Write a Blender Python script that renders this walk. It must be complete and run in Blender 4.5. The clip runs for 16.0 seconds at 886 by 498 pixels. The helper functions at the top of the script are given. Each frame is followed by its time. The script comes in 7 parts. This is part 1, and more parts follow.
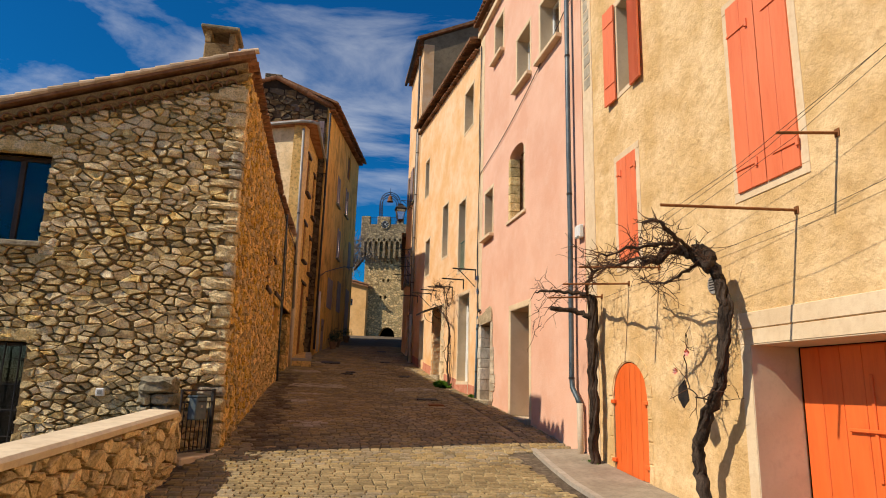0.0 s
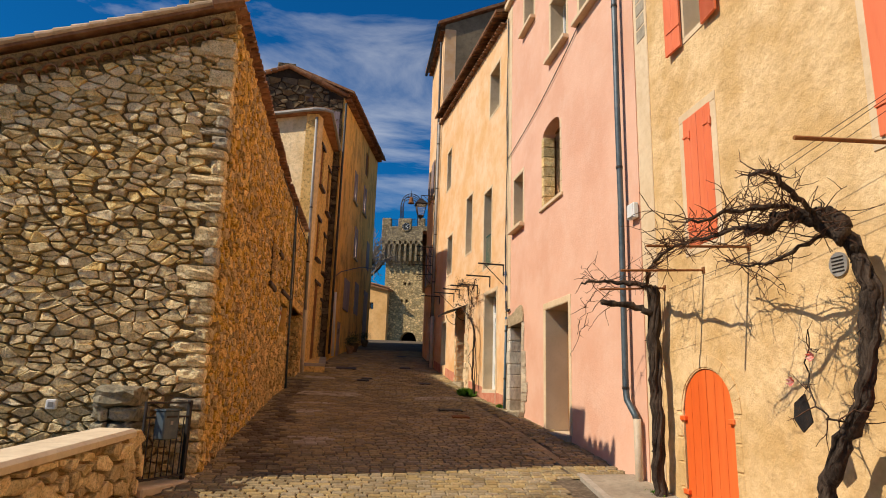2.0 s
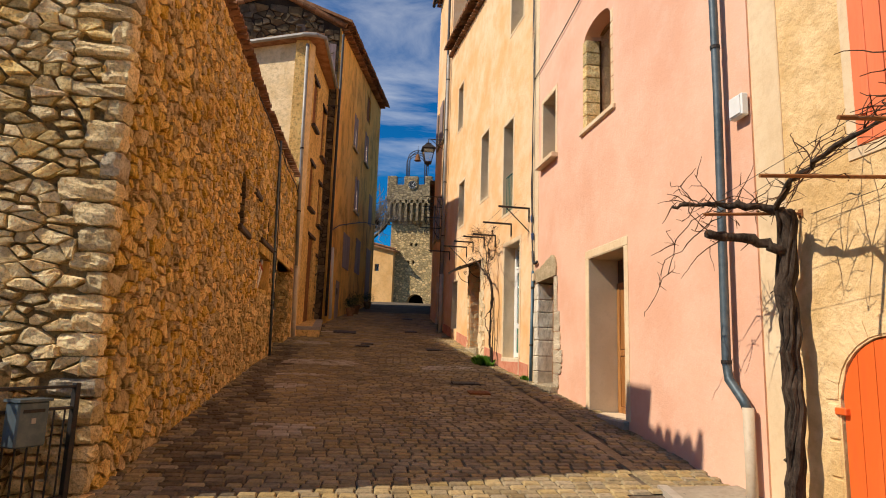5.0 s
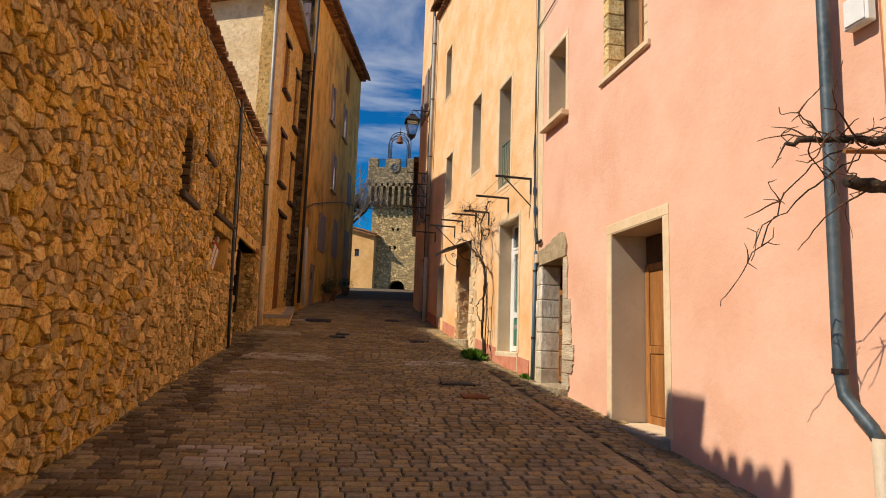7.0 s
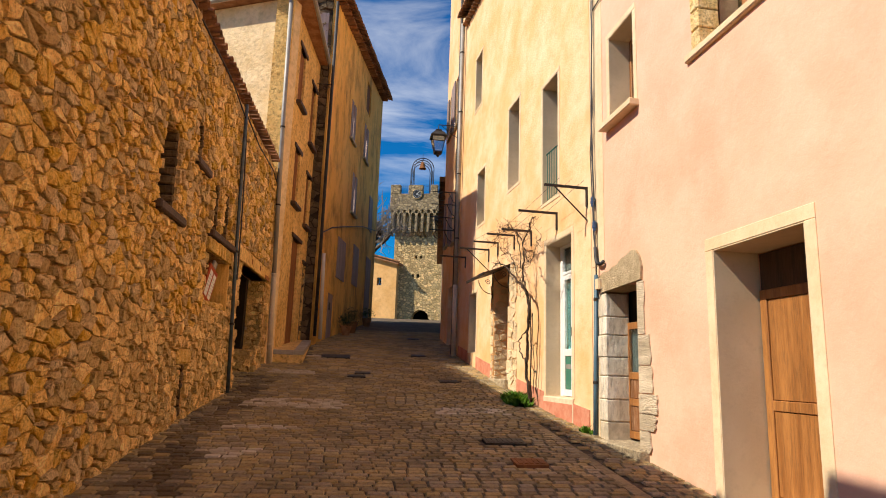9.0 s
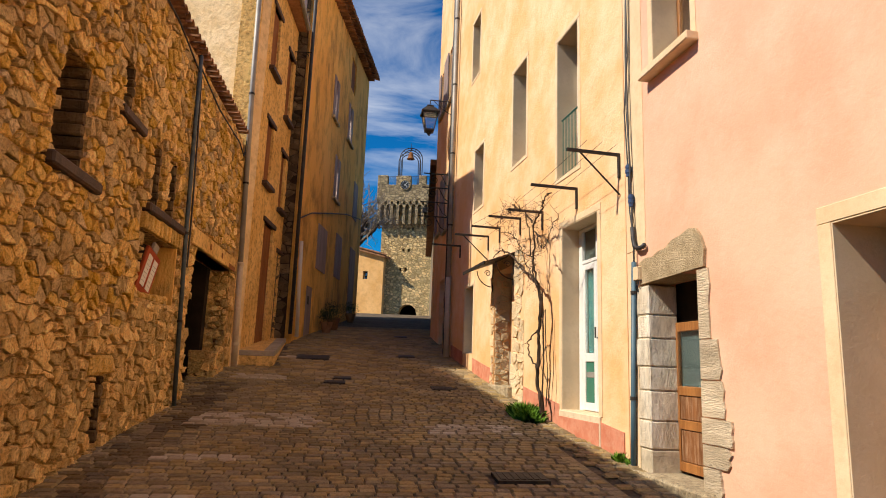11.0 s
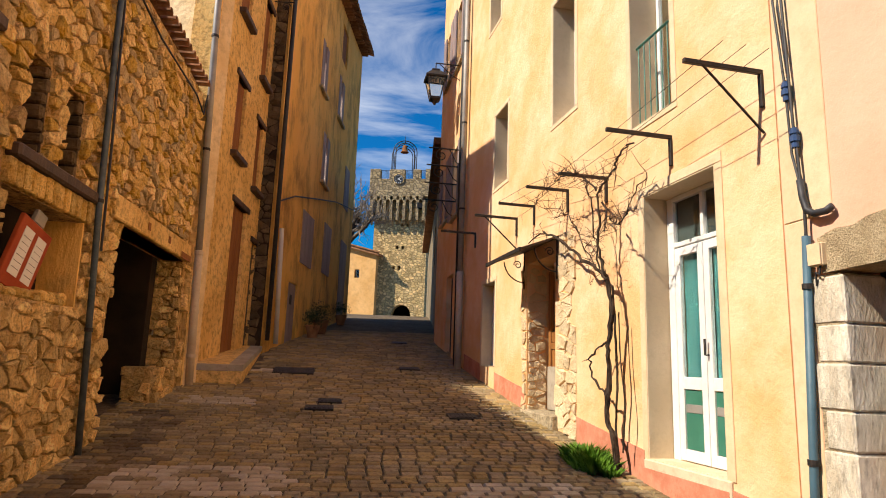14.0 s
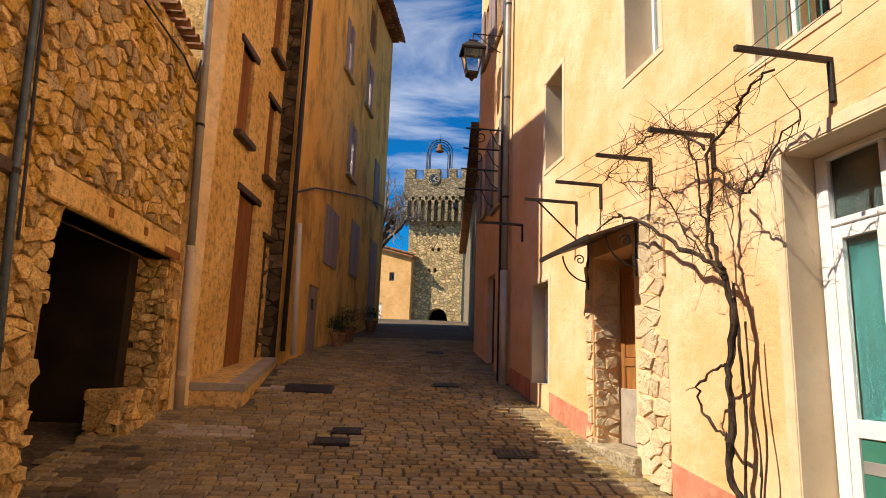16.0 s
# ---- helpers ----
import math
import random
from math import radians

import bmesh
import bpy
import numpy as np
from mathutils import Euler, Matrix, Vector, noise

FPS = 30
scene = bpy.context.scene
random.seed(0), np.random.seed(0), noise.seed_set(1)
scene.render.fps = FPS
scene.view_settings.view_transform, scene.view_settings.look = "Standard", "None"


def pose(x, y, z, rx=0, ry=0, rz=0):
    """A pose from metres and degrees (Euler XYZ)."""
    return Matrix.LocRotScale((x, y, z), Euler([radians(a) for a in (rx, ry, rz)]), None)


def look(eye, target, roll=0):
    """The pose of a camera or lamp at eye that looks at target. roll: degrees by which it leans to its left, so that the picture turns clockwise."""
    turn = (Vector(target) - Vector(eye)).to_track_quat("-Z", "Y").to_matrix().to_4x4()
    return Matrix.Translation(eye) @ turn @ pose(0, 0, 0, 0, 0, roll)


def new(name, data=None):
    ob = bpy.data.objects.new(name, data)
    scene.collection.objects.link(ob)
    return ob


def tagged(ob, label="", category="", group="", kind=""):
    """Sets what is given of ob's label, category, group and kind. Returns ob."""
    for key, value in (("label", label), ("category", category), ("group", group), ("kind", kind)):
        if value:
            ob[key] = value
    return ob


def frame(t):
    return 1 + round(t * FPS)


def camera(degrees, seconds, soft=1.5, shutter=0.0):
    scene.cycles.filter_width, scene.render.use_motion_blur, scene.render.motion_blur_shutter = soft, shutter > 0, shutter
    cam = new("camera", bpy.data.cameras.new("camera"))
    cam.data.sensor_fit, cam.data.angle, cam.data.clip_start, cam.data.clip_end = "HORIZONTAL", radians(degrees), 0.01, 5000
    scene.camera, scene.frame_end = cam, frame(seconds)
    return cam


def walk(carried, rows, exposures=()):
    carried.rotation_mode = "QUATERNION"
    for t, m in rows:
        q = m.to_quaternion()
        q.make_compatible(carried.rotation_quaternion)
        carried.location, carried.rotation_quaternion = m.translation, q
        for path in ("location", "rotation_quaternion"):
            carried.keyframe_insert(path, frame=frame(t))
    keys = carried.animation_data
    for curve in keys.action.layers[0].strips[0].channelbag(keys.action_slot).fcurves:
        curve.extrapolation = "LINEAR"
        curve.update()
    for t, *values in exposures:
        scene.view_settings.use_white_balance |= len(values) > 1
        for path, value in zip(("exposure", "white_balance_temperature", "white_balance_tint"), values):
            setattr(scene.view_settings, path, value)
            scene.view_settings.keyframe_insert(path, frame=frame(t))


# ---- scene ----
cam = camera(69.8, 16.0, soft=1.0)
METRES, EYE, TILT, LEAN, TURN = 16.0, 1.5, 0.0, 0.0, -10.5
ROWS = [
    (0.0, 0.0, 0.0, 0.0, -0.36, 12.4, -1.63),
    (0.5, -0.0006, 0.0316, 0.001, 0.85, 12.21, -1.83),
    (1.0, -0.0009, 0.0616, 0.0028, 0.3, 12.27, -1.84),
    (1.5, -0.0027, 0.0897, 0.0051, 0.44, 12.31, -1.63),
    (2.0, -0.0029, 0.1205, 0.0054, 1.64, 12.81, -1.82),
    (2.5, -0.0048, 0.1511, 0.0069, 1.46, 11.78, -1.76),
    (3.0, -0.0079, 0.1826, 0.0077, 2.14, 11.51, -1.82),
    (3.5, -0.0127, 0.2141, 0.008, 2.93, 10.5, -1.93),
    (4.0, -0.0129, 0.2453, 0.0096, 2.51, 9.82, -1.85),
    (6.5, -0.0267, 0.4019, 0.0196, 2.01, 9.29, -1.92),
    (7.0, -0.0286, 0.4335, 0.0219, 0.55, 8.45, -2.01),
    (7.5, -0.0326, 0.4631, 0.026, 1.83, 9.82, -1.74),
    (8.0, -0.0381, 0.496, 0.0303, 2.62, 11.15, -1.87),
    (10.5, -0.0558, 0.6522, 0.0441, 2.13, 10.58, -2.07),
    (11.0, -0.0599, 0.684, 0.0483, 1.4, 10.54, -2.0),
    (11.5, -0.0649, 0.7137, 0.0511, 1.06, 10.49, -1.81),
    (12.0, -0.0724, 0.7464, 0.053, 2.13, 11.08, -2.07),
    (12.5, -0.0768, 0.7773, 0.0557, 1.69, 9.84, -2.09),
    (13.0, -0.08, 0.8087, 0.0594, 1.63, 10.04, -1.83),
    (13.5, -0.0855, 0.8397, 0.0634, 0.92, 9.63, -2.08),
    (14.0, -0.0911, 0.8667, 0.0657, 0.59, 10.57, -1.96),
    (14.5, -0.0925, 0.896, 0.0681, 2.16, 9.38, -1.81),
    (15.0, -0.0947, 0.9276, 0.0727, 3.05, 9.33, -1.94),
    (15.5, -0.0948, 0.9587, 0.0756, 2.43, 10.93, -1.93),
    (16.0, -0.098, 0.9896, 0.0793, 3.92, 10.74, -2.0),
]
EXPOSURES = [(t, stops, 7000, 10) for t, stops in ((0.0, 0.16), (3.0, 0.14), (4.0, 0.28), (6.5, 0.28), (7.0, 0.24), (7.5, 0.52), (8.0, 0.62), (10.5, 0.52), (11.0, 0.5), (12.0, 0.52), (12.5, 0.46), (13.0, 0.7), (16.0, 0.7))]
walk(cam, [(t, pose(0, 0, EYE, TILT, LEAN, TURN) @ pose(METRES * x, METRES * y, METRES * z, 90 + pitch, roll, yaw)) for t, x, y, z, yaw, pitch, roll in ROWS], EXPOSURES)

# ---- light ----
SUN_WAY = Vector((6.2, 1.2, -6.45)).normalized()
world = bpy.data.worlds.new("sky")
scene.world = world
world.use_nodes = True
wn, wl = world.node_tree.nodes, world.node_tree.links
wn.clear()
w_out, w_bg, w_sky = wn.new("ShaderNodeOutputWorld"), wn.new("ShaderNodeBackground"), wn.new("ShaderNodeTexSky")
w_sky.sky_type, w_sky.sun_disc = "NISHITA", False
w_sky.sun_elevation = math.asin(-SUN_WAY.z)
w_sky.sun_rotation = math.atan2(-SUN_WAY.x, -SUN_WAY.y)
w_sky.air_density, w_sky.dust_density, w_sky.ozone_density = 1.0, 0.2, 5.0
w_co, w_map = wn.new("ShaderNodeTexCoord"), wn.new("ShaderNodeMapping")
w_map.inputs["Rotation"].default_value = (0.3, 0.5, 0.6)
w_map.inputs["Scale"].default_value = (1.0, 3.2, 4.5)
w_n1 = wn.new("ShaderNodeTexNoise")
w_n1.inputs["Scale"].default_value, w_n1.inputs["Detail"].default_value = 1.7, 9.0
w_n1.inputs["Roughness"].default_value, w_n1.inputs["Distortion"].default_value = 0.58, 0.5
w_ramp = wn.new("ShaderNodeValToRGB")
w_ramp.color_ramp.elements[0].position, w_ramp.color_ramp.elements[1].position = 0.5, 0.83
w_ramp.color_ramp.elements[1].color = (0.75, 0.75, 0.75, 1)
w_mix = wn.new("ShaderNodeMixRGB")
w_mix.inputs["Color2"].default_value = (6.4, 6.6, 6.9, 1)
w_sat = wn.new("ShaderNodeHueSaturation")
w_sat.inputs["Saturation"].default_value = 1.75
w_sat.inputs["Hue"].default_value = 0.505
w_sat.inputs["Value"].default_value = 0.65
wl.new(w_co.outputs["Generated"], w_map.inputs["Vector"])
wl.new(w_map.outputs["Vector"], w_n1.inputs["Vector"])
wl.new(w_n1.outputs["Fac"], w_ramp.inputs["Fac"])
wl.new(w_ramp.outputs["Color"], w_mix.inputs["Fac"])
wl.new(w_sky.outputs["Color"], w_sat.inputs["Color"])
wl.new(w_sat.outputs["Color"], w_mix.inputs["Color1"])
wl.new(w_mix.outputs["Color"], w_bg.inputs["Color"])
w_bg.inputs["Strength"].default_value = 0.132
wl.new(w_bg.outputs["Background"], w_out.inputs["Surface"])

sun_data = bpy.data.lights.new("sun", "SUN")
sun_data.energy, sun_data.angle, sun_data.color = 4.35, radians(0.53), (1.0, 0.92, 0.80)
sun = new("sun", sun_data)
sun.matrix_world = look((0, 0, 60), Vector((0, 0, 60)) + SUN_WAY)


# ---- materials ----
def surface(name, c1, c2, scale=1.5, c3=None, scale3=9.0, rough=0.85, bump=0.3, bscale=35.0, rnd=0.0, metal=0.0, stretch=(1, 1, 1), grit=0.01, amount3=0.5):
    """Two-scale procedural paint: large blotches c1 to c2, finer marks c3, relief of two sizes."""
    m = bpy.data.materials.new(name)
    m.use_nodes = True
    n, l = m.node_tree.nodes, m.node_tree.links
    b = n["Principled BSDF"]
    geo, mp = n.new("ShaderNodeNewGeometry"), n.new("ShaderNodeMapping")
    mp.inputs["Scale"].default_value = stretch
    l.new(geo.outputs["Position"], mp.inputs["Vector"])
    big = n.new("ShaderNodeTexNoise")
    big.inputs["Scale"].default_value, big.inputs["Detail"].default_value, big.inputs["Roughness"].default_value = scale, 6.0, 0.6
    l.new(mp.outputs["Vector"], big.inputs["Vector"])
    r1 = n.new("ShaderNodeValToRGB")
    r1.color_ramp.elements[0].position, r1.color_ramp.elements[1].position = 0.38, 0.62
    r1.color_ramp.elements[0].color, r1.color_ramp.elements[1].color = (*c1, 1), (*c2, 1)
    l.new(big.outputs["Fac"], r1.inputs["Fac"])
    col = r1.outputs["Color"]
    if c3:
        fine = n.new("ShaderNodeTexNoise")
        fine.inputs["Scale"].default_value, fine.inputs["Detail"].default_value, fine.inputs["Roughness"].default_value = scale3, 8.0, 0.7
        l.new(mp.outputs["Vector"], fine.inputs["Vector"])
        r3 = n.new("ShaderNodeValToRGB")
        r3.color_ramp.elements[0].position, r3.color_ramp.elements[1].position = 0.47, 0.66
        r3.color_ramp.elements[1].color = (amount3, amount3, amount3, 1)
        l.new(fine.outputs["Fac"], r3.inputs["Fac"])
        mx = n.new("ShaderNodeMixRGB")
        mx.inputs["Color2"].default_value = (*c3, 1)
        l.new(r3.outputs["Color"], mx.inputs["Fac"])
        l.new(col, mx.inputs["Color1"])
        col = mx.outputs["Color"]
    if rnd:
        obi = n.new("ShaderNodeObjectInfo")
        add = n.new("ShaderNodeMath")
        l.new(obi.outputs["Random"], add.inputs[0])
        l.new(geo.outputs["Random Per Island"], add.inputs[1])
        fr = n.new("ShaderNodeMath")
        fr.operation = "FRACT"
        l.new(add.outputs["Value"], fr.inputs[0])
        rng = n.new("ShaderNodeMapRange")
        rng.inputs["To Min"].default_value, rng.inputs["To Max"].default_value = 1 - rnd, 1 + rnd
        l.new(fr.outputs["Value"], rng.inputs["Value"])
        hs = n.new("ShaderNodeHueSaturation")
        l.new(rng.outputs["Result"], hs.inputs["Value"])
        rs = n.new("ShaderNodeMapRange")
        rs.inputs["From Min"].default_value, rs.inputs["From Max"].default_value = 0.0, 1.0
        rs.inputs["To Min"].default_value, rs.inputs["To Max"].default_value = 1.2, 0.85
        l.new(geo.outputs["Random Per Island"], rs.inputs["Value"])
        l.new(rs.outputs["Result"], hs.inputs["Saturation"])
        l.new(col, hs.inputs["Color"])
        col = hs.outputs["Color"]
    l.new(col, b.inputs["Base Color"])
    b.inputs["Roughness"].default_value, b.inputs["Metallic"].default_value = rough, metal
    if rough > 0.6:
        b.inputs["Specular IOR Level"].default_value = 0.2
    if bump:
        bn = n.new("ShaderNodeTexNoise")
        bn.inputs["Scale"].default_value, bn.inputs["Detail"].default_value, bn.inputs["Roughness"].default_value = bscale, 7.0, 0.65
        l.new(mp.outputs["Vector"], bn.inputs["Vector"])
        bp = n.new("ShaderNodeBump")
        bp.inputs["Strength"].default_value, bp.inputs["Distance"].default_value = bump, grit
        l.new(bn.outputs["Fac"], bp.inputs["Height"])
        l.new(bp.outputs["Normal"], b.inputs["Normal"])
    return m


def masonry(name, c1, c2, mortar, sx, sz, depth=0.03, axis=0):
    """Far rubble masonry: cells with recessed joints."""
    m = surface(name, c1, c2, 3.0, mortar, 12.0, 0.9, 0.4, 30)
    n, l = m.node_tree.nodes, m.node_tree.links
    b = n["Principled BSDF"]
    geo = n.new("ShaderNodeNewGeometry")
    mp = n.new("ShaderNodeMapping")
    mp.inputs["Scale"].default_value = (1 / sx, 1 / sx, 1 / sz)
    l.new(geo.outputs["Position"], mp.inputs["Vector"])
    vd, vc = n.new("ShaderNodeTexVoronoi"), n.new("ShaderNodeTexVoronoi")
    vd.feature = "DISTANCE_TO_EDGE"
    for v in (vd, vc):
        v.inputs["Scale"].default_value = 1.0
        l.new(mp.outputs["Vector"], v.inputs["Vector"])
    r = n.new("ShaderNodeMapRange")
    r.inputs["From Max"].default_value = 0.14
    l.new(vd.outputs["Distance"], r.inputs["Value"])
    sep = n.new("ShaderNodeSeparateColor")
    l.new(vc.outputs["Color"], sep.inputs["Color"])
    vr = n.new("ShaderNodeMapRange")
    vr.inputs["To Min"].default_value, vr.inputs["To Max"].default_value = 0.6, 1.35
    l.new(sep.outputs["Red"], vr.inputs["Value"])
    hs = n.new("ShaderNodeHueSaturation")
    old = b.inputs["Base Color"].links[0].from_socket
    l.new(old, hs.inputs["Color"])
    l.new(vr.outputs["Result"], hs.inputs["Value"])
    mx = n.new("ShaderNodeMixRGB")
    mx.inputs["Color1"].default_value = (*mortar, 1)
    l.new(r.outputs["Result"], mx.inputs["Fac"])
    l.new(hs.outputs["Color"], mx.inputs["Color2"])
    l.new(mx.outputs["Color"], b.inputs["Base Color"])
    bp = n.new("ShaderNodeBump")
    bp.inputs["Strength"].default_value, bp.inputs["Distance"].default_value = 1.0, depth
    l.new(r.outputs["Result"], bp.inputs["Height"])
    prev = b.inputs["Normal"].links[0].from_socket
    l.new(prev, bp.inputs["Normal"])
    l.new(bp.outputs["Normal"], b.inputs["Normal"])
    return m


def clear_glass(name):
    m = bpy.data.materials.new(name)
    m.use_nodes = True
    b = m.node_tree.nodes["Principled BSDF"]
    b.inputs["Base Color"].default_value = (0.75, 0.82, 0.82, 1)
    b.inputs["Roughness"].default_value = 0.03
    b.inputs["Transmission Weight"].default_value = 1.0
    b.inputs["IOR"].default_value = 1.45
    return m


STONE = surface("lime_stone", (0.78, 0.55, 0.26), (0.97, 0.77, 0.44), 9.0, (0.16, 0.10, 0.045), 38, 0.9, 0.9, 34, rnd=0.28, grit=0.04, amount3=0.62)
STONE_OCHRE = surface("ochre_stone", (0.74, 0.46, 0.16), (0.95, 0.68, 0.29), 9.0, (0.13, 0.065, 0.022), 34, 0.9, 1.0, 34, rnd=0.3, grit=0.05, amount3=0.62)
STONE_GREY = surface("grey_dressed_stone", (0.42, 0.34, 0.23), (0.60, 0.50, 0.35), 7.0, (0.16, 0.135, 0.10), 26, 0.9, 1.0, 18, rnd=0.25, grit=0.04, amount3=0.8)
STONE_DARK = surface("lichened_stone", (0.24, 0.21, 0.14), (0.40, 0.34, 0.23), 7.0, (0.12, 0.11, 0.08), 22, 0.92, 1.0, 18, rnd=0.25, grit=0.04, amount3=0.8)
MORTAR = surface("lime_mortar", (0.30, 0.20, 0.09), (0.46, 0.32, 0.15), 3.0, (0.13, 0.085, 0.045), 26, 0.95, 1.0, 24, grit=0.05, amount3=0.8)
MORTAR_OCHRE = surface("ochre_mortar", (0.58, 0.34, 0.12), (0.80, 0.52, 0.21), 4.0, (0.07, 0.038, 0.014), 13, 0.95, 1.0, 20, grit=0.09, amount3=0.95)
PLASTER_OCHRE = surface("ochre_plaster", (0.66, 0.42, 0.18), (0.85, 0.60, 0.32), 1.3, (0.48, 0.28, 0.11), 7.5, 0.92, 0.9, 7, grit=0.04, amount3=0.42)
PLASTER_PINK = surface("pink_plaster", (0.73, 0.40, 0.27), (0.80, 0.48, 0.34), 0.7, (0.83, 0.58, 0.44), 1.8, 0.93, 0.3, 14, grit=0.02, amount3=0.3)
PLASTER_YELLOW = surface("yellow_plaster", (0.79, 0.47, 0.22), (0.86, 0.60, 0.37), 0.9, (0.72, 0.34, 0.12), 2.6, 0.93, 0.6, 14, grit=0.02, amount3=0.4)
PLASTER_BUFF = surface("weathered_buff_plaster", (0.76, 0.46, 0.15), (0.90, 0.60, 0.23), 1.0, (0.26, 0.14, 0.045), 9.0, 0.94, 1.0, 14, grit=0.05, amount3=0.75)
PLASTER_OLD = surface("stained_orange_plaster", (0.78, 0.42, 0.10), (0.90, 0.54, 0.15), 0.5, (0.16, 0.085, 0.03), 1.3, 0.94, 0.9, 12, grit=0.04, stretch=(1, 1, 0.5), amount3=0.7)
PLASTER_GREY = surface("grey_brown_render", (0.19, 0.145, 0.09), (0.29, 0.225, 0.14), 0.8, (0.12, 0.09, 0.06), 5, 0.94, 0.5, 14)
LINTEL_STONE = surface("gravelly_tan_stone", (0.46, 0.35, 0.21), (0.62, 0.49, 0.31), 5.0, (0.26, 0.19, 0.11), 40, 0.94, 1.0, 60, grit=0.03, amount3=0.7)
SLAB = surface("weathered_grey_slab", (0.52, 0.42, 0.29), (0.70, 0.58, 0.42), 3.0, (0.34, 0.27, 0.19), 12, 0.92, 1.0, 24, rnd=0.14, grit=0.03, stretch=(0.5, 0.5, 3), amount3=0.7)
PLASTER_LIGHT = surface("pale_rough_plaster", (0.74, 0.53, 0.28), (0.86, 0.66, 0.40), 1.6, (0.42, 0.30, 0.17), 6, 0.94, 0.9, 9, grit=0.04)
TRIM = surface("cream_trim", (0.70, 0.52, 0.32), (0.78, 0.61, 0.40), 1.6, (0.60, 0.42, 0.25), 8, 0.9, 0.3, 25)
REVEAL = surface("beige_reveal", (0.60, 0.46, 0.30), (0.68, 0.54, 0.37), 2.0, (0.50, 0.38, 0.25), 8, 0.9, 0.3, 25)
BASE_PINK = surface("red_plinth_paint", (0.50, 0.17, 0.10), (0.60, 0.25, 0.16), 3.0, (0.62, 0.36, 0.24), 9, 0.9, 0.4, 25)
ORANGE = surface("orange_paint", (0.80, 0.13, 0.02), (0.86, 0.17, 0.035), 2.0, (0.62, 0.09, 0.02), 10, 0.55, 0.25, 20, stretch=(1, 1, 0.15), amount3=0.35)
SALMON = surface("faded_orange_paint", (0.80, 0.17, 0.06), (0.86, 0.22, 0.09), 2.0, (0.66, 0.12, 0.04), 10, 0.6, 0.25, 20, stretch=(1, 1, 0.15), amount3=0.3)
TILE = surface("terracotta_tile", (0.21, 0.095, 0.045), (0.34, 0.175, 0.09), 4.0, (0.16, 0.09, 0.05), 14, 0.9, 0.5, 30, rnd=0.3)
TILE_PALE = surface("sunbleached_tile", (0.52, 0.36, 0.22), (0.62, 0.45, 0.30), 4.0, (0.34, 0.22, 0.13), 14, 0.9, 0.5, 30, rnd=0.2)
WOOD = surface("brown_door_wood", (0.26, 0.10, 0.025), (0.42, 0.18, 0.05), 3.0, (0.08, 0.035, 0.015), 18, 0.5, 0.4, 24, stretch=(3, 3, 0.25))
WOOD_WORN = surface("worn_brown_wood", (0.15, 0.06, 0.022), (0.27, 0.11, 0.04), 3.0, (0.50, 0.36, 0.24), 12, 0.7, 0.5, 24, stretch=(3, 3, 0.3))
WOOD_DARK = surface("dark_brown_wood", (0.035, 0.018, 0.01), (0.07, 0.035, 0.018), 3.0, (0.12, 0.07, 0.04), 14, 0.6, 0.5, 24, stretch=(3, 3, 0.3))
RUST = surface("rust_brown_board", (0.20, 0.075, 0.025), (0.30, 0.12, 0.04), 2.0, (0.10, 0.04, 0.02), 12, 0.8, 0.4, 24, stretch=(2, 2, 0.3))
GREYWOOD = surface("grey_violet_shutter_paint", (0.26, 0.20, 0.20), (0.34, 0.27, 0.26), 2.0, (0.20, 0.15, 0.14), 12, 0.8, 0.4, 24, stretch=(2, 2, 0.3))
IRON = surface("black_iron", (0.012, 0.012, 0.013), (0.03, 0.027, 0.025), 6.0, (0.07, 0.035, 0.02), 20, 0.6, 0.4, 60, metal=0.3)
ZINC = surface("blue_grey_zinc", (0.05, 0.075, 0.09), (0.09, 0.12, 0.14), 3.0, (0.15, 0.17, 0.17), 12, 0.5, 0.2, 30, metal=0.35)
PIPE_GREY = surface("grey_pipe", (0.26, 0.25, 0.23), (0.36, 0.34, 0.31), 3.0, (0.2, 0.17, 0.14), 12, 0.55, 0.2, 30, metal=0.2)
JAMB_WHITE = surface("whitened_ashlar", (0.62, 0.54, 0.42), (0.86, 0.80, 0.68), 3.4, (0.24, 0.20, 0.15), 11, 0.9, 0.9, 26, rnd=0.14, grit=0.03, stretch=(1.4, 1.4, 0.5), amount3=0.6)
PIPE_BEIGE = surface("beige_cast_pipe", (0.50, 0.40, 0.28), (0.60, 0.49, 0.36), 3.0, (0.36, 0.26, 0.17), 12, 0.6, 0.2, 30)
BARK = surface("vine_bark", (0.022, 0.015, 0.011), (0.075, 0.05, 0.035), 9.0, (0.15, 0.11, 0.08), 30, 0.95, 1.0, 60, stretch=(1, 1, 0.3), grit=0.02)
TWIG = surface("vine_twig", (0.06, 0.03, 0.018), (0.13, 0.065, 0.035), 12.0, (0.04, 0.02, 0.012), 30, 0.9, 0.4, 60)
SETT = surface("street_sett", (0.25, 0.184, 0.096), (0.36, 0.275, 0.15), 1.2, (0.13, 0.095, 0.06), 22, 0.88, 0.8, 50, rnd=0.26, amount3=0.7)
JOINT = surface("sett_joint_sand", (0.07, 0.05, 0.032), (0.12, 0.09, 0.06), 1.4, (0.30, 0.24, 0.17), 14, 0.95, 0.7, 60)
CONCRETE = surface("grey_concrete", (0.34, 0.29, 0.23), (0.44, 0.38, 0.30), 1.8, (0.24, 0.20, 0.15), 9, 0.92, 0.5, 30)
COPING = surface("cream_coping", (0.60, 0.48, 0.33), (0.70, 0.58, 0.41), 1.8, (0.48, 0.37, 0.25), 9, 0.92, 0.4, 30)
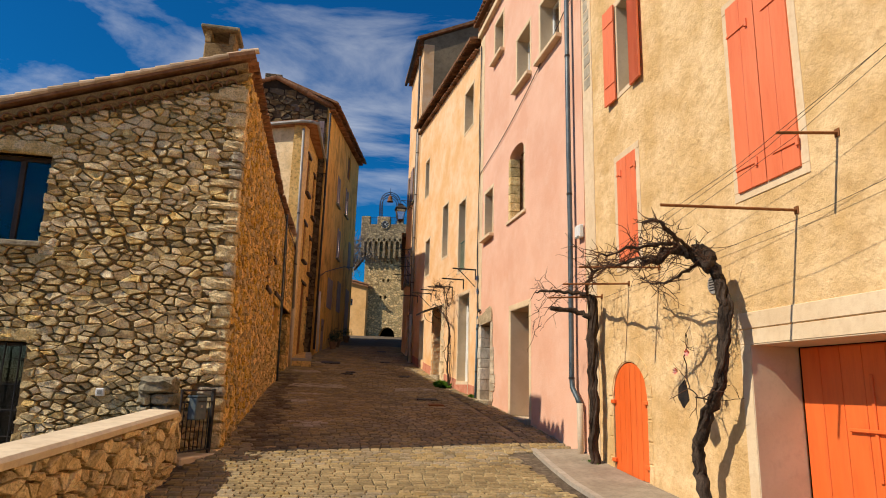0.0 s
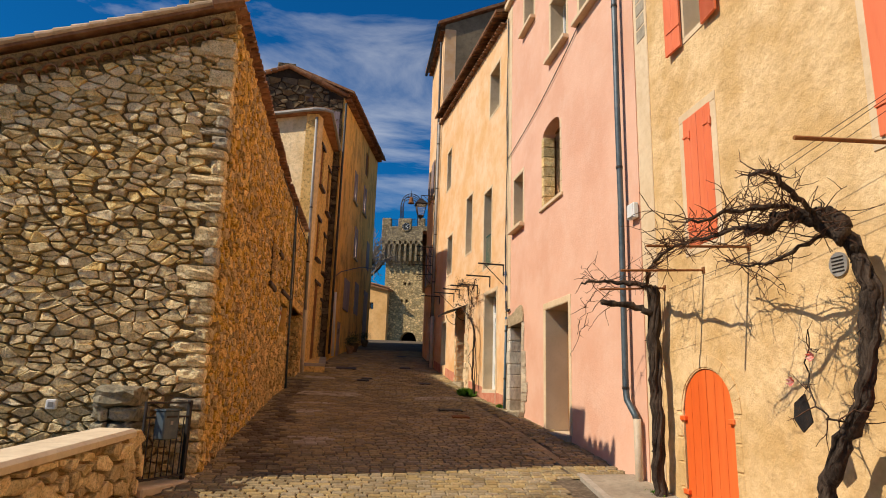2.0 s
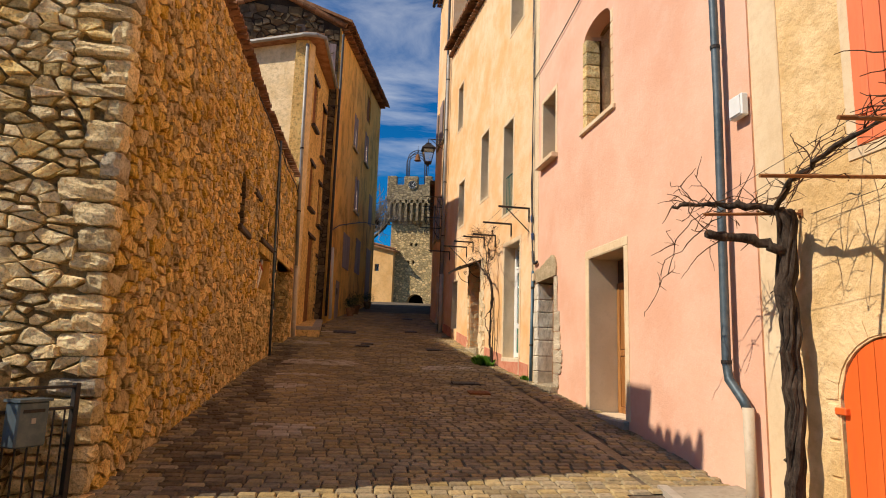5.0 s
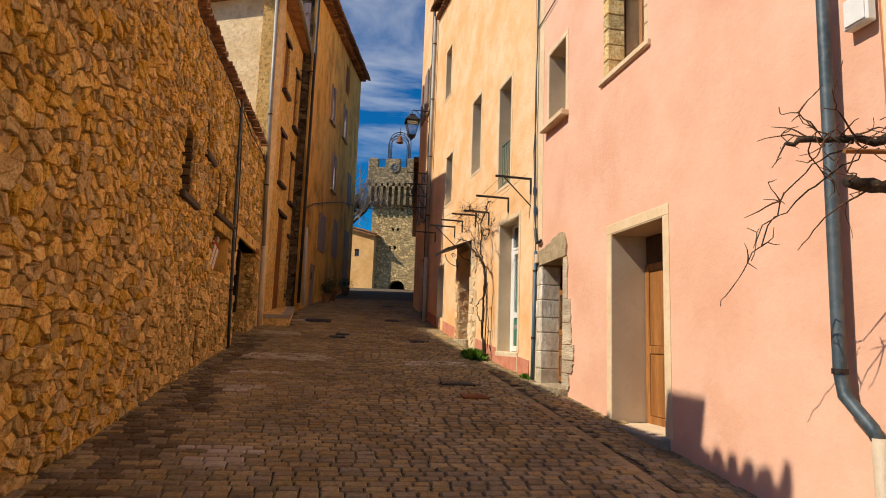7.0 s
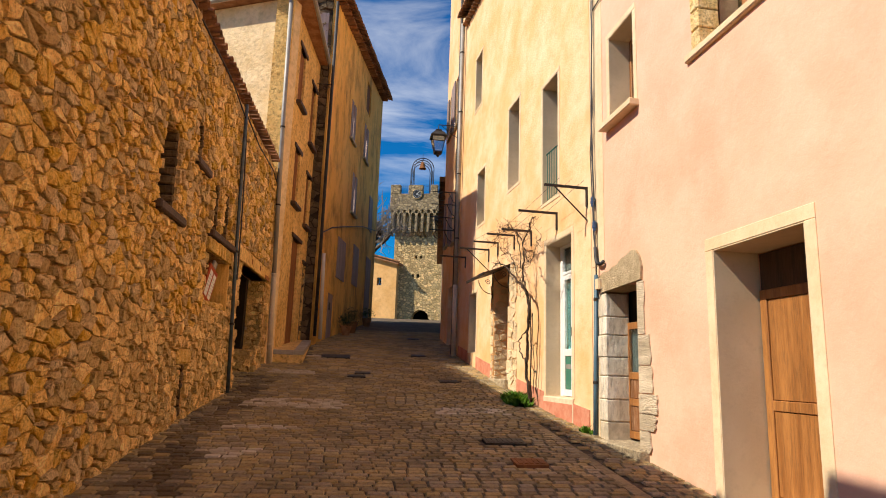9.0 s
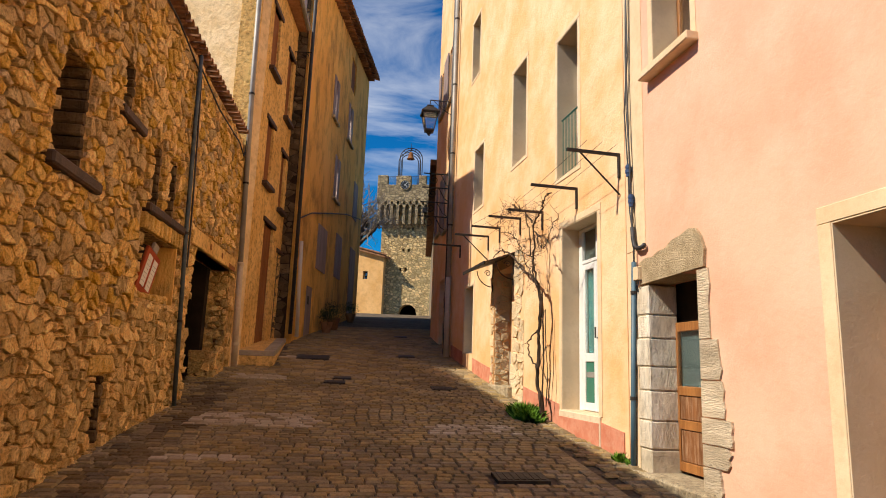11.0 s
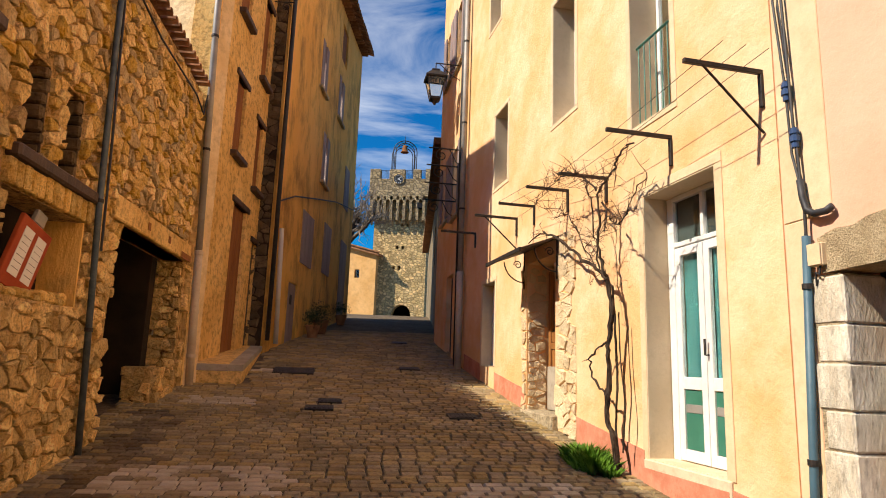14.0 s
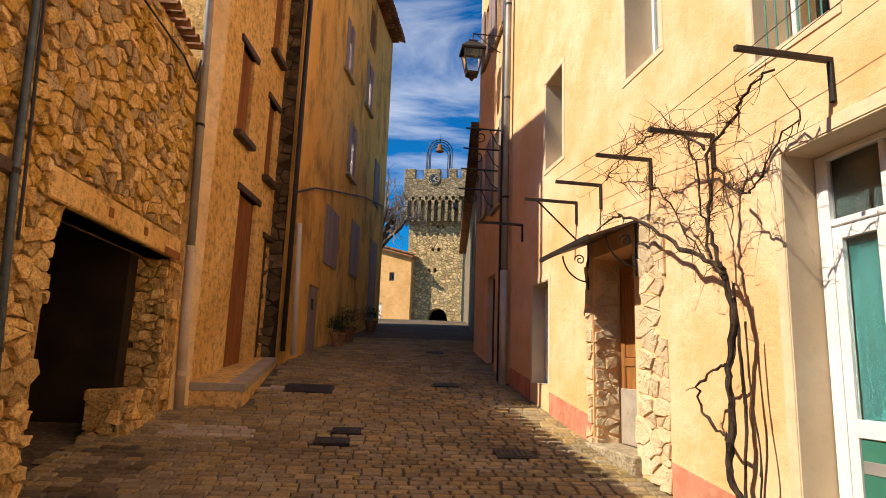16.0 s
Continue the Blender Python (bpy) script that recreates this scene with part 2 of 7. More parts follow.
CAST = surface("cast_iron_cover", (0.02, 0.018, 0.016), (0.045, 0.038, 0.03), 5.0, (0.08, 0.06, 0.04), 20, 0.6, 0.5, 60, metal=0.4)
WHITE = surface("white_paint", (0.74, 0.74, 0.71), (0.80, 0.80, 0.78), 2.0, (0.65, 0.64, 0.60), 9, 0.45, 0.1, 30)
TEAL = surface("teal_curtain", (0.025, 0.12, 0.12), (0.04, 0.17, 0.17), 2.0, (0.02, 0.09, 0.09), 20, 0.8, 0.4, 60, stretch=(6, 6, 0.3))
TEAL_PAINT = surface("green_panel_paint", (0.03, 0.16, 0.11), (0.045, 0.20, 0.14), 2.0, None, 9, 0.45, 0.1, 30)
GREEN = surface("weed_leaf", (0.05, 0.13, 0.01), (0.12, 0.24, 0.02), 8.0, None, 9, 0.7, 0, 30)
# Shade of rooms, niches and the garage is put into this near-black colour.
ROOM_SHADE = surface("painted_room_shade", (0.014, 0.010, 0.007), (0.03, 0.02, 0.013), 2.0, None, 9, 0.95, 0.4, 20)
CABLE = surface("black_cable", (0.015, 0.015, 0.018), (0.03, 0.03, 0.035), 5.0, None, 9, 0.6, 0, 30)
PAPER = surface("white_paper", (0.72, 0.70, 0.66), (0.78, 0.76, 0.72), 3.0, None, 9, 0.8, 0, 30)
# Slate door curtain; behind the transom the same colour paints room shade.
SLATE_AND_SHADE = surface("slate_curtain_and_shade", (0.03, 0.045, 0.045), (0.05, 0.07, 0.07), 2.0, None, 9, 0.8, 0.3, 60)
STONE_PALE = surface("pale_dressed_stone", (0.38, 0.33, 0.25), (0.55, 0.48, 0.37), 4.0, (0.24, 0.21, 0.17), 12, 0.9, 0.6, 30, rnd=0.2, grit=0.02)
SETT_DAMP = surface("dark_damp_sett", (0.12, 0.085, 0.048), (0.20, 0.145, 0.082), 1.2, (0.05, 0.035, 0.02), 22, 0.8, 0.8, 50, rnd=0.26, amount3=0.7)
SETT_PALE = surface("pale_worn_sett", (0.38, 0.31, 0.22), (0.47, 0.39, 0.29), 1.2, (0.28, 0.22, 0.16), 18, 0.88, 0.6, 50, rnd=0.15)
TOWER = masonry("tower_stone", (0.70, 0.49, 0.22), (0.86, 0.64, 0.33), (0.30, 0.20, 0.09), 0.34, 0.22, 0.05)
TOWER_TOP = masonry("weathered_tower_stone", (0.36, 0.265, 0.14), (0.50, 0.38, 0.22), (0.18, 0.145, 0.10), 0.36, 0.24, 0.05)
RUBBLE_FAR = masonry("grey_rubble", (0.20, 0.14, 0.08), (0.30, 0.22, 0.13), (0.10, 0.07, 0.045), 0.2, 0.13, 0.05)
STONE_CREAM = surface("cream_rubble_stone", (0.68, 0.51, 0.30), (0.80, 0.64, 0.42), 4.0, (0.45, 0.33, 0.19), 16, 0.9, 1.0, 20, rnd=0.15, grit=0.03, amount3=0.5)
# Dark mortar of the gable; on slit linings and garage floor it paints shade.
MORTAR_AND_SHADE = surface("dark_mortar_and_shade", (0.03, 0.02, 0.013), (0.06, 0.04, 0.025), 3.0, (0.04, 0.03, 0.02), 16, 0.95, 1.0, 24, grit=0.04)
# Brown gable stone; in the slit windows this colour carries painted shade.
STONE_BROWN = surface("brown_weathered_stone_and_shade", (0.10, 0.07, 0.04), (0.20, 0.14, 0.08), 4.0, (0.05, 0.035, 0.022), 16, 0.92, 1.0, 22, rnd=0.35, grit=0.04, amount3=0.6)
PLASTER_APRICOT = surface("apricot_plaster", (0.68, 0.37, 0.13), (0.80, 0.48, 0.20), 0.6, (0.52, 0.28, 0.11), 3.0, 0.93, 0.5, 10, grit=0.03)
TREE_TWIG = surface("pale_tree_twig", (0.20, 0.15, 0.11), (0.32, 0.25, 0.19), 8.0, None, 9, 0.9, 0, 30)
APRON = surface("worn_pavement", (0.27, 0.22, 0.16), (0.37, 0.31, 0.23), 2.2, (0.18, 0.14, 0.10), 14, 0.92, 0.7, 30)
GLASS = clear_glass("window_glass")


# ---- geometry helpers ----
class Shape:
    """Collects vertices and faces of one mesh."""

    def __init__(self, m=None):
        self.v, self.f, self.m = [], [], m

    def add(self, pts, faces):
        k = len(self.v)
        self.v += [self.m @ Vector(p) if self.m else Vector(p) for p in pts]
        self.f += [tuple(i + k for i in f) for f in faces]
        return self

    def box(self, x0, x1, y0, y1, z0, z1, bevel=0.006):
        lo, hi = (min(x0, x1), min(y0, y1), min(z0, z1)), (max(x0, x1), max(y0, y1), max(z0, z1))
        e = min(bevel, *(0.3 * (h - l) for l, h in zip(lo, hi)))
        pts, index = [], {}
        for c in ((i, j, k) for i in (0, 1) for j in (0, 1) for k in (0, 1)):
            for ax in range(3):
                p = []
                for a in range(3):
                    edge = hi[a] if c[a] else lo[a]
                    p.append(edge if a == ax else edge + (-e if c[a] else e))
                index[c, ax] = len(pts)
                pts.append(p)
        faces = []
        for ax in range(3):
            o = [a for a in range(3) if a != ax]
            for side in (0, 1):
                ring = []
                for u, w in ((0, 0), (1, 0), (1, 1), (0, 1)):
                    c = [0, 0, 0]
                    c[ax], c[o[0]], c[o[1]] = side, u, w
                    ring.append(index[tuple(c), ax])
                faces.append(ring)
            for u in (0, 1):
                for w in (0, 1):
                    c0, c1 = [0, 0, 0], [0, 0, 0]
                    c0[ax], c1[ax] = 0, 1
                    for c in (c0, c1):
                        c[o[0]], c[o[1]] = u, w
                    c0, c1 = tuple(c0), tuple(c1)
                    faces.append([index[c0, o[0]], index[c1, o[0]], index[c1, o[1]], index[c0, o[1]]])
        for c in ((i, j, k) for i in (0, 1) for j in (0, 1) for k in (0, 1)):
            faces.append([index[c, 0], index[c, 1], index[c, 2]])
        return self.add(pts, faces)

    def tube(self, pts, radii, sides=8, cap=True):
        pts = [Vector(p) for p in pts]
        if not hasattr(radii, "__len__"):
            radii = [radii] * len(pts)
        ring, faces, up = [], [], Vector((0.13, 0.37, 0.92))
        for i, p in enumerate(pts):
            d = (pts[min(i + 1, len(pts) - 1)] - pts[max(i - 1, 0)])
            d = d.normalized() if d.length > 1e-9 else Vector((0, 0, 1))
            a = d.cross(up)
            if a.length < 0.2:
                a = d.cross(Vector((1, 0, 0)))
            a.normalize()
            b = d.cross(a)
            up = a.cross(d)
            for k in range(sides):
                t = 2 * math.pi * k / sides
                ring.append(p + radii[i] * (math.cos(t) * a + math.sin(t) * b))
        for i in range(len(pts) - 1):
            for k in range(sides):
                k2 = (k + 1) % sides
                faces.append((i * sides + k, i * sides + k2, (i + 1) * sides + k2, (i + 1) * sides + k))
        if cap:
            faces.append(tuple(range(sides)))
            faces.append(tuple((len(pts) - 1) * sides + k for k in range(sides)))
        return self.add(ring, faces)

    def prism(self, poly, y0, y1, inset=0.0):
        """A polygon in x, z pushed from y0 to y1."""
        n = len(poly)
        pts = [(x, y0, z) for x, z in poly] + [(x, y1, z) for x, z in poly]
        faces = [tuple(range(n)), tuple(range(2 * n - 1, n - 1, -1))]
        faces += [(i, (i + 1) % n, n + (i + 1) % n, n + i) for i in range(n)]
        return self.add(pts, faces)


def thing(name, at, label, category, group="", kind=""):
    ob = new(name)
    ob.location = at
    ob.empty_display_size = 0.1
    return tagged(ob, label, category, group, kind)


def root_of(ob):
    loc = Vector((0, 0, 0))
    while ob is not None:
        loc += ob.location
        ob = ob.parent
    return loc


def part(name, shape, material, parent=None, label="", smooth=False, fix=True):
    me = bpy.data.meshes.new(name)
    me.from_pydata([tuple(v) for v in shape.v], [], shape.f)
    if fix:
        bm = bmesh.new()
        bm.from_mesh(me)
        bmesh.ops.recalc_face_normals(bm, faces=bm.faces)
        bm.to_mesh(me)
        bm.free()
    if smooth:
        me.polygons.foreach_set("use_smooth", [True] * len(me.polygons))
    me.materials.append(material)
    ob = new(name, me)
    if parent is not None:
        ob.parent = parent
        if parent.type == "EMPTY":
            ob.matrix_parent_inverse = Matrix.Translation(-parent.location)
    if label:
        ob["label"] = label
    return ob


GROUND = ((-40, -1.4), (-10, -0.55), (0, -0.2), (4, -0.04), (6.4, 0.1), (9, 0.28), (10.75, 0.45), (13.4, 0.78), (15.7, 1.04), (18, 1.27),
          (20.8, 1.57), (24.6, 2.12), (27.4, 2.58), (30, 3.0), (38, 4.2), (45, 5.0), (60, 6.1), (73, 6.9), (120, 7.6), (400, 8.0))


def ground(y):
    ys, zs = zip(*GROUND)
    return float(np.mean([np.interp(y + d, ys, zs) for d in (-1.0, -0.5, 0, 0.5, 1.0)]))


def wall_frame(p0, p1, side):
    """Local axes of a wall: x along it from p0 to p1, y out of it, z up."""
    d = Vector((p1[0] - p0[0], p1[1] - p0[1], 0)).normalized()
    n = Vector((-d.y, d.x, 0)) * side
    m = Matrix.Identity(4)
    m.col[0][:3], m.col[1][:3], m.col[2][:3], m.col[3][:3] = d, n, (0, 0, 1), (p0[0], p0[1], 0)
    return m


def arch_top(o, s):
    """Height of an opening's head at s."""
    rise = o.get("rise", 0)
    if not rise:
        return o["z1"]
    u = (s - o["s0"]) / (o["s1"] - o["s0"]) * 2 - 1
    return o["z1"] - rise + rise * math.sqrt(max(0, 1 - u * u))


def pierced_wall(m, s0, s1, low, high, openings, thick=0.5):
    """A thick wall with openings through it. low, high: heights as functions of s."""
    cuts = {s0, s1}
    for o in openings:
        cuts |= {o["s0"], o["s1"]}
        if o.get("rise"):
            cuts |= {o["s0"] + (o["s1"] - o["s0"]) * i / 12 for i in range(13)}
    base = sorted(cuts)
    full = []
    for a, b in zip(base, base[1:]):
        k = max(1, math.ceil((b - a) / 0.8))
        full += [a + (b - a) * i / k for i in range(k)]
    full.append(base[-1])
    sh = Shape(m)
    for a, b in zip(full, full[1:]):
        mid = (a + b) / 2
        spans = [(low(a), low(b))]
        for o in sorted((o for o in openings if o["s0"] <= mid <= o["s1"]), key=lambda o: o["z0"]):
            spans += [(o["z0"], o["z0"]), (arch_top(o, a), arch_top(o, b))]
            za, zb = arch_top(o, a), arch_top(o, b)
            sh.add([(a, 0, za), (b, 0, zb), (b, -thick, zb), (a, -thick, za)], [(0, 1, 2, 3)])
            sh.add([(a, 0, o["z0"]), (b, 0, o["z0"]), (b, -thick, o["z0"]), (a, -thick, o["z0"])], [(3, 2, 1, 0)])
        spans.append((high(a), high(b)))
        for (la, lb), (ha, hb) in zip(spans[::2], spans[1::2]):
            sh.add([(a, 0, la), (b, 0, lb), (b, 0, hb), (a, 0, ha)], [(0, 1, 2, 3)])
            sh.add([(a, -thick, la), (b, -thick, lb), (b, -thick, hb), (a, -thick, ha)], [(3, 2, 1, 0)])
        sh.add([(a, 0, high(a)), (b, 0, high(b)), (b, -thick, high(b)), (a, -thick, high(a))], [(0, 1, 2, 3)])
    for o in openings:
        for s, flip in ((o["s0"], 0), (o["s1"], 1)):
            top = arch_top(o, s)
            f = (0, 1, 2, 3) if flip else (3, 2, 1, 0)
            sh.add([(s, 0, o["z0"]), (s, -thick, o["z0"]), (s, -thick, top), (s, 0, top)], [f])
    for s in (s0, s1):
        sh.add([(s, 0, low(s)), (s, -thick, low(s)), (s, -thick, high(s)), (s, 0, high(s))], [(0, 1, 2, 3)])
    return sh


def clip_poly(poly, px, py, nx, ny):
    out = []
    for i, (x, y) in enumerate(poly):
        x2, y2 = poly[(i + 1) % len(poly)]
        d1, d2 = (x - px) * nx + (y - py) * ny, (x2 - px) * nx + (y2 - py) * ny
        if d1 <= 0:
            out.append((x, y))
        if (d1 < 0 < d2) or (d2 < 0 < d1):
            t = d1 / (d1 - d2)
            out.append((x + t * (x2 - x), y + t * (y2 - y)))
    return out


def rubble(m, s0, s1, low, high, openings, w, h, rng, proud=0.05, gap=0.012, keep=None, face=(0.76, 0.95), lean=0.3):
    """Irregular rubble stones, coursed roughly level, over a wall face: a list of (s, z, Shape)."""
    cols, rows = max(1, int((s1 - s0) / w)), int((max(high(s0), high(s1)) - min(low(s0), low(s1))) / h) + 1
    zb = min(low(s0), low(s1))
    seeds = {}
    for j in range(rows):
        for i in range(cols):
            seeds[i, j] = (s0 + (i + 0.5 * (j % 2) + 0.25 + rng.uniform(-0.48, 0.48)) * w, zb + (j + 0.5 + rng.uniform(-0.46, 0.46)) * h)
            if rng.random() < 0.27:
                del seeds[i, j]
    out = []
    k = w / h
    for (i, j), (cx, cy) in seeds.items():
        if not (s0 < cx < s1 and low(cx) - h * 0.5 < cy < high(cx)):
            continue
        if any(o["s0"] < cx < o["s1"] and o["z0"] < cy < o["z1"] for o in openings):
            continue
        if keep and not keep(cx, cy):
            continue
        poly = [(cx - 1.3 * w, cy - 1.25 * h), (cx + 1.3 * w, cy - 1.25 * h), (cx + 1.3 * w, cy + 1.25 * h), (cx - 1.3 * w, cy + 1.25 * h)]
        for dj in (-2, -1, 0, 1, 2):
            for di in (-2, -1, 0, 1, 2):
                q = seeds.get((i + di, j + dj))
                if q is None or (di == 0 and dj == 0):
                    continue
                nx, ny = (q[0] - cx), (q[1] - cy) * k * k
                poly = clip_poly(poly, (q[0] + cx) / 2, (q[1] + cy) / 2, nx, ny)
        if len(poly) < 3:
            continue
        poly = clip_poly(poly, s0, 0, -1, 0)
        poly = clip_poly(poly, s1, 0, 1, 0)
        poly = clip_poly(poly, 0, high(cx), 0, 1)
        for o in openings:
            if o["s0"] - w < cx < o["s1"] + w and o["z0"] - h < cy < o["z1"] + h:
                if cx <= o["s0"]:
                    poly = clip_poly(poly, o["s0"], 0, 1, 0)
                elif cx >= o["s1"]:
                    poly = clip_poly(poly, o["s1"], 0, -1, 0)
                elif cy <= o["z0"]:
                    poly = clip_poly(poly, 0, o["z0"], 0, 1)
                else:
                    poly = clip_poly(poly, 0, o["z1"], 0, -1)
        if len(poly) < 3:
            continue
        mx, my = sum(p[0] for p in poly) / len(poly), sum(p[1] for p in poly) / len(poly)
        soft = []
        for a, b in zip(poly, poly[1:] + poly[:1]):
            for t in (0.05, 0.95):
                soft.append((a[0] + t * (b[0] - a[0]), a[1] + t * (b[1] - a[1])))
        if len(soft) > 14:
            soft = poly
        soft = [(x + rng.uniform(-0.011, 0.011), y + rng.uniform(-0.009, 0.009)) for x, y in soft]
        size = max(0.03, min(max(abs(p[0] - mx) for p in soft), max(abs(p[1] - my) for p in soft)))
        g = max(0.5, 1 - gap / size * rng.choice((0.3, 0.6, 1.0, 1.6, 2.6)))
        n = len(soft)
        d = proud * rng.uniform(0.35, 1.15)
        tx, ty = rng.uniform(-lean, lean), rng.uniform(-lean, lean)
        back = [(mx + g * (x - mx), -0.11, my + g * (y - my)) for x, y in soft]
        rim, crest = [], []
        for x, y in soft:
            tilt = 0.7 * (tx * (x - mx) + ty * (y - my))
            q = g * rng.uniform(0.95, 1.02)
            rim.append((mx + q * (x - mx), max(-0.01, d * rng.uniform(0.55, 0.9) + tilt), my + q * (y - my)))
            r = g * rng.uniform(*face)
            crest.append((mx + r * (x - mx), max(0.006, d * rng.uniform(0.75, 1.2) + tilt), my + r * (y - my)))
        sh = Shape(m)
        rings = [(k * n + a, k * n + (a + 1) % n, (k + 1) * n + (a + 1) % n, (k + 1) * n + a) for k in (0, 1) for a in range(n)]
        sh.add(back + rim + crest + [(mx + rng.uniform(-0.25, 0.25) * size, d * rng.uniform(0.8, 1.15), my + rng.uniform(-0.25, 0.25) * size)],
               rings + [(2 * n + a, 2 * n + (a + 1) % n, 3 * n) for a in range(n)])
        out.append((mx, my, sh))
    return out


def lay_stones(stones, wall, material, near, name="stone"):
    """The stones inside the stretch near become parts, the rest one joined mesh."""
    rest, count = Shape(), 0
    for s, z, sh in stones:
        if count < 300 and near(s, z):
            part(name, sh, material, wall)
            count += 1
        else:
            k = len(rest.v)
            rest.v += sh.v
            rest.f += [tuple(i + k for i in f) for f in sh.f]
    if rest.v:
        tagged(part("rubble_fill", rest, material, wall), kind="stuff")


def hole(s0, s1, z0, z1, rise=0.0):
    return {"s0": s0, "s1": s1, "z0": z0, "z1": z1, "rise": rise}


def band(parent, m, o, width, proud=0.008, sill=True, material=None, name="trim"):
    """A flat painted surround round an opening."""
    material = material or TRIM
    s0, s1, z0, z1 = o["s0"], o["s1"], o["z0"], o["z1"]
    part(name, Shape(m).box(s0 - width, s0 - 0.002, -0.02, proud, z0, z1, 0.004), material, parent)
    part(name, Shape(m).box(s1 + 0.002, s1 + width, -0.02, proud, z0, z1, 0.004), material, parent)
    part(name, Shape(m).box(s0 - width, s1 + width, -0.02, proud + 0.001, z1 + 0.002, z1 + width, 0.004), material, parent)
    if sill:
        part(name, Shape(m).box(s0 - width, s1 + width, -0.02, proud + 0.001, z0 - width * 0.8, z0 - 0.002, 0.004), material, parent)


def lining(parent, m, o, depth, material=None):
    """Plastered reveal boards lining an opening."""
    material = material or REVEAL
    s0, s1, z0, z1 = o["s0"], o["s1"], o["z0"], o["z1"]
    part("reveal", Shape(m).box(s0 - 0.001, s0 + 0.012, -depth, 0.006, z0, z1, 0.002), material, parent)
    part("reveal", Shape(m).box(s1 - 0.012, s1 + 0.001, -depth, 0.006, z0, z1, 0.002), material, parent)
    part("reveal", Shape(m).box(s0 + 0.012, s1 - 0.012, -depth, 0.006, z1 - 0.012, z1 + 0.001, 0.002), material, parent)
    part("reveal", Shape(m).box(s0 + 0.012, s1 - 0.012, -depth, 0.006, z0 - 0.001, z0 + 0.012, 0.002), material, parent)


def casement(house, m, o, depth, material=None, leaves=2, name="window"):
    """A glazed window in an opening: frame, panes."""
    material = material or WHITE
    s0, s1, z0, z1 = o["s0"] + 0.013, o["s1"] - 0.013, o["z0"] + 0.013, o["z1"] - 0.013
    sh = Shape(m)
    f = 0.05
    sh.box(s0, s0 + f, -depth - 0.06, -depth, z0, z1)
    sh.box(s1 - f, s1, -depth - 0.06, -depth, z0, z1)
    sh.box(s0 + f, s1 - f, -depth - 0.06, -depth, z0, z0 + f)
    sh.box(s0 + f, s1 - f, -depth - 0.06, -depth, z1 - f, z1)
    for i in range(1, leaves):
        c = s0 + (s1 - s0) * i / leaves
        sh.box(c - 0.04, c + 0.04, -depth - 0.055, -depth + 0.005, z0 + f, z1 - f)
    win = part(name, sh, material, house)
    for i in range(leaves):
        a, b = s0 + (s1 - s0) * i / leaves + f, s0 + (s1 - s0) * (i + 1) / leaves - f
        p = part("pane", Shape(m).box(a, b, -depth - 0.036, -depth - 0.030, z0 + f, z1 - f, 0.001), GLASS, win)
        p.visible_shadow = False
    return win


def canal_tiles(house, m, s0, s1, n_out, z, length=0.32, step=0.2, r=0.085, drop=0.0, material=None, name="tile", rise=lambda s: 0.0, under=True):
    """A row of half-round tile ends along an eave, with their thickness."""
    material = material or TILE
    k = int((s1 - s0) / step)
    for i in range(k):
        s = s0 + (i + 0.5) * step + random.uniform(-0.01, 0.01)
        sh = Shape(m)
        zz = z + rise(s) + random.uniform(-0.008, 0.008)
        outer, inner, out2, in2 = [], [], [], []
        a0 = random.uniform(-0.01, 0.01)
        for j in range(7):
            t = math.pi * j / 6
            for ring, rr, n0, zd in ((outer, r, n_out + a0, 0), (inner, r - 0.016, n_out + a0, 0), (out2, r * 0.9, n_out - length, drop), (in2, r * 0.9 - 0.016, n_out - length, drop)):
                ring.append((s + rr * math.cos(t), n0, zz + rr * math.sin(t) + zd))
        pts = outer + inner + out2 + in2
        faces = []
        for j in range(6):
            faces += [(j, j + 1, 7 + j + 1, 7 + j), (j, 14 + j, 14 + j + 1, j + 1), (7 + j, 7 + j + 1, 21 + j + 1, 21 + j)]
        sh.add(pts, faces)
        part(name, sh, material, house, fix=False)


def flat(z):
    return lambda s: z


# ---- ground ----
def road_z(x, y):
    c = (x - 1.5) / 3.2
    return ground(y) - 0.03 * max(0.0, 1 - abs(c))


def build_ground():
    ys = [-400, -150, -60, -30] + [-20 + 1.0 * i for i in range(96)] + [80, 90, 110, 150, 250, 450]
    xs = [-400, -150, -60, -25, -12, -8, -5, -3, -2, -1.4, -0.4, 0.6, 1.5, 2.4, 3.4, 4.5, 6, 9, 14, 25, 60, 150, 400]
    sh = Shape()
    pts = [(x, y, road_z(x, y) - 0.03) for y in ys for x in xs]
    w = len(xs)
    faces = [(j * w + i, j * w + i + 1, (j + 1) * w + i + 1, (j + 1) * w + i) for j in range(len(ys) - 1) for i in range(w - 1)]
    sh.add(pts, faces)
    return tagged(part("ground", sh, JOINT, smooth=True), "sloping sandy bed of the village street, earth beyond", "ground", kind="structure")


ground_sheet = build_ground()


# ---- stone house (shaded street side, sunlit end wall) ----
house_a = thing("stone_house", (-5, 17, 0.4), "rubble stone house with terracotta canal tile roof", "house")
AF = wall_frame((-9, 10.75), (-1.47, 10.75), -1)
AF_HOLES = [hole(3.65, 4.58, 3.56, 5.0), hole(3.55, 4.62, 0.42, 2.02)]
A1 = wall_frame((-1.47, 10.75), (-1.42, 19.0), -1)
A1_LEN = 8.25
A1_HOLES = [hole(5.85, 6.5, 3.98, 5.02), hole(7.3, 7.68, 5.0, 5.6), hole(7.36, 7.72, 1.35, 2.05)]
A2 = wall_frame((-1.42, 19.0), (-1.2, 24.6), -1)
A2_LEN = 5.604
for lean in (AF, A1, A2):
    lean[0][2] = -0.016
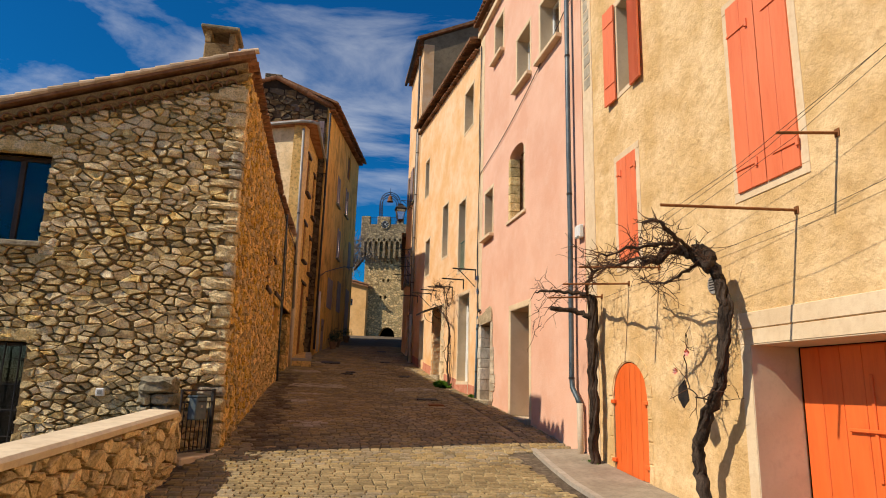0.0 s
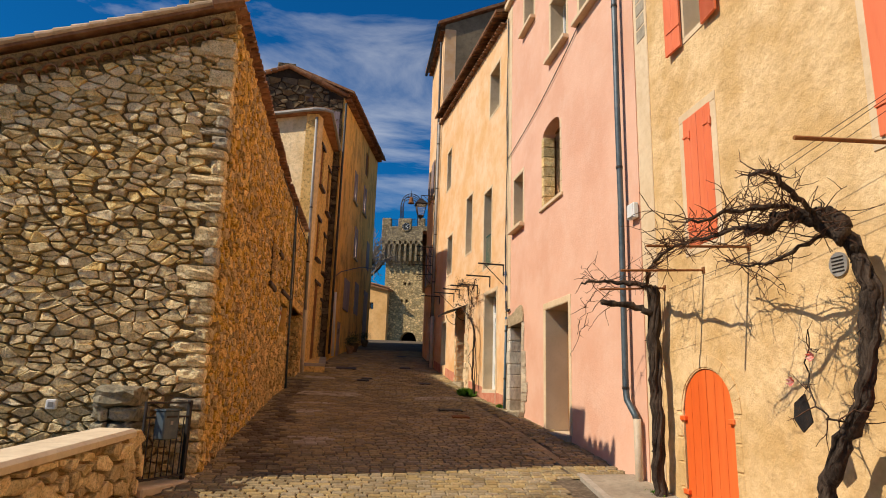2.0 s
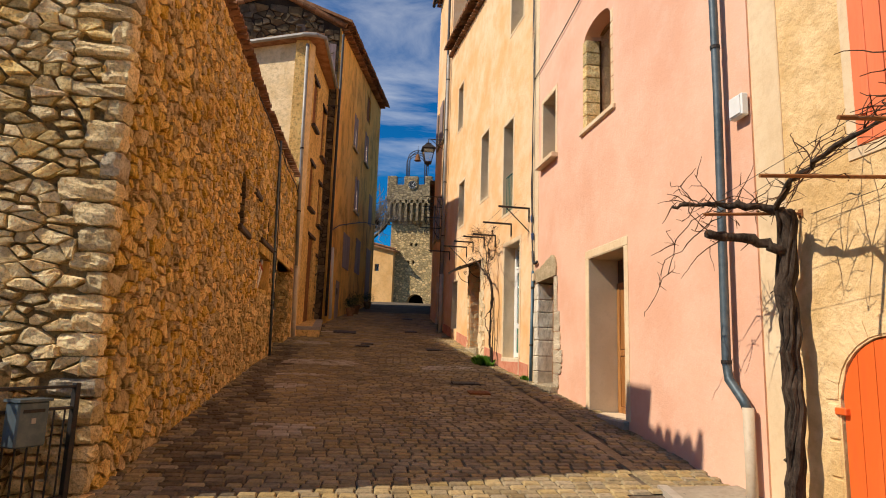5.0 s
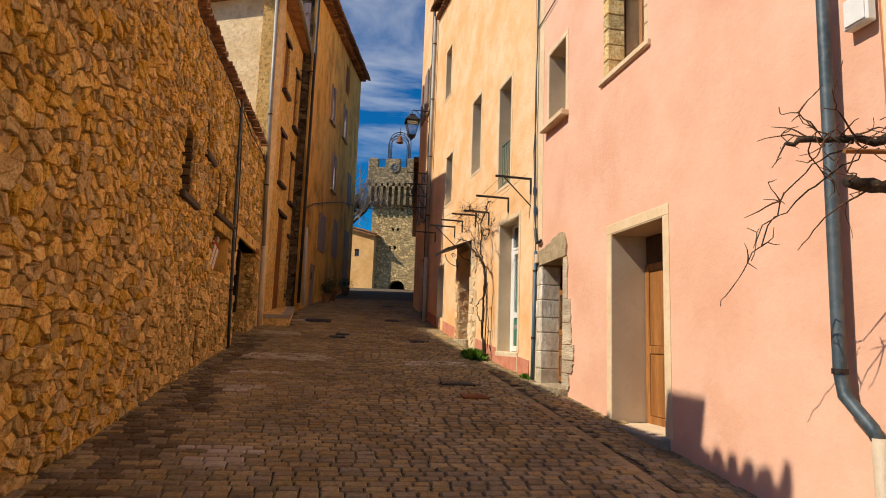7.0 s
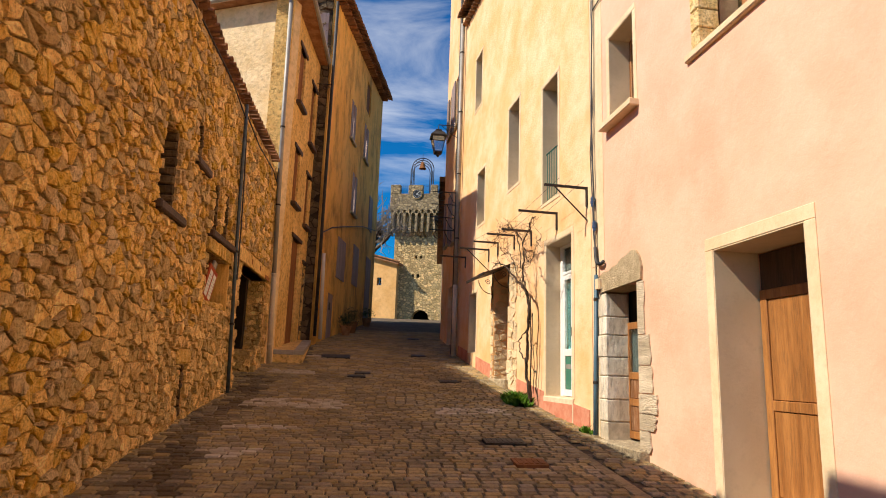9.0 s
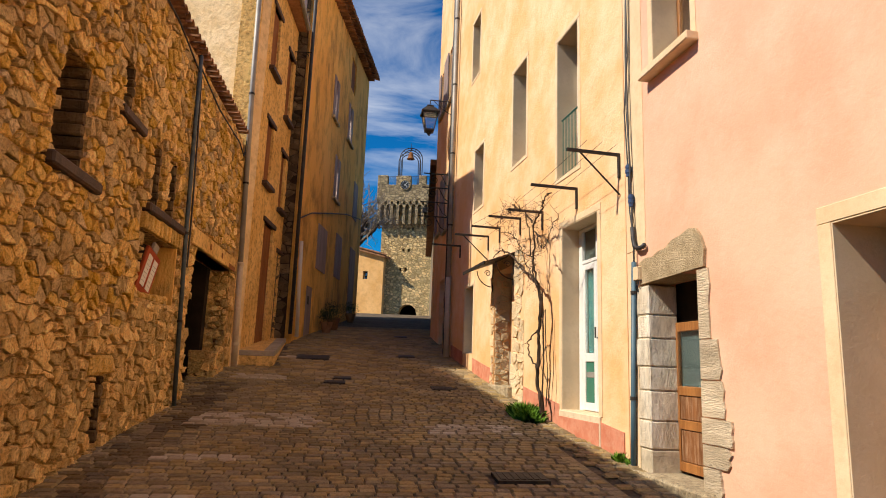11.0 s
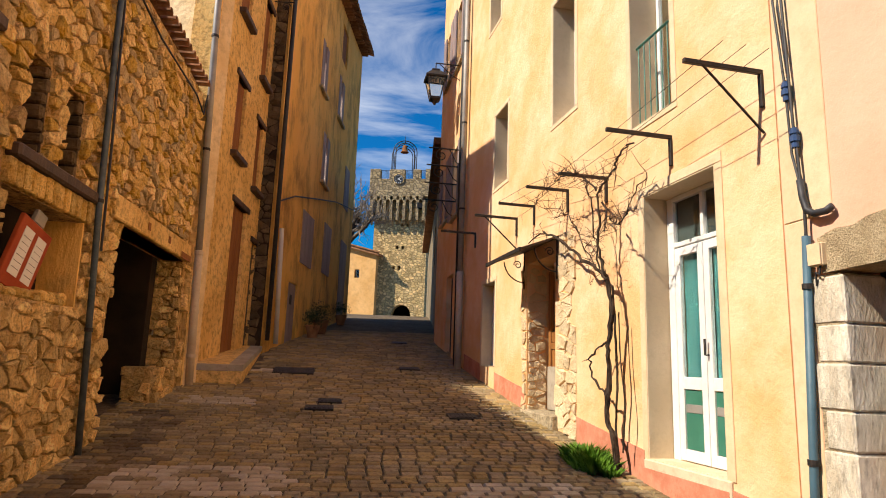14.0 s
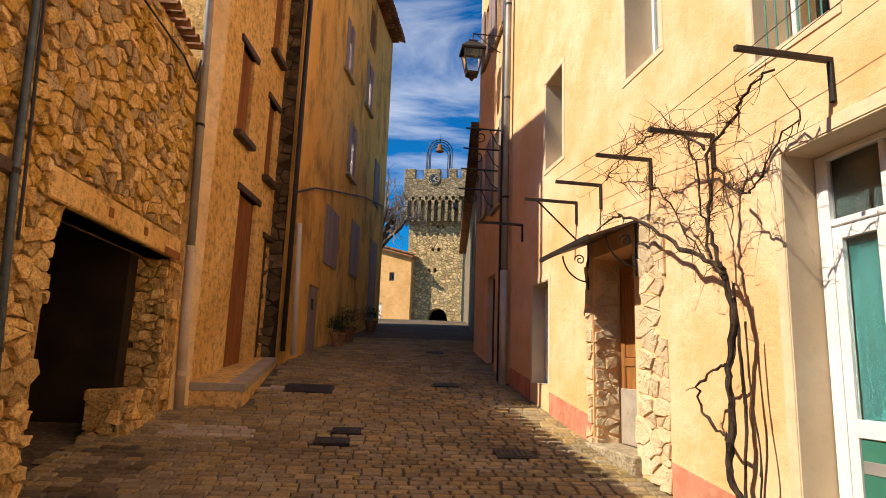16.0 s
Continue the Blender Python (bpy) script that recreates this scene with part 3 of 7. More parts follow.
A2_HOLES = [hole(0.28, 0.66, 4.22, 5.03), hole(1.0, 1.36, 4.22, 5.02), hole(0.16, 1.6, 3.0, 3.84), hole(2.5, 5.4, 1.55, 4.06)]


JOINT_DEPTH, SHALLOW_JOINT = Matrix.Translation((0, -0.05, 0)), Matrix.Translation((0, -0.025, 0))


def a_top(s):
    return 6.98 - 0.36 * (7.53 - s)


af_wall = part("wall", pierced_wall(AF @ JOINT_DEPTH, 0, 7.42, flat(-0.8), a_top, AF_HOLES, 0.35), MORTAR, house_a, "sunlit rubble stone end wall")
a1_wall = part("wall", pierced_wall(A1 @ SHALLOW_JOINT, 0.45, A1_LEN, flat(-0.4), flat(6.98), A1_HOLES, 0.35), MORTAR_OCHRE, house_a, "ochre rubble wall along the street")
a2_wall = part("wall", pierced_wall(A2 @ SHALLOW_JOINT, 0, A2_LEN, flat(0.6), flat(6.98), A2_HOLES, 0.35), MORTAR_OCHRE, house_a, "ochre rubble wall with a garage opening")
part("wall", Shape().box(-9.3, -9.0, 10.75, 24.6, -0.8, 4.3), MORTAR, house_a)
part("wall", Shape().box(-9.0, -1.7, 24.3, 24.58, -0.8, 6.9), MORTAR, house_a)
# Floor darkened by colour so that the garage reads as deep shade.
part("floor", Shape().box(-9.0, -1.7, 11.2, 24.3, 0.6, 1.62), MORTAR_AND_SHADE, house_a, "floor with the garage's shade put into its colour")

roof = Shape()
rx0, rx1 = -9.6, -1.56
for zt, zb in ((7.16, 7.05),):
    sl = 0.36
    roof.add([(rx0, 10.56, zt - sl * (rx1 - rx0)), (rx1, 10.56, zt), (rx1, 24.6, zt), (rx0, 24.6, zt - sl * (rx1 - rx0)),
              (rx0, 10.56, zb - sl * (rx1 - rx0)), (rx1, 10.56, zb), (rx1, 24.6, zb), (rx0, 24.6, zb - sl * (rx1 - rx0))],
             [(0, 1, 2, 3), (7, 6, 5, 4), (0, 4, 5, 1), (1, 5, 6, 2), (2, 6, 7, 3), (3, 7, 4, 0)])
a_roof = part("roof", roof, TILE, house_a, "sloping terracotta tile roof")

# ---- right-hand houses ----
D = wall_frame((4.62, -8), (4.62, 10.62), 1)
D_GARAGE = hole(10.9, 14.27, -0.2, 2.07)
D_SHUT = hole(13.3, 14.2, 3.8, 6.1)
D_UP = hole(16.68, 17.15, 6.42, 8.05)
D_LOW = hole(16.66, 17.28, 3.5, 5.24)
D_ARCH = hole(16.6, 17.68, 0.2, 1.98, 0.5)
house_d = thing("ochre_house", (6, 2, 0), "ochre plastered house with orange shutters and doors", "house")
d_wall = part("wall", pierced_wall(D, 0, 18.62, flat(-1.2), flat(10.5), [D_GARAGE, D_SHUT, D_UP, D_LOW, D_ARCH], 0.6), PLASTER_OCHRE, house_d)

E = wall_frame((4.6, 10.62), (4.42, 18.1), 1)
E_LEN = 7.482
E_DOOR = hole(2.98, 4.3, 0.9, 3.4)
E_SDOOR = hole(6.0, 7.05, 1.22, 3.3)
E_ARCH = hole(3.35, 4.5, 5.72, 7.55, 0.22)
E_SMALL = hole(5.95, 6.75, 5.75, 7.1)
E_TOP1 = hole(2.9, 3.88, 9.05, 10.45)
E_TOP2 = hole(1.06, 2.2, 8.98, 10.4)
E_TOP3 = hole(5.1, 5.9, 10.9, 12.1)
house_e = thing("pink_house", (6, 14, 0.6), "salmon pink plastered village house", "house")
e_wall = part("wall", pierced_wall(E, 0, E_LEN, flat(0.0), flat(12.9), [E_DOOR, E_SDOOR, E_ARCH, E_SMALL, E_TOP1, E_TOP2, E_TOP3], 0.6), PLASTER_PINK, house_e)

F = wall_frame((4.408, 18.1), (3.85, 27.2), 1)
F_LEN = 9.114
F_FRENCH = hole(0.76, 1.95, 1.72, 4.42)
F_BALC = hole(1.36, 2.16, 5.25, 7.6)
F_W2 = hole(3.62, 4.4, 6.15, 8.1)
F_W3 = hole(6.46, 7.22, 5.92, 7.4)
F_W4 = hole(7.0, 7.7, 9.4, 11.0)
F_TOP = hole(0.7, 1.7, 9.95, 11.4)
F_SDOOR = hole(4.3, 5.4, 1.95, 4.2)
F_SMALL = hole(7.05, 7.82, 2.6, 4.16)
house_f = thing("yellow_house", (6, 22, 1.2), "warm yellow plastered house with a red plinth", "house")
f_wall = part("wall", pierced_wall(F, 0, F_LEN, flat(0.8), lambda s: 12.35 + 0.07 * s, [F_FRENCH, F_BALC, F_W2, F_W3, F_W4, F_TOP, F_SDOOR, F_SMALL], 0.6), PLASTER_YELLOW, house_f)

G_HOLES = [hole(1.2, 2.0, 6.2, 8.0), hole(1.2, 2.0, 10.2, 12.0), hole(2.9, 3.6, 6.4, 8.0), hole(2.9, 3.6, 10.4, 12.0), hole(1.6, 2.5, 2.5, 4.8)]
house_g = thing("tall_grey_house", (6, 29, 2.2), "tall grey-brown rendered house beyond the yellow one", "house")
G = wall_frame((3.85, 27.2), (3.9, 31.6), 1)
part("wall", pierced_wall(G, 0.01, 4.4, flat(1.8), flat(17.5), G_HOLES, 0.5), PLASTER_YELLOW, house_g, "street front in faded yellow plaster")
sh = Shape()
sh.prism([(3.86, 2), (10, 2), (10, 20.5), (3.86, 17.7)], 27.21, 27.5)
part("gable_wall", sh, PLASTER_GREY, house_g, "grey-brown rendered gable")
part("wall", Shape().box(4.36, 9.5, 31.2, 31.6, 2, 17.2), PLASTER_GREY, house_g)

# ---- left-hand houses further up ----
B = wall_frame((-1.2, 24.62), (-0.72, 28.5), -1)
B_LEN = 3.91
B_HOLES = [hole(0.28, 0.66, 4.55, 5.15), hole(1.42, 2.05, 6.5, 8.02), hole(3.08, 3.6, 6.25, 7.75), hole(1.15, 1.85, 9.3, 10.9), hole(2.95, 3.55, 8.75, 10.6),
           hole(1.9, 2.85, 2.5, 5.6), hole(3.5, 3.86, 2.8, 5.1)]
house_b = thing("buff_house", (-4, 26.5, 2.0), "weathered buff plastered house with boarded windows", "house")
part("wall", pierced_wall(B, 0.0, B_LEN, flat(1.4), flat(11.7), B_HOLES, 0.45), PLASTER_BUFF, house_b)
BG = wall_frame((-6.2, 27.0), (-1.22, 24.64), -1)
part("gable_wall", pierced_wall(BG, 0, 5.51, flat(1), flat(11.7), [], 0.4), PLASTER_LIGHT, house_b, "pale rough plastered end wall")

C = wall_frame((-0.39, 28.5), (1.6, 39.2), -1)
C_LEN = 10.884
C_HOLES = [hole(2.65, 3.95, 5.2, 6.65), hole(5.5, 6.6, 5.35, 6.95), hole(8.5, 9.7, 4.1, 7.0), hole(1.72, 2.55, 2.9, 4.55), hole(3.58, 4.4, 10.7, 12.2), hole(6.4, 7.35, 10.9, 12.4),
           hole(4.52, 5.4, 8.05, 9.6), hole(8.5, 9.4, 8.25, 9.8), hole(6.5, 7.5, 13.1, 14.4)]
house_c = thing("tall_stained_house", (-3, 33, 2.5), "tall house in stained orange plaster with grey shutters", "house")
part("wall", pierced_wall(C, 0, C_LEN, flat(2.0), lambda s: 14.3 + 0.1 * s, C_HOLES, 0.5), PLASTER_OLD, house_c)
sh = Shape()
sh.prism([(-5.6, 2), (-0.45, 2), (-0.45, 14.3), (-3.0, 15.5), (-5.6, 14.6)], 28.5, 28.9)
c_gable = part("gable_wall", sh, MORTAR_AND_SHADE, house_c, "exposed dark rubble gable")


# ---- closing walls and roofs of the houses ----
for house, x1, y0, y1, zb, zt, mat in ((house_d, 12.0, -8, 10.6, -1.2, 10.5, PLASTER_OCHRE), (house_e, 12.0, 10.62, 18.1, -0.5, 12.9, PLASTER_PINK), (house_f, 12.0, 18.1, 27.2, 0.5, 12.55, PLASTER_YELLOW)):
    part("back_wall", Shape().box(x1, x1 + 0.3, y0, y1, zb, zt), mat, house)
    # Unseen inner walls and floor, near black: room shade put into their colour.
    part("party_wall", Shape().box(5.3, x1, y0 + 0.02, y0 + 0.25, zb, zt - 0.1), ROOM_SHADE, house)
    part("inner_wall", Shape().box(6.3, 6.5, y0 + 0.3, y1 - 0.02, zb, zt - 0.1), ROOM_SHADE, house)
    part("floor", Shape().box(5.3, 6.3, y0 + 0.3, y1 - 0.02, zt - 0.35, zt - 0.15), ROOM_SHADE, house)
for house, x0, xe, x1, y0, y1, zt, ze in ((house_d, 4.35, 4.35, 12.4, -8.2, 10.6, 10.5, 10.5), (house_e, 4.3, 4.15, 12.4, 10.62, 18.1, 12.9, 12.9), (house_f, 4.05, 3.54, 12.4, 18.12, 27.2, 12.5, 13.14)):
    sh = Shape()
    sh.add([(x0, y0, zt + 0.12), (x1, y0, zt + 2.2), (x1, y1, ze + 2.2), (xe, y1, ze + 0.12),
            (x0, y0, zt + 0.02), (x1, y0, zt + 2.08), (x1, y1, ze + 2.08), (xe, y1, ze + 0.02)],
           [(0, 1, 2, 3), (7, 6, 5, 4), (0, 4, 5, 1), (1, 5, 6, 2), (2, 6, 7, 3), (3, 7, 4, 0)])
    part("roof", sh, TILE, house, "terracotta canal tile roof")
# eaves with rows of tiles
canal_tiles(house_e, E, 0.05, 7.45, 0.16, 12.72, step=0.22, name="eave_tile")
canal_tiles(house_e, E, 0.05, 7.45, 0.34, 12.95, step=0.22, length=0.6, drop=0.12, name="eave_tile")
canal_tiles(house_f, F, 0.05, 9.1, 0.16, 12.2, step=0.22, rise=lambda s: 0.07 * s, name="eave_tile")
canal_tiles(house_f, F, 0.05, 9.1, 0.34, 12.46, step=0.22, length=0.6, drop=0.12, rise=lambda s: 0.07 * s, name="eave_tile")
part("cornice", Shape(E).box(0.02, 7.46, 0, 0.12, 12.55, 12.72), TRIM, house_e)

# ---- stone house: stones, quoins, roof, openings ----
rng = random.Random(4)


def roughen(shape, rng, amount):
    for v in shape.v:
        v += Vector((rng.uniform(-amount, amount), rng.uniform(-amount, amount), rng.uniform(-amount, amount)))
    return shape


def rough_block(x0, x1, y0, y1, z0, z1, rng, amount=0.014):
    """A weathered squared stone: a block cut finely, its corners worn and faces uneven."""
    bm = bmesh.new()
    bmesh.ops.create_cube(bm, size=1.0)
    bmesh.ops.subdivide_edges(bm, edges=bm.edges[:], cuts=3, use_grid_fill=True)
    sh = Shape()
    pts = []
    for v in bm.verts:
        worn = 1 - 0.05 * sum(abs(c) > 0.49 for c in v.co) if sum(abs(c) > 0.49 for c in v.co) > 1 else 1.0
        pts.append(((x0 + x1) / 2 + v.co.x * (x1 - x0) * worn + rng.uniform(-amount, amount), (y0 + y1) / 2 + v.co.y * (y1 - y0) * worn + rng.uniform(-amount, amount), (z0 + z1) / 2 + v.co.z * (z1 - z0) * worn + rng.uniform(-amount, amount)))
    bm.verts.index_update()
    sh.add(pts, [tuple(v.index for v in f.verts) for f in bm.faces])
    bm.free()
    return sh


def quoins(house, low, high, rng):
    """Corner blocks seen on both faces; returns the room that they take on either wall."""
    front, side = [], []
    z, long = low, True
    while z < high - 0.1:
        h = min(rng.uniform(0.1, 0.3), high - z)
        a, b = (rng.uniform(0.26, 0.5), rng.uniform(0.12, 0.22)) if long else (rng.uniform(0.14, 0.28), rng.uniform(0.2, 0.36))
        x = -1.47 - 0.016 * z
        out = rng.uniform(0.02, 0.045)
        sh = rough_block(x - a, x + out, 10.75 - out, 10.75 + b, z + 0.006, z + h - 0.006, rng)
        part("quoin", sh, STONE_GREY if rng.random() < 0.14 else STONE, house)
        front.append(hole(7.53 - a + 0.05, 7.6, z, z + h))
        side.append(hole(-0.1, b - 0.05, z, z + h))
        z += h
        long = rng.random() < 0.5 if rng.random() < 0.3 else not long
    return front, side


front_quoins, side_quoins = quoins(house_a, 0.1, 6.62, rng)
af_stones = rubble(AF, 2.6, 7.5, flat(-0.5), lambda s: a_top(s) - 0.33, AF_HOLES + front_quoins, 0.18, 0.088, rng, 0.042, 0.011, face=(0.72, 0.94), lean=0.2)
af_stones += rubble(AF, 0.0, 2.6, flat(-0.5), a_top, AF_HOLES, 0.45, 0.3, rng, 0.05, 0.02)
a1_stones = rubble(A1, 0.03, A1_LEN, lambda s: ground(10.75 + s) - 0.25, flat(6.9), A1_HOLES + side_quoins + [hole(7.18, 7.78, 2.06, 2.28)], 0.145, 0.1, rng, 0.042, 0.012, face=(0.76, 0.97), lean=0.24)
a2_stones = rubble(A2, 0.0, A2_LEN, lambda s: ground(19 + s) - 0.25, flat(6.9), A2_HOLES + [hole(2.3, 5.6, 4.04, 4.36), hole(0.1, 1.66, 3.84, 4.08)], 0.165, 0.115, rng, 0.045, 0.012, face=(0.76, 0.97), lean=0.24)
part("lintel", roughen(Shape(A1).box(7.18, 7.78, -0.3, 0.05, 2.07, 2.27, 0.03), rng, 0.01), STONE_OCHRE, house_a, "squared stone over the low opening")

# windows of the end wall
for o, bars in ((AF_HOLES[0], False), (AF_HOLES[1], True)):
    w = casement(house_a, AF, o, 0.2, WOOD_DARK, 2)
    part("lintel", Shape(AF).box(o["s0"] - 0.16, o["s1"] + 0.16, -0.2, 0.03, o["z1"], o["z1"] + 0.2, 0.02), STONE, house_a, "stone lintel")
    if bars:
        for k in range(5):
            s = o["s0"] + 0.1 + k * (o["s1"] - o["s0"] - 0.2) / 4
            part("bar", Shape(AF).tube([(s, -0.12, o["z0"]), (s, -0.12, o["z1"])], 0.011), IRON, w)
        for k in range(4):
            z = o["z0"] + 0.2 + k * 0.38
            part("bar", Shape(AF).tube([(o["s0"], -0.12, z), (o["s1"], -0.12, z)], 0.009), IRON, w)
    else:
        part("sill", Shape(AF).box(o["s0"] - 0.08, o["s1"] + 0.08, -0.22, 0.1, o["z0"] - 0.08, o["z0"] + 0.004, 0.012), STONE_GREY, house_a, "grey stone sill")
# Added wall behind the windows, room shade painted by its colour.
part("inner_wall", Shape().box(-8.9, -1.95, 12.6, 12.8, 1.62, 6.0), ROOM_SHADE, house_a)

# recessed slit windows and bricked window of the street wall
for m, o in ((A1, A1_HOLES[0]), (A1, A1_HOLES[1]), (A1, A1_HOLES[2]), (A2, A2_HOLES[0]), (A2, A2_HOLES[1])):
    # Near-black back: the slit's inner shade is put into its colour.
    nic = part("niche", Shape(m).box(o["s0"] - 0.02, o["s1"] + 0.02, -0.52, -0.455, o["z0"] - 0.02, o["z1"] + 0.02), ROOM_SHADE, house_a, "back of the slit window with its shade in the colour")
    z = o["z0"] + 0.01
    while z < o["z1"] - 0.06:
        h = rng.uniform(0.09, 0.15)
        # Jamb stones coloured darker to stand for the shade in the slit.
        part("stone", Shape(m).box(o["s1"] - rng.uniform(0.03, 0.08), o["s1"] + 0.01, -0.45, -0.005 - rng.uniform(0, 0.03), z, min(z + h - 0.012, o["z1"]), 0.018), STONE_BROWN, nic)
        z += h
    # Added dark sheet on the jamb, painting the slit's shade.
    part("sooty_lining", Shape(m).box(o["s1"] - 0.025, o["s1"] + 0.005, -0.45, -0.03, o["z0"], o["z1"], 0.004), MORTAR_AND_SHADE, nic)
for m, s0, s1, z in ((A1, 5.72, 6.82, 3.94), (A1, 7.2, 7.98, 4.97), (A2, 0.14, 1.72, 4.16)):
    part("timber_sill", Shape(m).box(s0, s1, -0.25, 0.09, z - 0.1, z + 0.02, 0.02), WOOD_DARK, house_a, "dark weathered timber sill")
# Niche back is near black: its shade is painted.
part("niche", Shape(A2).box(0.14, 1.64, -0.44, -0.36, 2.98, 3.86), ROOM_SHADE, house_a, "back of the notice niche, shade put into its colour")
part("jamb", Shape(A2).box(1.585, 1.61, -0.36, 0.012, 3.0, 3.84, 0.004), PLASTER_OLD, house_a, "smooth plastered jamb")
# brick arch over the niche
for k in range(13):
    s = 0.12 + k * 0.121
    part("brick", Shape(A2).box(s, s + 0.105, -0.1, 0.045 + rng.uniform(-0.008, 0.008), 3.845, 4.06 + rng.uniform(-0.01, 0.01), 0.012), STONE_OCHRE, a2_wall)
# garage beam and interior
beam = part("beam", Shape(A2).box(2.26, 5.5, -0.35, 0.05, 4.06, 4.34, 0.015), PLASTER_BUFF, house_a, "pale concrete beam over the garage opening")
for s in (3.35, 4.25):
    part("bolt_plate", Shape(A2).box(s, s + 0.1, 0.04, 0.058, 4.15, 4.25, 0.004), RUST, beam)
part("rusty_end", Shape(A2).box(4.95, 5.502, -0.2, 0.054, 4.062, 4.16, 0.004), RUST, beam)
# Garage sides and back: their near-black colour paints the shade inside.
part("garage_side", Shape().box(-5.2, -1.66, 24.0, 24.28, 1.6, 6.5), ROOM_SHADE, house_a)
part("garage_side", Shape().box(-5.2, -1.9, 20.9, 21.1, 1.6, 6.5), ROOM_SHADE, house_a)
part("garage_back", Shape().box(-5.4, -5.2, 20.9, 24.28, 1.6, 6.5), ROOM_SHADE, house_a)
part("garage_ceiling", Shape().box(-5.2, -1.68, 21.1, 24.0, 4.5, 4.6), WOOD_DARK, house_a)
for i, st in enumerate(rubble(A2 @ Matrix.Translation((0, -0.02, 0)), 4.35, 5.38, flat(1.95), flat(2.42), [], 0.2, 0.11, rng, 0.05, 0.012)):
    part("stone", st[2], STONE_OCHRE, a2_wall)
part("stub_wall", Shape(A2).box(4.35, 5.39, -0.4, -0.02, 1.7, 2.42, 0.03), MORTAR_OCHRE, house_a)
jm2 = A2 @ Matrix(((0, -1, 0, 4.36), (-1, 0, 0, 0), (0, 0, 1, 0), (0, 0, 0, 1)))
for st in rubble(jm2, 0.02, 0.42, flat(1.6), flat(2.42), [], 0.16, 0.11, rng, 0.05, 0.012):
    part("stone", st[2], STONE_OCHRE, a2_wall)
for st in rubble(A2 @ Matrix(((0, -1, 0, 5.37), (-1, 0, 0, 0), (0, 0, 1, 0), (0, 0, 0, 1))), 0.02, 0.44, flat(1.95), flat(4.05), [], 0.13, 0.1, rng, 0.04, 0.010):
    part("stone", st[2], STONE_OCHRE, a2_wall)
# stones tumbled in the niche
for k in range(9):
    s = 0.3 + k * 0.14
    part("stone", Shape(A2).box(s, s + rng.uniform(0.1, 0.2), -0.3, -0.02, 2.99, 3.03 + rng.uniform(0.02, 0.1), 0.03), STONE_OCHRE, a2_wall)

# roof edge: double row of tiles under the verge and along the street eave
for low_n, low_z in ((0.045, -0.34), (0.12, -0.17)):
    canal_tiles(house_a, AF, 0.2, 7.5, low_n + 0.02, 0.0, step=0.24, r=0.105, rise=lambda s: a_top(s) + low_z, name="eave_tile", length=0.36)
    sh = Shape(AF)
    sh.add([(s, n, a_top(s) + z) for s in (0.0, 7.52) for n, z in ((-0.1, low_z + 0.06), (low_n - 0.03, low_z + 0.06), (low_n + 0.02, low_z + 0.155), (-0.1, low_z + 0.155))],
           [(0, 1, 5, 4), (1, 2, 6, 5), (2, 3, 7, 6), (3, 0, 4, 7), (0, 3, 2, 1), (4, 5, 6, 7)])
    part("mortar_course", sh, MORTAR, house_a, "lime mortar bedding the eave tiles")
for m, ln in ((A1, A1_LEN), (A2, A2_LEN)):
    canal_tiles(house_a, m, 0.05, ln - 0.02, 0.14, 7.05, step=0.2, r=0.08, length=0.3, name="eave_tile")
for j in range(36):
    # pale ridge of overlapping verge tiles
    x = -1.5 - j * 0.225
    if x < -9.4:
        break
    z = 7.17 + 0.36 * (x + 1.48)
    s2 = Shape()
    s2.tube([(x + 0.08, 10.59, z + 0.03), (x - 0.2, 10.59, z - 0.06)], [0.05, 0.065], 10)
    part("verge_tile", s2, TILE_PALE, a_roof)
for j in range(60):
    y = 10.6 + j * 0.233
    part("cover_tile", Shape().tube([(-1.475 + 0.008 * (j % 5), y, 7.13), (-1.9, y, 7.0)], [0.08, 0.09], 8), TILE, a_roof)
chim = part("chimney", Shape().box(-2.58, -2.03, 11.7, 12.2, 6.4, 7.85, 0.02), MORTAR, house_a, "plastered chimney with a tiled cap")
part("pillar", Shape().box(-2.58, -2.47, 11.7, 12.2, 7.85, 8.1), MORTAR, chim)
part("pillar", Shape().box(-2.14, -2.03, 11.7, 12.2, 7.85, 8.1), MORTAR, chim)
part("cap", Shape().box(-2.66, -1.95, 11.6, 12.3, 8.1, 8.18, 0.02), STONE_DARK, chim)


# ---- pipes ----
def downpipe(name, pts, r, material, label, clips=(), m=None):
    ob = thing(name, m @ Vector(pts[-1]) if m else pts[-1], label, "drainpipe")
    part("pipe", Shape(m).tube(pts, r, 12), material, ob, smooth=True)
    for c in clips:
        c = Vector(c)
        part("clip", Shape(m).tube([c - Vector((0, 0, 0.02)), c + Vector((0, 0, 0.02))], r + 0.008, 12), IRON, ob)
    return ob


downpipe("drainpipe", [(1.6, 0.1, 6.9), (1.64, 0.09, 5.9), (1.7, 0.09, 4.1), (1.9, 0.09, 1.5)], 0.032, ZINC, "thin blue-grey drainpipe on the rubble wall", [(1.7, 0.09, 4.1), (1.8, 0.09, 2.8)], A2)
p = downpipe("drainpipe", [(5.5, 0.12, 11.5), (5.5, 0.12, 8.2), (5.68, 0.12, 4.3)], 0.055, PIPE_GREY, "grey zinc drainpipe with a beige cast foot", [(5.5, 0.12, 8.0), (5.6, 0.12, 6.0)], A2)
part("foot", Shape(A2).tube([(5.68, 0.12, 4.3), (5.8, 0.12, 2.05)], 0.065, 12), PIPE_BEIGE, p, "beige cast iron foot", smooth=True)
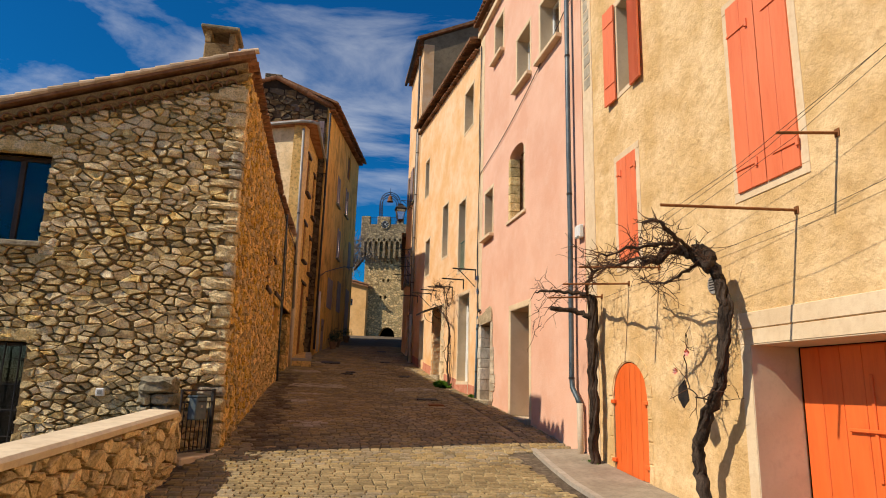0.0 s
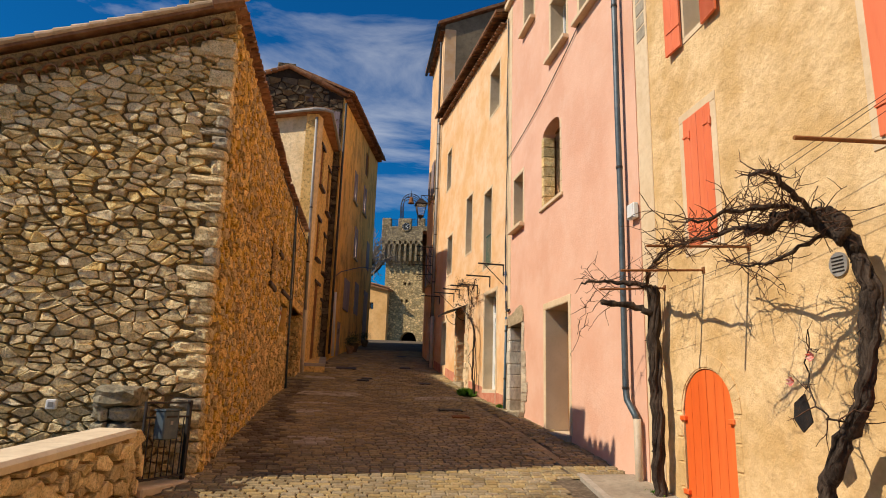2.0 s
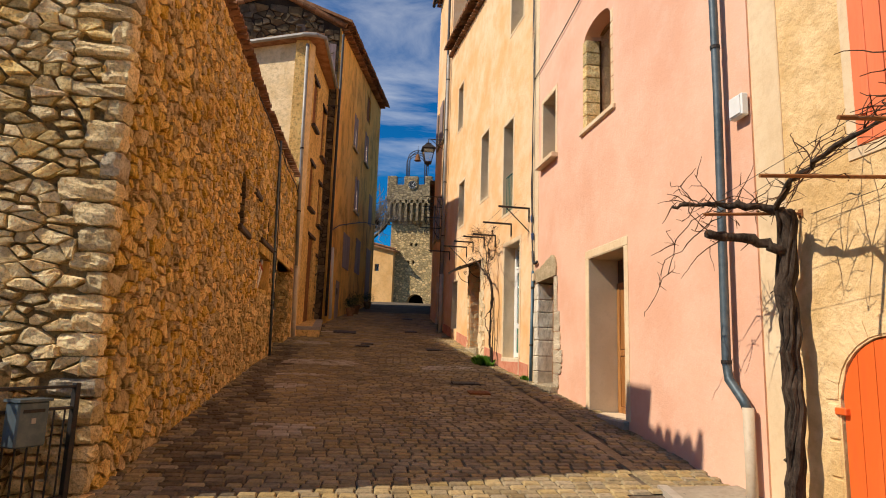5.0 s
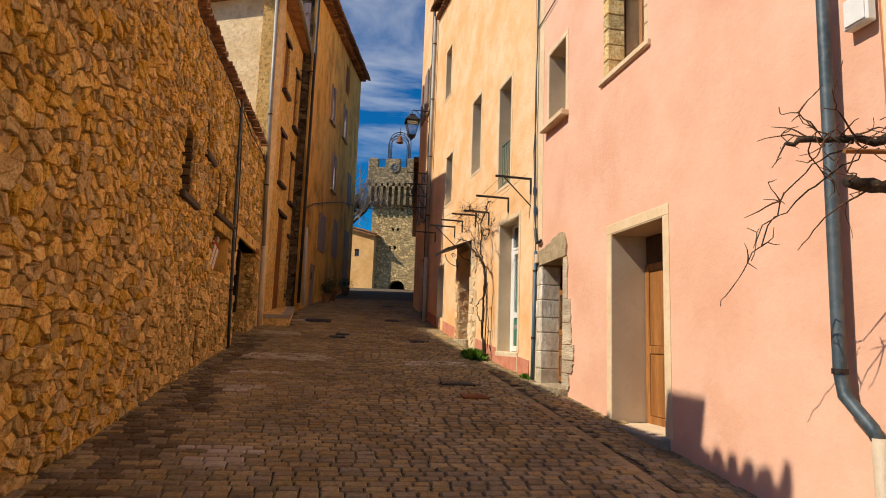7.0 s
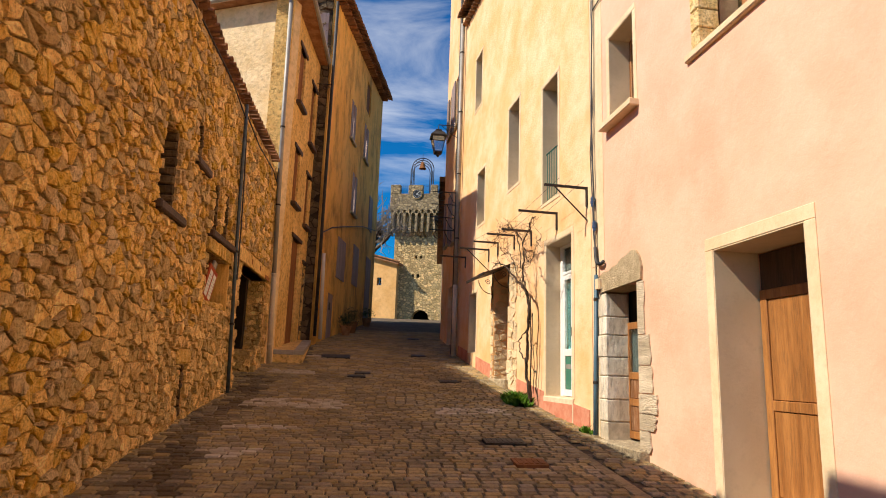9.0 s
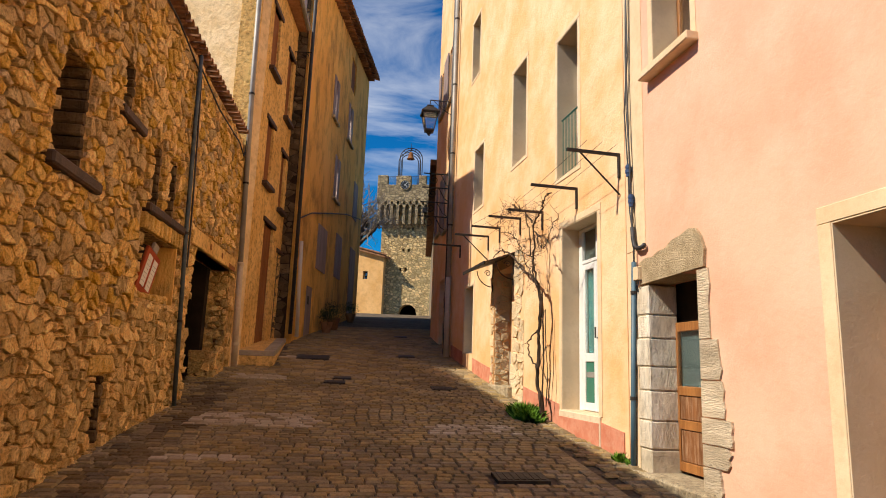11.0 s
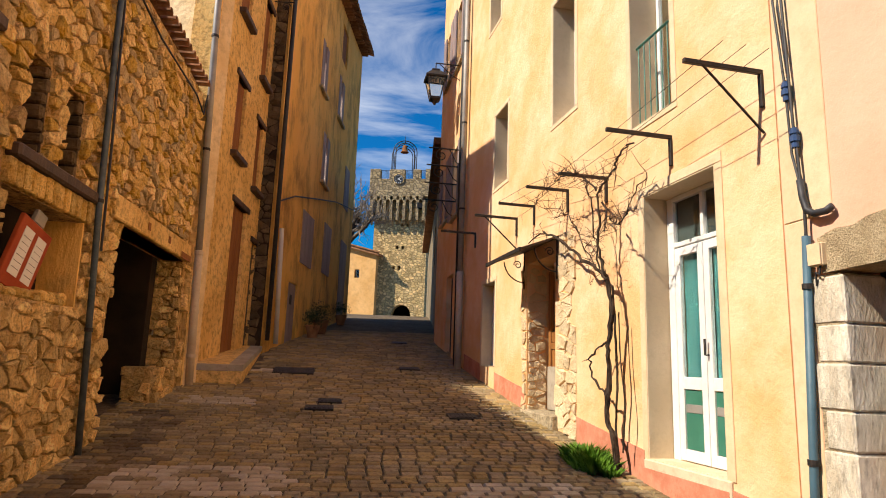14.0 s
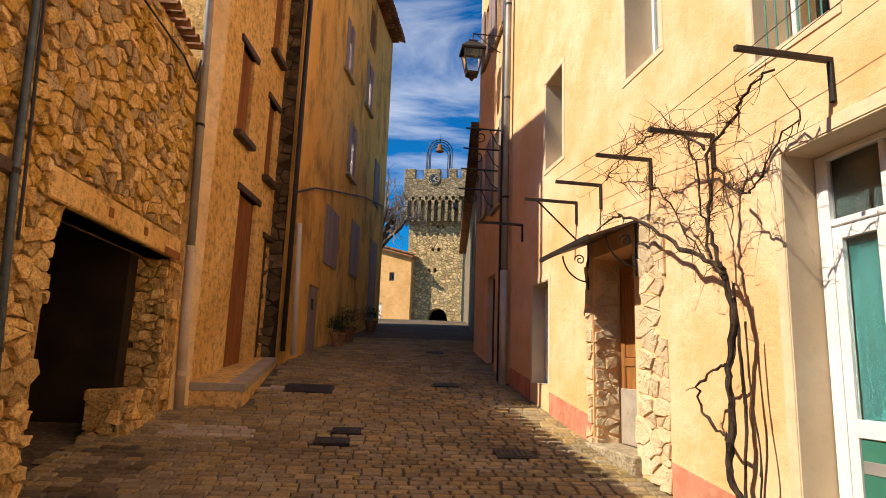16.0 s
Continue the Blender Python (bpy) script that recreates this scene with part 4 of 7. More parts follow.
for z, s in ((4.25, 5.685), (3.3, 5.735), (2.6, 5.772)):
    part("collar", Shape(A2).tube([(s, 0.12, z - 0.03), (s, 0.12, z + 0.03)], 0.075, 12), PIPE_BEIGE, p)
cable_a = thing("wall_cable", A2 @ Vector((1.7, 0.05, 4)), "black cable along the eave and wall", "cable")
part("cable", Shape(A2).tube([(-6, 0.09, 6.92), (0.5, 0.08, 6.85), (1.7, 0.1, 6.6), (1.66, 0.14, 5.5), (1.72, 0.14, 4.5), (1.8, 0.12, 3.6)], 0.013, 6), CABLE, cable_a)
part("cable", Shape(A2).tube([(1.6, 0.09, 6.75), (3.0, 0.09, 6.6), (4.8, 0.1, 6.62), (5.3, 0.1, 6.5), (5.45, 0.1, 6.9)], 0.013, 6), CABLE, cable_a)

# notice board in the niche
board = thing("notice_board", A2 @ Vector((0.7, -0.2, 3.02)), "rust-red board with two white paper notices", "notice board")
bm_ = A2 @ Matrix.Translation((0.74, -0.16, 3.05)) @ Matrix.Rotation(radians(-9), 4, "X") @ Matrix.Rotation(radians(12), 4, "Y")
part("panel", Shape(bm_).box(-0.28, 0.28, -0.02, 0.02, 0.02, 0.62, 0.006), surface("red_board", (0.30, 0.05, 0.02), (0.38, 0.08, 0.03), 4.0), board)
for x in (-0.2, 0.04):
    sheet = part("paper", Shape(bm_).box(x, x + 0.17, 0.022, 0.026, 0.12, 0.54, 0.001), PAPER, board, "white paper notice")
    for k in range(6):
        part("text_line", Shape(bm_).box(x + 0.02, x + 0.15, 0.0265, 0.028, 0.18 + k * 0.055, 0.184 + k * 0.055, 0.0004), IRON, sheet)
part("clip_box", Shape(bm_).box(-0.1, 0.08, -0.03, 0.02, 0.62, 0.74, 0.01), PIPE_GREY, board)

# ---- parapet, pier, gate, letter box ----
PW = wall_frame((-2.62, -3.0), (-1.84, 9.28), -1)
PW_LEN = 12.3
parapet = thing("parapet_wall", (-2.2, 4, -0.2), "low rubble parapet wall with a smooth cream coping", "wall")


def par_z(s):
    return 0.62 + 0.5 * s / PW_LEN


pw = part("core", pierced_wall(PW @ JOINT_DEPTH, 0, PW_LEN, flat(-1.0), lambda s: par_z(s) - 0.08, [], 0.29), MORTAR, parapet)
sh = Shape(PW)
n = 14
prof = [(0.03, -0.085), (0.035, -0.03), (0.0, 0.0), (-0.36, 0.0), (-0.4, -0.03), (-0.4, -0.085)]
rings = [[(PW_LEN * i / n + (0.03 if i == n else 0), y, par_z(PW_LEN * i / n) + z) for y, z in prof] for i in range(n + 1)]
sh.add([p for r in rings for p in r], [(i * 6 + j, i * 6 + (j + 1) % 6, (i + 1) * 6 + (j + 1) % 6, (i + 1) * 6 + j) for i in range(n) for j in range(6)] + [tuple(range(6)), tuple(n * 6 + j for j in range(6))])
part("coping", sh, COPING, parapet, "smooth cream mortar coping")
lay_stones(rubble(PW, 4.0, PW_LEN, lambda s: ground(s - 3) - 0.2, lambda s: par_z(s) - 0.09, [], 0.2, 0.105, rng, 0.04, 0.014, face=(0.72, 0.92)), pw, STONE, lambda s, z: s > 8)
pier = thing("gate_pier", (-2.3, 10.35, 0.3), "rough grey stone gate pier", "pier")
z = 0.1
while z < 1.2:
    h = min(rng.uniform(0.14, 0.26), 1.32 - z)
    cut = -2.33 + rng.uniform(-0.09, 0.09)
    part("block", rough_block(-2.58 + rng.uniform(-0.04, 0.04), cut, 10.05, 10.66, z + 0.004, z + h - 0.004, rng, 0.018), STONE_DARK, pier)
    part("block", rough_block(cut + 0.006, -2.06 + rng.uniform(-0.04, 0.04), 10.03, 10.66, z + 0.004, z + h - 0.004, rng, 0.018), STONE_DARK, pier)
    z += h
part("capstone", rough_block(-2.56, -2.1, 10.0, 10.68, 1.3, 1.54, rng, 0.03), STONE_DARK, pier, "weathered lichened capstone")
stub = part("stub_wall", Shape().box(-2.2, -1.93, 9.3, 10.02, -0.2, 1.06, 0.02), MORTAR, parapet)
for st in rubble(wall_frame((-1.93, 9.3), (-1.93, 10.02), -1), 0.0, 0.72, flat(0.1), flat(1.08), [], 0.22, 0.17, rng, 0.05, 0.014):
    part("stone", st[2], STONE, stub)
gate = thing("iron_gate", (-1.75, 10.3, 0.42), "small black iron bar gate beside the stone pier", "gate")
GM = wall_frame((-1.93, 9.95), (-1.58, 10.68), -1)
part("step", Shape(GM).box(-0.05, 0.82, -0.3, 0.14, 0.2, 0.44, 0.02), COPING, gate, "pale stone step")
part("post", Shape(GM).box(0.76, 0.81, -0.03, 0.02, 0.44, 1.4, 0.004), IRON, gate)
part("post", Shape(GM).box(0.0, 0.03, -0.02, 0.01, 0.44, 1.38, 0.004), IRON, gate)
for z in (0.5, 1.2, 1.37):
    part("rail", Shape(GM).box(0.0, 0.8, -0.02, 0.01, z - 0.012, z + 0.012, 0.003), IRON, gate)
for k in range(1, 8):
    part("bar", Shape(GM).tube([(k * 0.1, -0.005, 0.5), (k * 0.1, -0.005, 1.2)], 0.008), IRON, gate)
letter = thing("letter_box", GM @ Vector((0.3, 0.08, 0.95)), "blue-grey metal letter box hung on the gate", "letter box")
part("body", Shape(GM).box(0.16, 0.42, 0.012, 0.15, 0.95, 1.28, 0.012), ZINC, letter)
sh = Shape(GM)
sh.prism([(0.15, 1.28), (0.43, 1.28), (0.43, 1.30), (0.15, 1.30)], 0.0, 0.165)
part("lid", sh, ZINC, letter)
part("slot", Shape(GM).box(0.2, 0.38, 0.148, 0.154, 1.2, 1.225, 0.002), IRON, letter)
part("lock", Shape(GM).box(0.27, 0.31, 0.148, 0.156, 1.12, 1.16, 0.003), PIPE_GREY, letter)
mbox = thing("wall_box", (-3.3, 10.66, 1.25), "small white junction box on the stone wall", "junction box")
part("body", Shape().box(-3.31, -3.19, 10.66, 10.74, 1.24, 1.36, 0.01), WHITE, mbox)
part("cover", Shape().box(-3.28, -3.22, 10.652, 10.662, 1.27, 1.33, 0.003), PIPE_GREY, mbox)


# ---- ochre house: doors, shutters ----
def hinge(shutter, m, s0, s1, n, z, material):
    part("strap_hinge", Shape(m).box(s0, s1, n, n + 0.012, z - 0.015, z + 0.015, 0.003), material, shutter)
    s = s0 if abs(s0) < abs(s1) else s1
    part("pin", Shape(m).tube([(s, n + 0.01, z - 0.05), (s, n + 0.01, z + 0.05)], 0.018, 8), material, shutter)


def plank_leaf(house, m, s0, s1, z0, z1, n0, n1, count, material, name="shutter", label="", top=None, gap=0.006):
    """A leaf of upright boards with gaps."""
    leaf = part(name, Shape(m).box(s0 + 0.004, s1 - 0.004, n0, n0 + (n1 - n0) * 0.5, z0 + 0.01, min(z1, top(s0), top(s1)) - 0.01 if top else z1 - 0.01, 0.003), material, house, label)
    for i in range(count):
        a, b = s0 + (s1 - s0) * i / count + gap / 2, s0 + (s1 - s0) * (i + 1) / count - gap / 2
        if top:
            sh = Shape(m)
            poly = [(a, z0), (b, z0)] + [(b + (a - b) * k / 4, top(b + (a - b) * k / 4)) for k in range(5)]
            sh.prism(poly, n0, n1)
        else:
            sh = Shape(m).box(a, b, n0, n1, z0, z1, 0.004)
        part("board", sh, material, leaf)
    return leaf


# garage door deep in its reveal
lining(house_d, D, D_GARAGE, 0.58)
band(house_d, D, D_GARAGE, 0.16, 0.012, False)
part("lintel", Shape(D).box(10.5, 14.45, -0.02, 0.018, 2.24, 2.42, 0.006), TRIM, house_d, "smooth cream lintel band")
gdoor = thing("garage_door", D @ Vector((12.6, -0.6, -0.15)), "bright orange painted wooden garage door", "door")
for i in range(2):
    lf = part("leaf", Shape(D).box(10.92 + i * 1.67, 12.57 + i * 1.67, -0.62, -0.59, -0.18, 2.05, 0.004), ORANGE, gdoor)
    for k in range(6):
        a = 10.93 + i * 1.67 + k * 0.272
        part("board", Shape(D).box(a, a + 0.266, -0.6, -0.575, -0.17, 2.04, 0.004), ORANGE, lf)
    part("strap", Shape(D).box(13.3 - i * 2.0, 13.34 - i * 2.0, -0.576, -0.556, 0.75, 1.75, 0.006), ORANGE, lf)
    part("strap", Shape(D).box(13.05 - i * 2.0, 13.62 - i * 2.0, -0.556, -0.54, 1.2, 1.235, 0.006), ORANGE, lf)
# large closed shutters
lining(house_d, D, D_SHUT, 0.3)
band(house_d, D, D_SHUT, 0.14, 0.01)
for a, b in ((13.26, 13.745), (13.755, 14.24)):
    lf = plank_leaf(house_d, D, a, b, 3.78, 6.14, -0.005, 0.035, 2, SALMON, "shutter", "closed orange plank shutter")
    for z in (4.05, 5.75):
        hinge(lf, D, a if a < 13.5 else b, (a + b) / 2 + (0.12 if a < 13.5 else -0.12), 0.036, z, SALMON)
# Unseen added panel; its near-black colour stands in for the room's shade.
part("back_panel", Shape(D).box(13.3, 14.2, -0.35, -0.3, 3.8, 6.1), ROOM_SHADE, house_d)
# small closed shutters
band(house_d, D, D_LOW, 0.12, 0.01)
for a, b in ((16.65, 16.965), (16.97, 17.29)):
    lf = plank_leaf(house_d, D, a, b, 3.5, 5.25, -0.02, 0.02, 2, SALMON, "shutter", "closed orange plank shutter")
    for z in (3.75, 5.0):
        hinge(lf, D, a if a < 16.8 else b, (a + b) / 2, 0.021, z, SALMON)
# open shutters above
lining(house_d, D, D_UP, 0.28)
band(house_d, D, D_UP, 0.1, 0.01)
casement(house_d, D, D_UP, 0.28, WHITE, 2)
for hinge_s, ang in ((16.66, 176), (17.17, 4)):
    lm = D @ Matrix.Translation((hinge_s, 0.045, 0)) @ Matrix.Rotation(radians(ang), 4, "Z")
    lf = plank_leaf(house_d, lm, 0.0, 0.36, 6.32, 8.1, -0.018, 0.018, 2, SALMON, "shutter", "open orange plank shutter")
    for z in (6.65, 7.8):
        part("strap_hinge", Shape(lm).box(0, 0.3, 0.018, 0.03, z - 0.015, z + 0.015, 0.003), SALMON, lf)
# arched door
def arch_z(s):
    return arch_top({"s0": 16.62, "s1": 17.66, "z1": 1.97, "rise": 0.5}, min(max(s, 16.62), 17.66))


adoor = thing("arched_door", D @ Vector((17.1, -0.05, 0.25)), "orange arched plank door with strap hinges", "door")
for a, b in ((16.62, 17.138), (17.142, 17.66)):
    lf = plank_leaf(adoor, D, a, b, 0.3, 1.4, -0.06, -0.015, 3, ORANGE, "leaf", top=arch_z)
    e = a if a < 17 else b
    for z in (0.5, 1.38):
        part("hinge", Shape(D).box(e - 0.06, e + 0.06, -0.03, 0.03, z - 0.03, z + 0.03, 0.008), ORANGE, lf)
part("threshold", Shape(D).box(16.5, 17.78, -0.4, 0.06, 0.05, 0.295, 0.015), STONE_GREY, house_d)
for k in range(13):
    t0, t1 = math.pi * k / 13 + 0.005, math.pi * (k + 1) / 13 - 0.005
    sh = Shape(D)
    q = [(17.14 + 0.56 * math.cos(t0), 1.47 + 0.53 * math.sin(t0)), (17.14 + 0.7 * math.cos(t0), 1.47 + 0.68 * math.sin(t0)),
         (17.14 + 0.7 * math.cos(t1), 1.47 + 0.68 * math.sin(t1)), (17.14 + 0.56 * math.cos(t1), 1.47 + 0.53 * math.sin(t1))]
    sh.prism(q, -0.05, 0.008 + rng.uniform(0, 0.005))
    part("voussoir", sh, PLASTER_OCHRE, d_wall)
for e in (16.47, 17.7):
    for k in range(4):
        part("jamb_stone", Shape(D).box(e, e + 0.12, -0.05, 0.008 + rng.uniform(0, 0.01), 0.25 + k * 0.3, 0.54 + k * 0.3, 0.012), PLASTER_OCHRE, d_wall)
# grey pilaster and seam at the house corner
part("pilaster", Shape(D).box(18.18, 18.6, -0.02, 0.02, 0.2, 10.4, 0.01), TRIM, house_d, "pale worn corner pilaster")
for k in range(14):
    part("corner_stone", Shape(D).box(18.22 + rng.uniform(0, 0.1), 18.5, 0.0, 0.028, 7.1 + k * 0.235, 7.31 + k * 0.235, 0.02), STONE_PALE, d_wall)

# ---- pink house ----
pd = downpipe("drainpipe", [(0.38, 0.13, 12.8), (0.38, 0.13, 6.0), (0.38, 0.12, 4.6), (0.41, 0.12, 1.75), (0.38, 0.12, 1.58), (0.17, 0.11, 1.38), (0.12, 0.1, 1.28)], 0.047, ZINC, "blue-grey zinc drainpipe down the pink wall", [(0.38, 0.13, 8.1), (0.38, 0.125, 5.2), (0.41, 0.12, 1.75)], E)
part("foot", Shape(E).tube([(0.12, 0.1, 1.32), (0.11, 0.1, 0.2)], 0.055, 12), PIPE_BEIGE, pd, "beige cast foot", smooth=True)
band(house_e, E, E_DOOR, 0.13, 0.012, False)
lining(house_e, E, E_DOOR, 0.5)
part("threshold", Shape(E).box(2.9, 4.4, -0.5, 0.1, 0.5, 0.905, 0.02), CONCRETE, house_e)


def panel_door(name, m, s0, s1, z0, z1, n, material, label, glass=0.0, frame_mat=None):
    """A panelled door leaf; the share glass of its upper part is glazed."""
    d = thing(name, m @ Vector(((s0 + s1) / 2, n, z0)), label, "door")
    w = 0.1
    lf = Shape(m)
    lf.box(s0, s0 + w, n - 0.045, n, z0, z1)
    lf.box(s1 - w, s1, n - 0.045, n, z0, z1)
    zs = [z0, z0 + 0.72 * (1 - glass) + 0.0, z1] if not glass else [z0, z0 + (z1 - z0) * (1 - glass), z1]
    zs = [z0, z0 + (zs[1] - z0) * 0.55, zs[1], z1] if glass else [z0, z0 + 0.9, z1]
    for z in (z0, *zs[1:-1], z1 - w):
        lf.box(s0 + w, s1 - w, n - 0.045, n - 0.001, z, z + w)
    leaf = part("leaf", lf, frame_mat or material, d)
    for i, (a, b) in enumerate(zip(zs, zs[1:])):
        last = i == len(zs) - 2
        a, b = a + w, b - (w if last else 0)
        if glass and last:
            p = part("pane", Shape(m).box(s0 + w, s1 - w, n - 0.026, n - 0.02, a, b, 0.001), GLASS, leaf)
            p.visible_shadow = False
        else:
            part("panel", Shape(m).box(s0 + w + 0.004, s1 - w - 0.004, n - 0.035, n - 0.014, a + 0.004, b - 0.004, 0.012), material, leaf)
    part("handle", Shape(m).tube([(s0 + 0.06, n, z0 + 1.0), (s0 + 0.06, n + 0.05, z0 + 1.0), (s0 + 0.16, n + 0.05, z0 + 1.0)], 0.009, 8), IRON, leaf)
    return d


panel_door("panelled_door", E, 3.0, 4.27, 0.91, 3.0, -0.47, WOOD, "varnished brown wooden door in a deep plaster reveal")
part("transom", Shape(E).box(3.0, 4.28, -0.55, -0.5, 3.0, 3.38), WOOD_DARK, house_e, "dark board above the door")
# stone-framed door
panel_door("worn_door", E, 6.02, 7.03, 1.27, 2.85, -0.3, WOOD_WORN, "worn brown half-glazed door in a stone frame", 0.5, WOOD)
# Added near-black panel paints the shade over the door.
part("shade_panel", Shape(E).box(6.0, 7.05, -0.42, -0.37, 2.86, 3.3), ROOM_SHADE, house_e)
part("curtain", Shape(E).box(6.1, 6.95, -0.37, -0.36, 2.0, 2.8, 0.001), SLATE_AND_SHADE, house_e, "grey-green curtain behind the door glass")
sh = Shape(E)
sh.prism([(5.86, 3.31), (7.1, 3.28), (7.14, 3.42), (7.13, 3.53), (6.98, 3.57), (6.83, 3.56), (6.7, 3.6), (6.55, 3.61), (6.42, 3.67), (6.25, 3.69), (6.1, 3.73), (5.98, 3.71), (5.9, 3.62), (5.84, 3.48)], -0.3, 0.035)
part("stone_lintel", sh, LINTEL_STONE, house_e, "rough gravelly tan lintel")
for z0, z1, width in ((1.2, 1.46, 0.24), (1.46, 1.66, 0.38), (1.66, 1.9, 0.44), (1.9, 2.24, 0.33), (2.24, 2.62, 0.29), (2.62, 3.3, 0.17)):
    edge = [(5.99 - width + rng.uniform(-0.025, 0.025) - (0.015 if 0 < k < 4 else -0.015), z0 + 0.006 + (z1 - z0 - 0.012) * k / 4) for k in range(5)]
    slab = Shape(E).prism([(5.998, z0 + 0.006)] + edge + [(5.998, z1 - 0.006)], -0.2, 0.014 + rng.uniform(0, 0.012))
    part("jamb_stone", slab, SLAB, e_wall)
# whitened ashlar jamb beside the joint of the two houses
part("jamb_core", Shape(E).box(6.98, 7.225, -0.315, 0.014, 1.2, 3.27, 0.004), STONE_GREY, house_e, "grey mortar of the door jamb")
for z, h, wd in ((1.2, 0.28, 0.2), (1.48, 0.3, 0.23), (1.78, 0.32, 0.24), (2.1, 0.26, 0.2), (2.36, 0.31, 0.25), (2.67, 0.26, 0.22), (2.93, 0.33, 0.26)):
    part("jamb_stone", Shape(E).box(6.955, 6.99 + wd, -0.33, 0.022 + rng.uniform(0, 0.01), z + 0.002, z + h - 0.003, 0.014), JAMB_WHITE if z > 1.4 else STONE_PALE, e_wall)
part("threshold", Shape(E).box(5.8, 7.4, -0.35, 0.14, 0.9, 1.24, 0.02), STONE_GREY, house_e, "worn stone threshold")
# windows of the pink house
for o, dep, mat in ((E_SMALL, 0.32, WOOD), (E_TOP1, 0.3, WHITE), (E_TOP2, 0.3, WHITE), (E_TOP3, 0.3, WHITE)):
    lining(house_e, E, o, dep)
    band(house_e, E, o, 0.09, 0.01, False)
    casement(house_e, E, o, dep, mat, 2)
    part("sill", Shape(E).box(o["s0"] - 0.12, o["s1"] + 0.12, -0.05, 0.14, o["z0"] - 0.1, o["z0"] + 0.0, 0.012), TRIM, house_e, "cream projecting sill")
casement(house_e, E, dict(E_ARCH, z1=E_ARCH["z1"] - 0.02), 0.26, WOOD, 2)
for k in range(7):
    part("jamb_stone", Shape(E).box(4.36, 4.52, -0.25, 0.012, 5.72 + k * 0.235, 5.945 + k * 0.235, 0.012), STONE, e_wall)
    part("jamb_stone", Shape(E).box(3.26, 3.355, -0.25, 0.01, 5.72 + k * 0.235, 5.945 + k * 0.235, 0.012), TRIM, e_wall)
part("sill", Shape(E).box(3.2, 4.62, -0.05, 0.05, 5.62, 5.715, 0.015), TRIM, house_e, "cream sill")
# strip of pale plaster at the joint with the yellow house
part("corner_strip", Shape(E).box(7.01, 7.47, -0.02, 0.012, 3.7, 12.5, 0.006), TRIM, house_e, "pale plaster strip")
part("corner_strip", Shape(E).box(7.24, 7.47, -0.02, 0.01, 1.0, 3.696, 0.006), TRIM, house_e, "pale plaster strip")
cab = thing("cable_bundle", E @ Vector((7.2, 0.06, 3.7)), "black power cables with blue connectors down the house joint", "cable")
BLUE_PLASTIC = surface("blue_plastic", (0.015, 0.05, 0.14), (0.025, 0.07, 0.19), 5, rough=0.5, bump=0)
for k, (top_s, at_s, r) in enumerate(((7.385, 7.31, 0.010), (7.295, 7.255, 0.011), (7.335, 7.265, 0.006))):
    pts = [(7.3 + 0.035 * (k - 1) + 0.02 * math.sin(z * 1.3 + k), 0.05 + 0.012 * math.sin(z * 2 + k), z) for z in np.linspace(12.2, 6.2, 18)]
    pts += [(top_s, 0.055, 5.5), (at_s, 0.055, 4.7 - 0.35 * (k == 1)), (at_s - 0.02, 0.055, 4.2), (7.225, 0.055, 3.92), (7.205, 0.055, 3.76)]
    part("cable", Shape(E).tube(pts, r, 6), CABLE, cab)
part("sleeve", Shape(E).tube([(7.23, 0.055, 3.98), (7.215, 0.055, 3.84), (7.185, 0.055, 3.745), (7.12, 0.055, 3.705), (7.02, 0.05, 3.7), (6.97, 0.04, 3.725)], 0.026, 10), CABLE, cab, "black elbow sleeve", smooth=True)
part("cable", Shape(E).tube([(7.205, 0.055, 3.8), (7.215, 0.05, 3.52)], 0.012, 6), CABLE, cab)
for s, z in ((7.305, 4.7), (7.25, 4.31)):
    for z0, z1, r in ((z - 0.075, z + 0.075, 0.026), (z - 0.03, z + 0.01, 0.036), (z + 0.03, z + 0.055, 0.034)):
        part("connector", Shape(E).tube([(s, 0.055, z0), (s, 0.055, z1)], r, 10), BLUE_PLASTIC, cab, "blue cable connector")
jb = thing("junction_box", E @ Vector((7.15, 0.02, 3.4)), "small cream junction box beside the service pipe", "junction box")
part("body", Shape(E).box(7.06, 7.185, 0.02, 0.075, 3.33, 3.49, 0.008), TRIM, jb)
part("lid", Shape(E).box(7.064, 7.181, 0.075, 0.085, 3.334, 3.486, 0.004), TRIM, jb)
part("cable", Shape(E).tube([(7.1, 0.05, 3.34), (7.11, 0.06, 3.27), (7.15, 0.05, 3.29), (7.17, 0.03, 3.2)], 0.008, 6), CABLE, jb)
diag = thing("wall_cable", E @ Vector((4, 0.03, 8.4)), "thin dark cable slung across the pink wall", "cable")
part("cable", Shape(E).tube([(s, 0.03, 7.9 + 1.55 * (7.3 - s) / 6.9 - 0.25 * math.sin(math.pi * (7.3 - s) / 6.9)) for s in np.linspace(7.3, 0.4, 20)], 0.010, 6), CABLE, diag)
tp = downpipe("service_pipe", [(7.215, 0.05, 3.56), (7.30, 0.05, 1.85), (7.33, 0.05, 1.1)], 0.03, surface("blue_grey_pipe", (0.045, 0.10, 0.14), (0.065, 0.135, 0.18), 3, rough=0.5), "blue-grey service pipe at the house joint", [(7.233, 0.05, 3.2), (7.293, 0.05, 2.0)], E)
mt = thing("meter_box", E @ Vector((0.1, 0.05, 4.2)), "small white meter box above the vine", "meter box")
part("body", Shape(E).box(0.0, 0.22, 0.02, 0.1, 4.28, 4.52, 0.01), WHITE, mt)
part("lid", Shape(E).box(0.02, 0.2, 0.1, 0.112, 4.3, 4.5, 0.006), WHITE, mt)

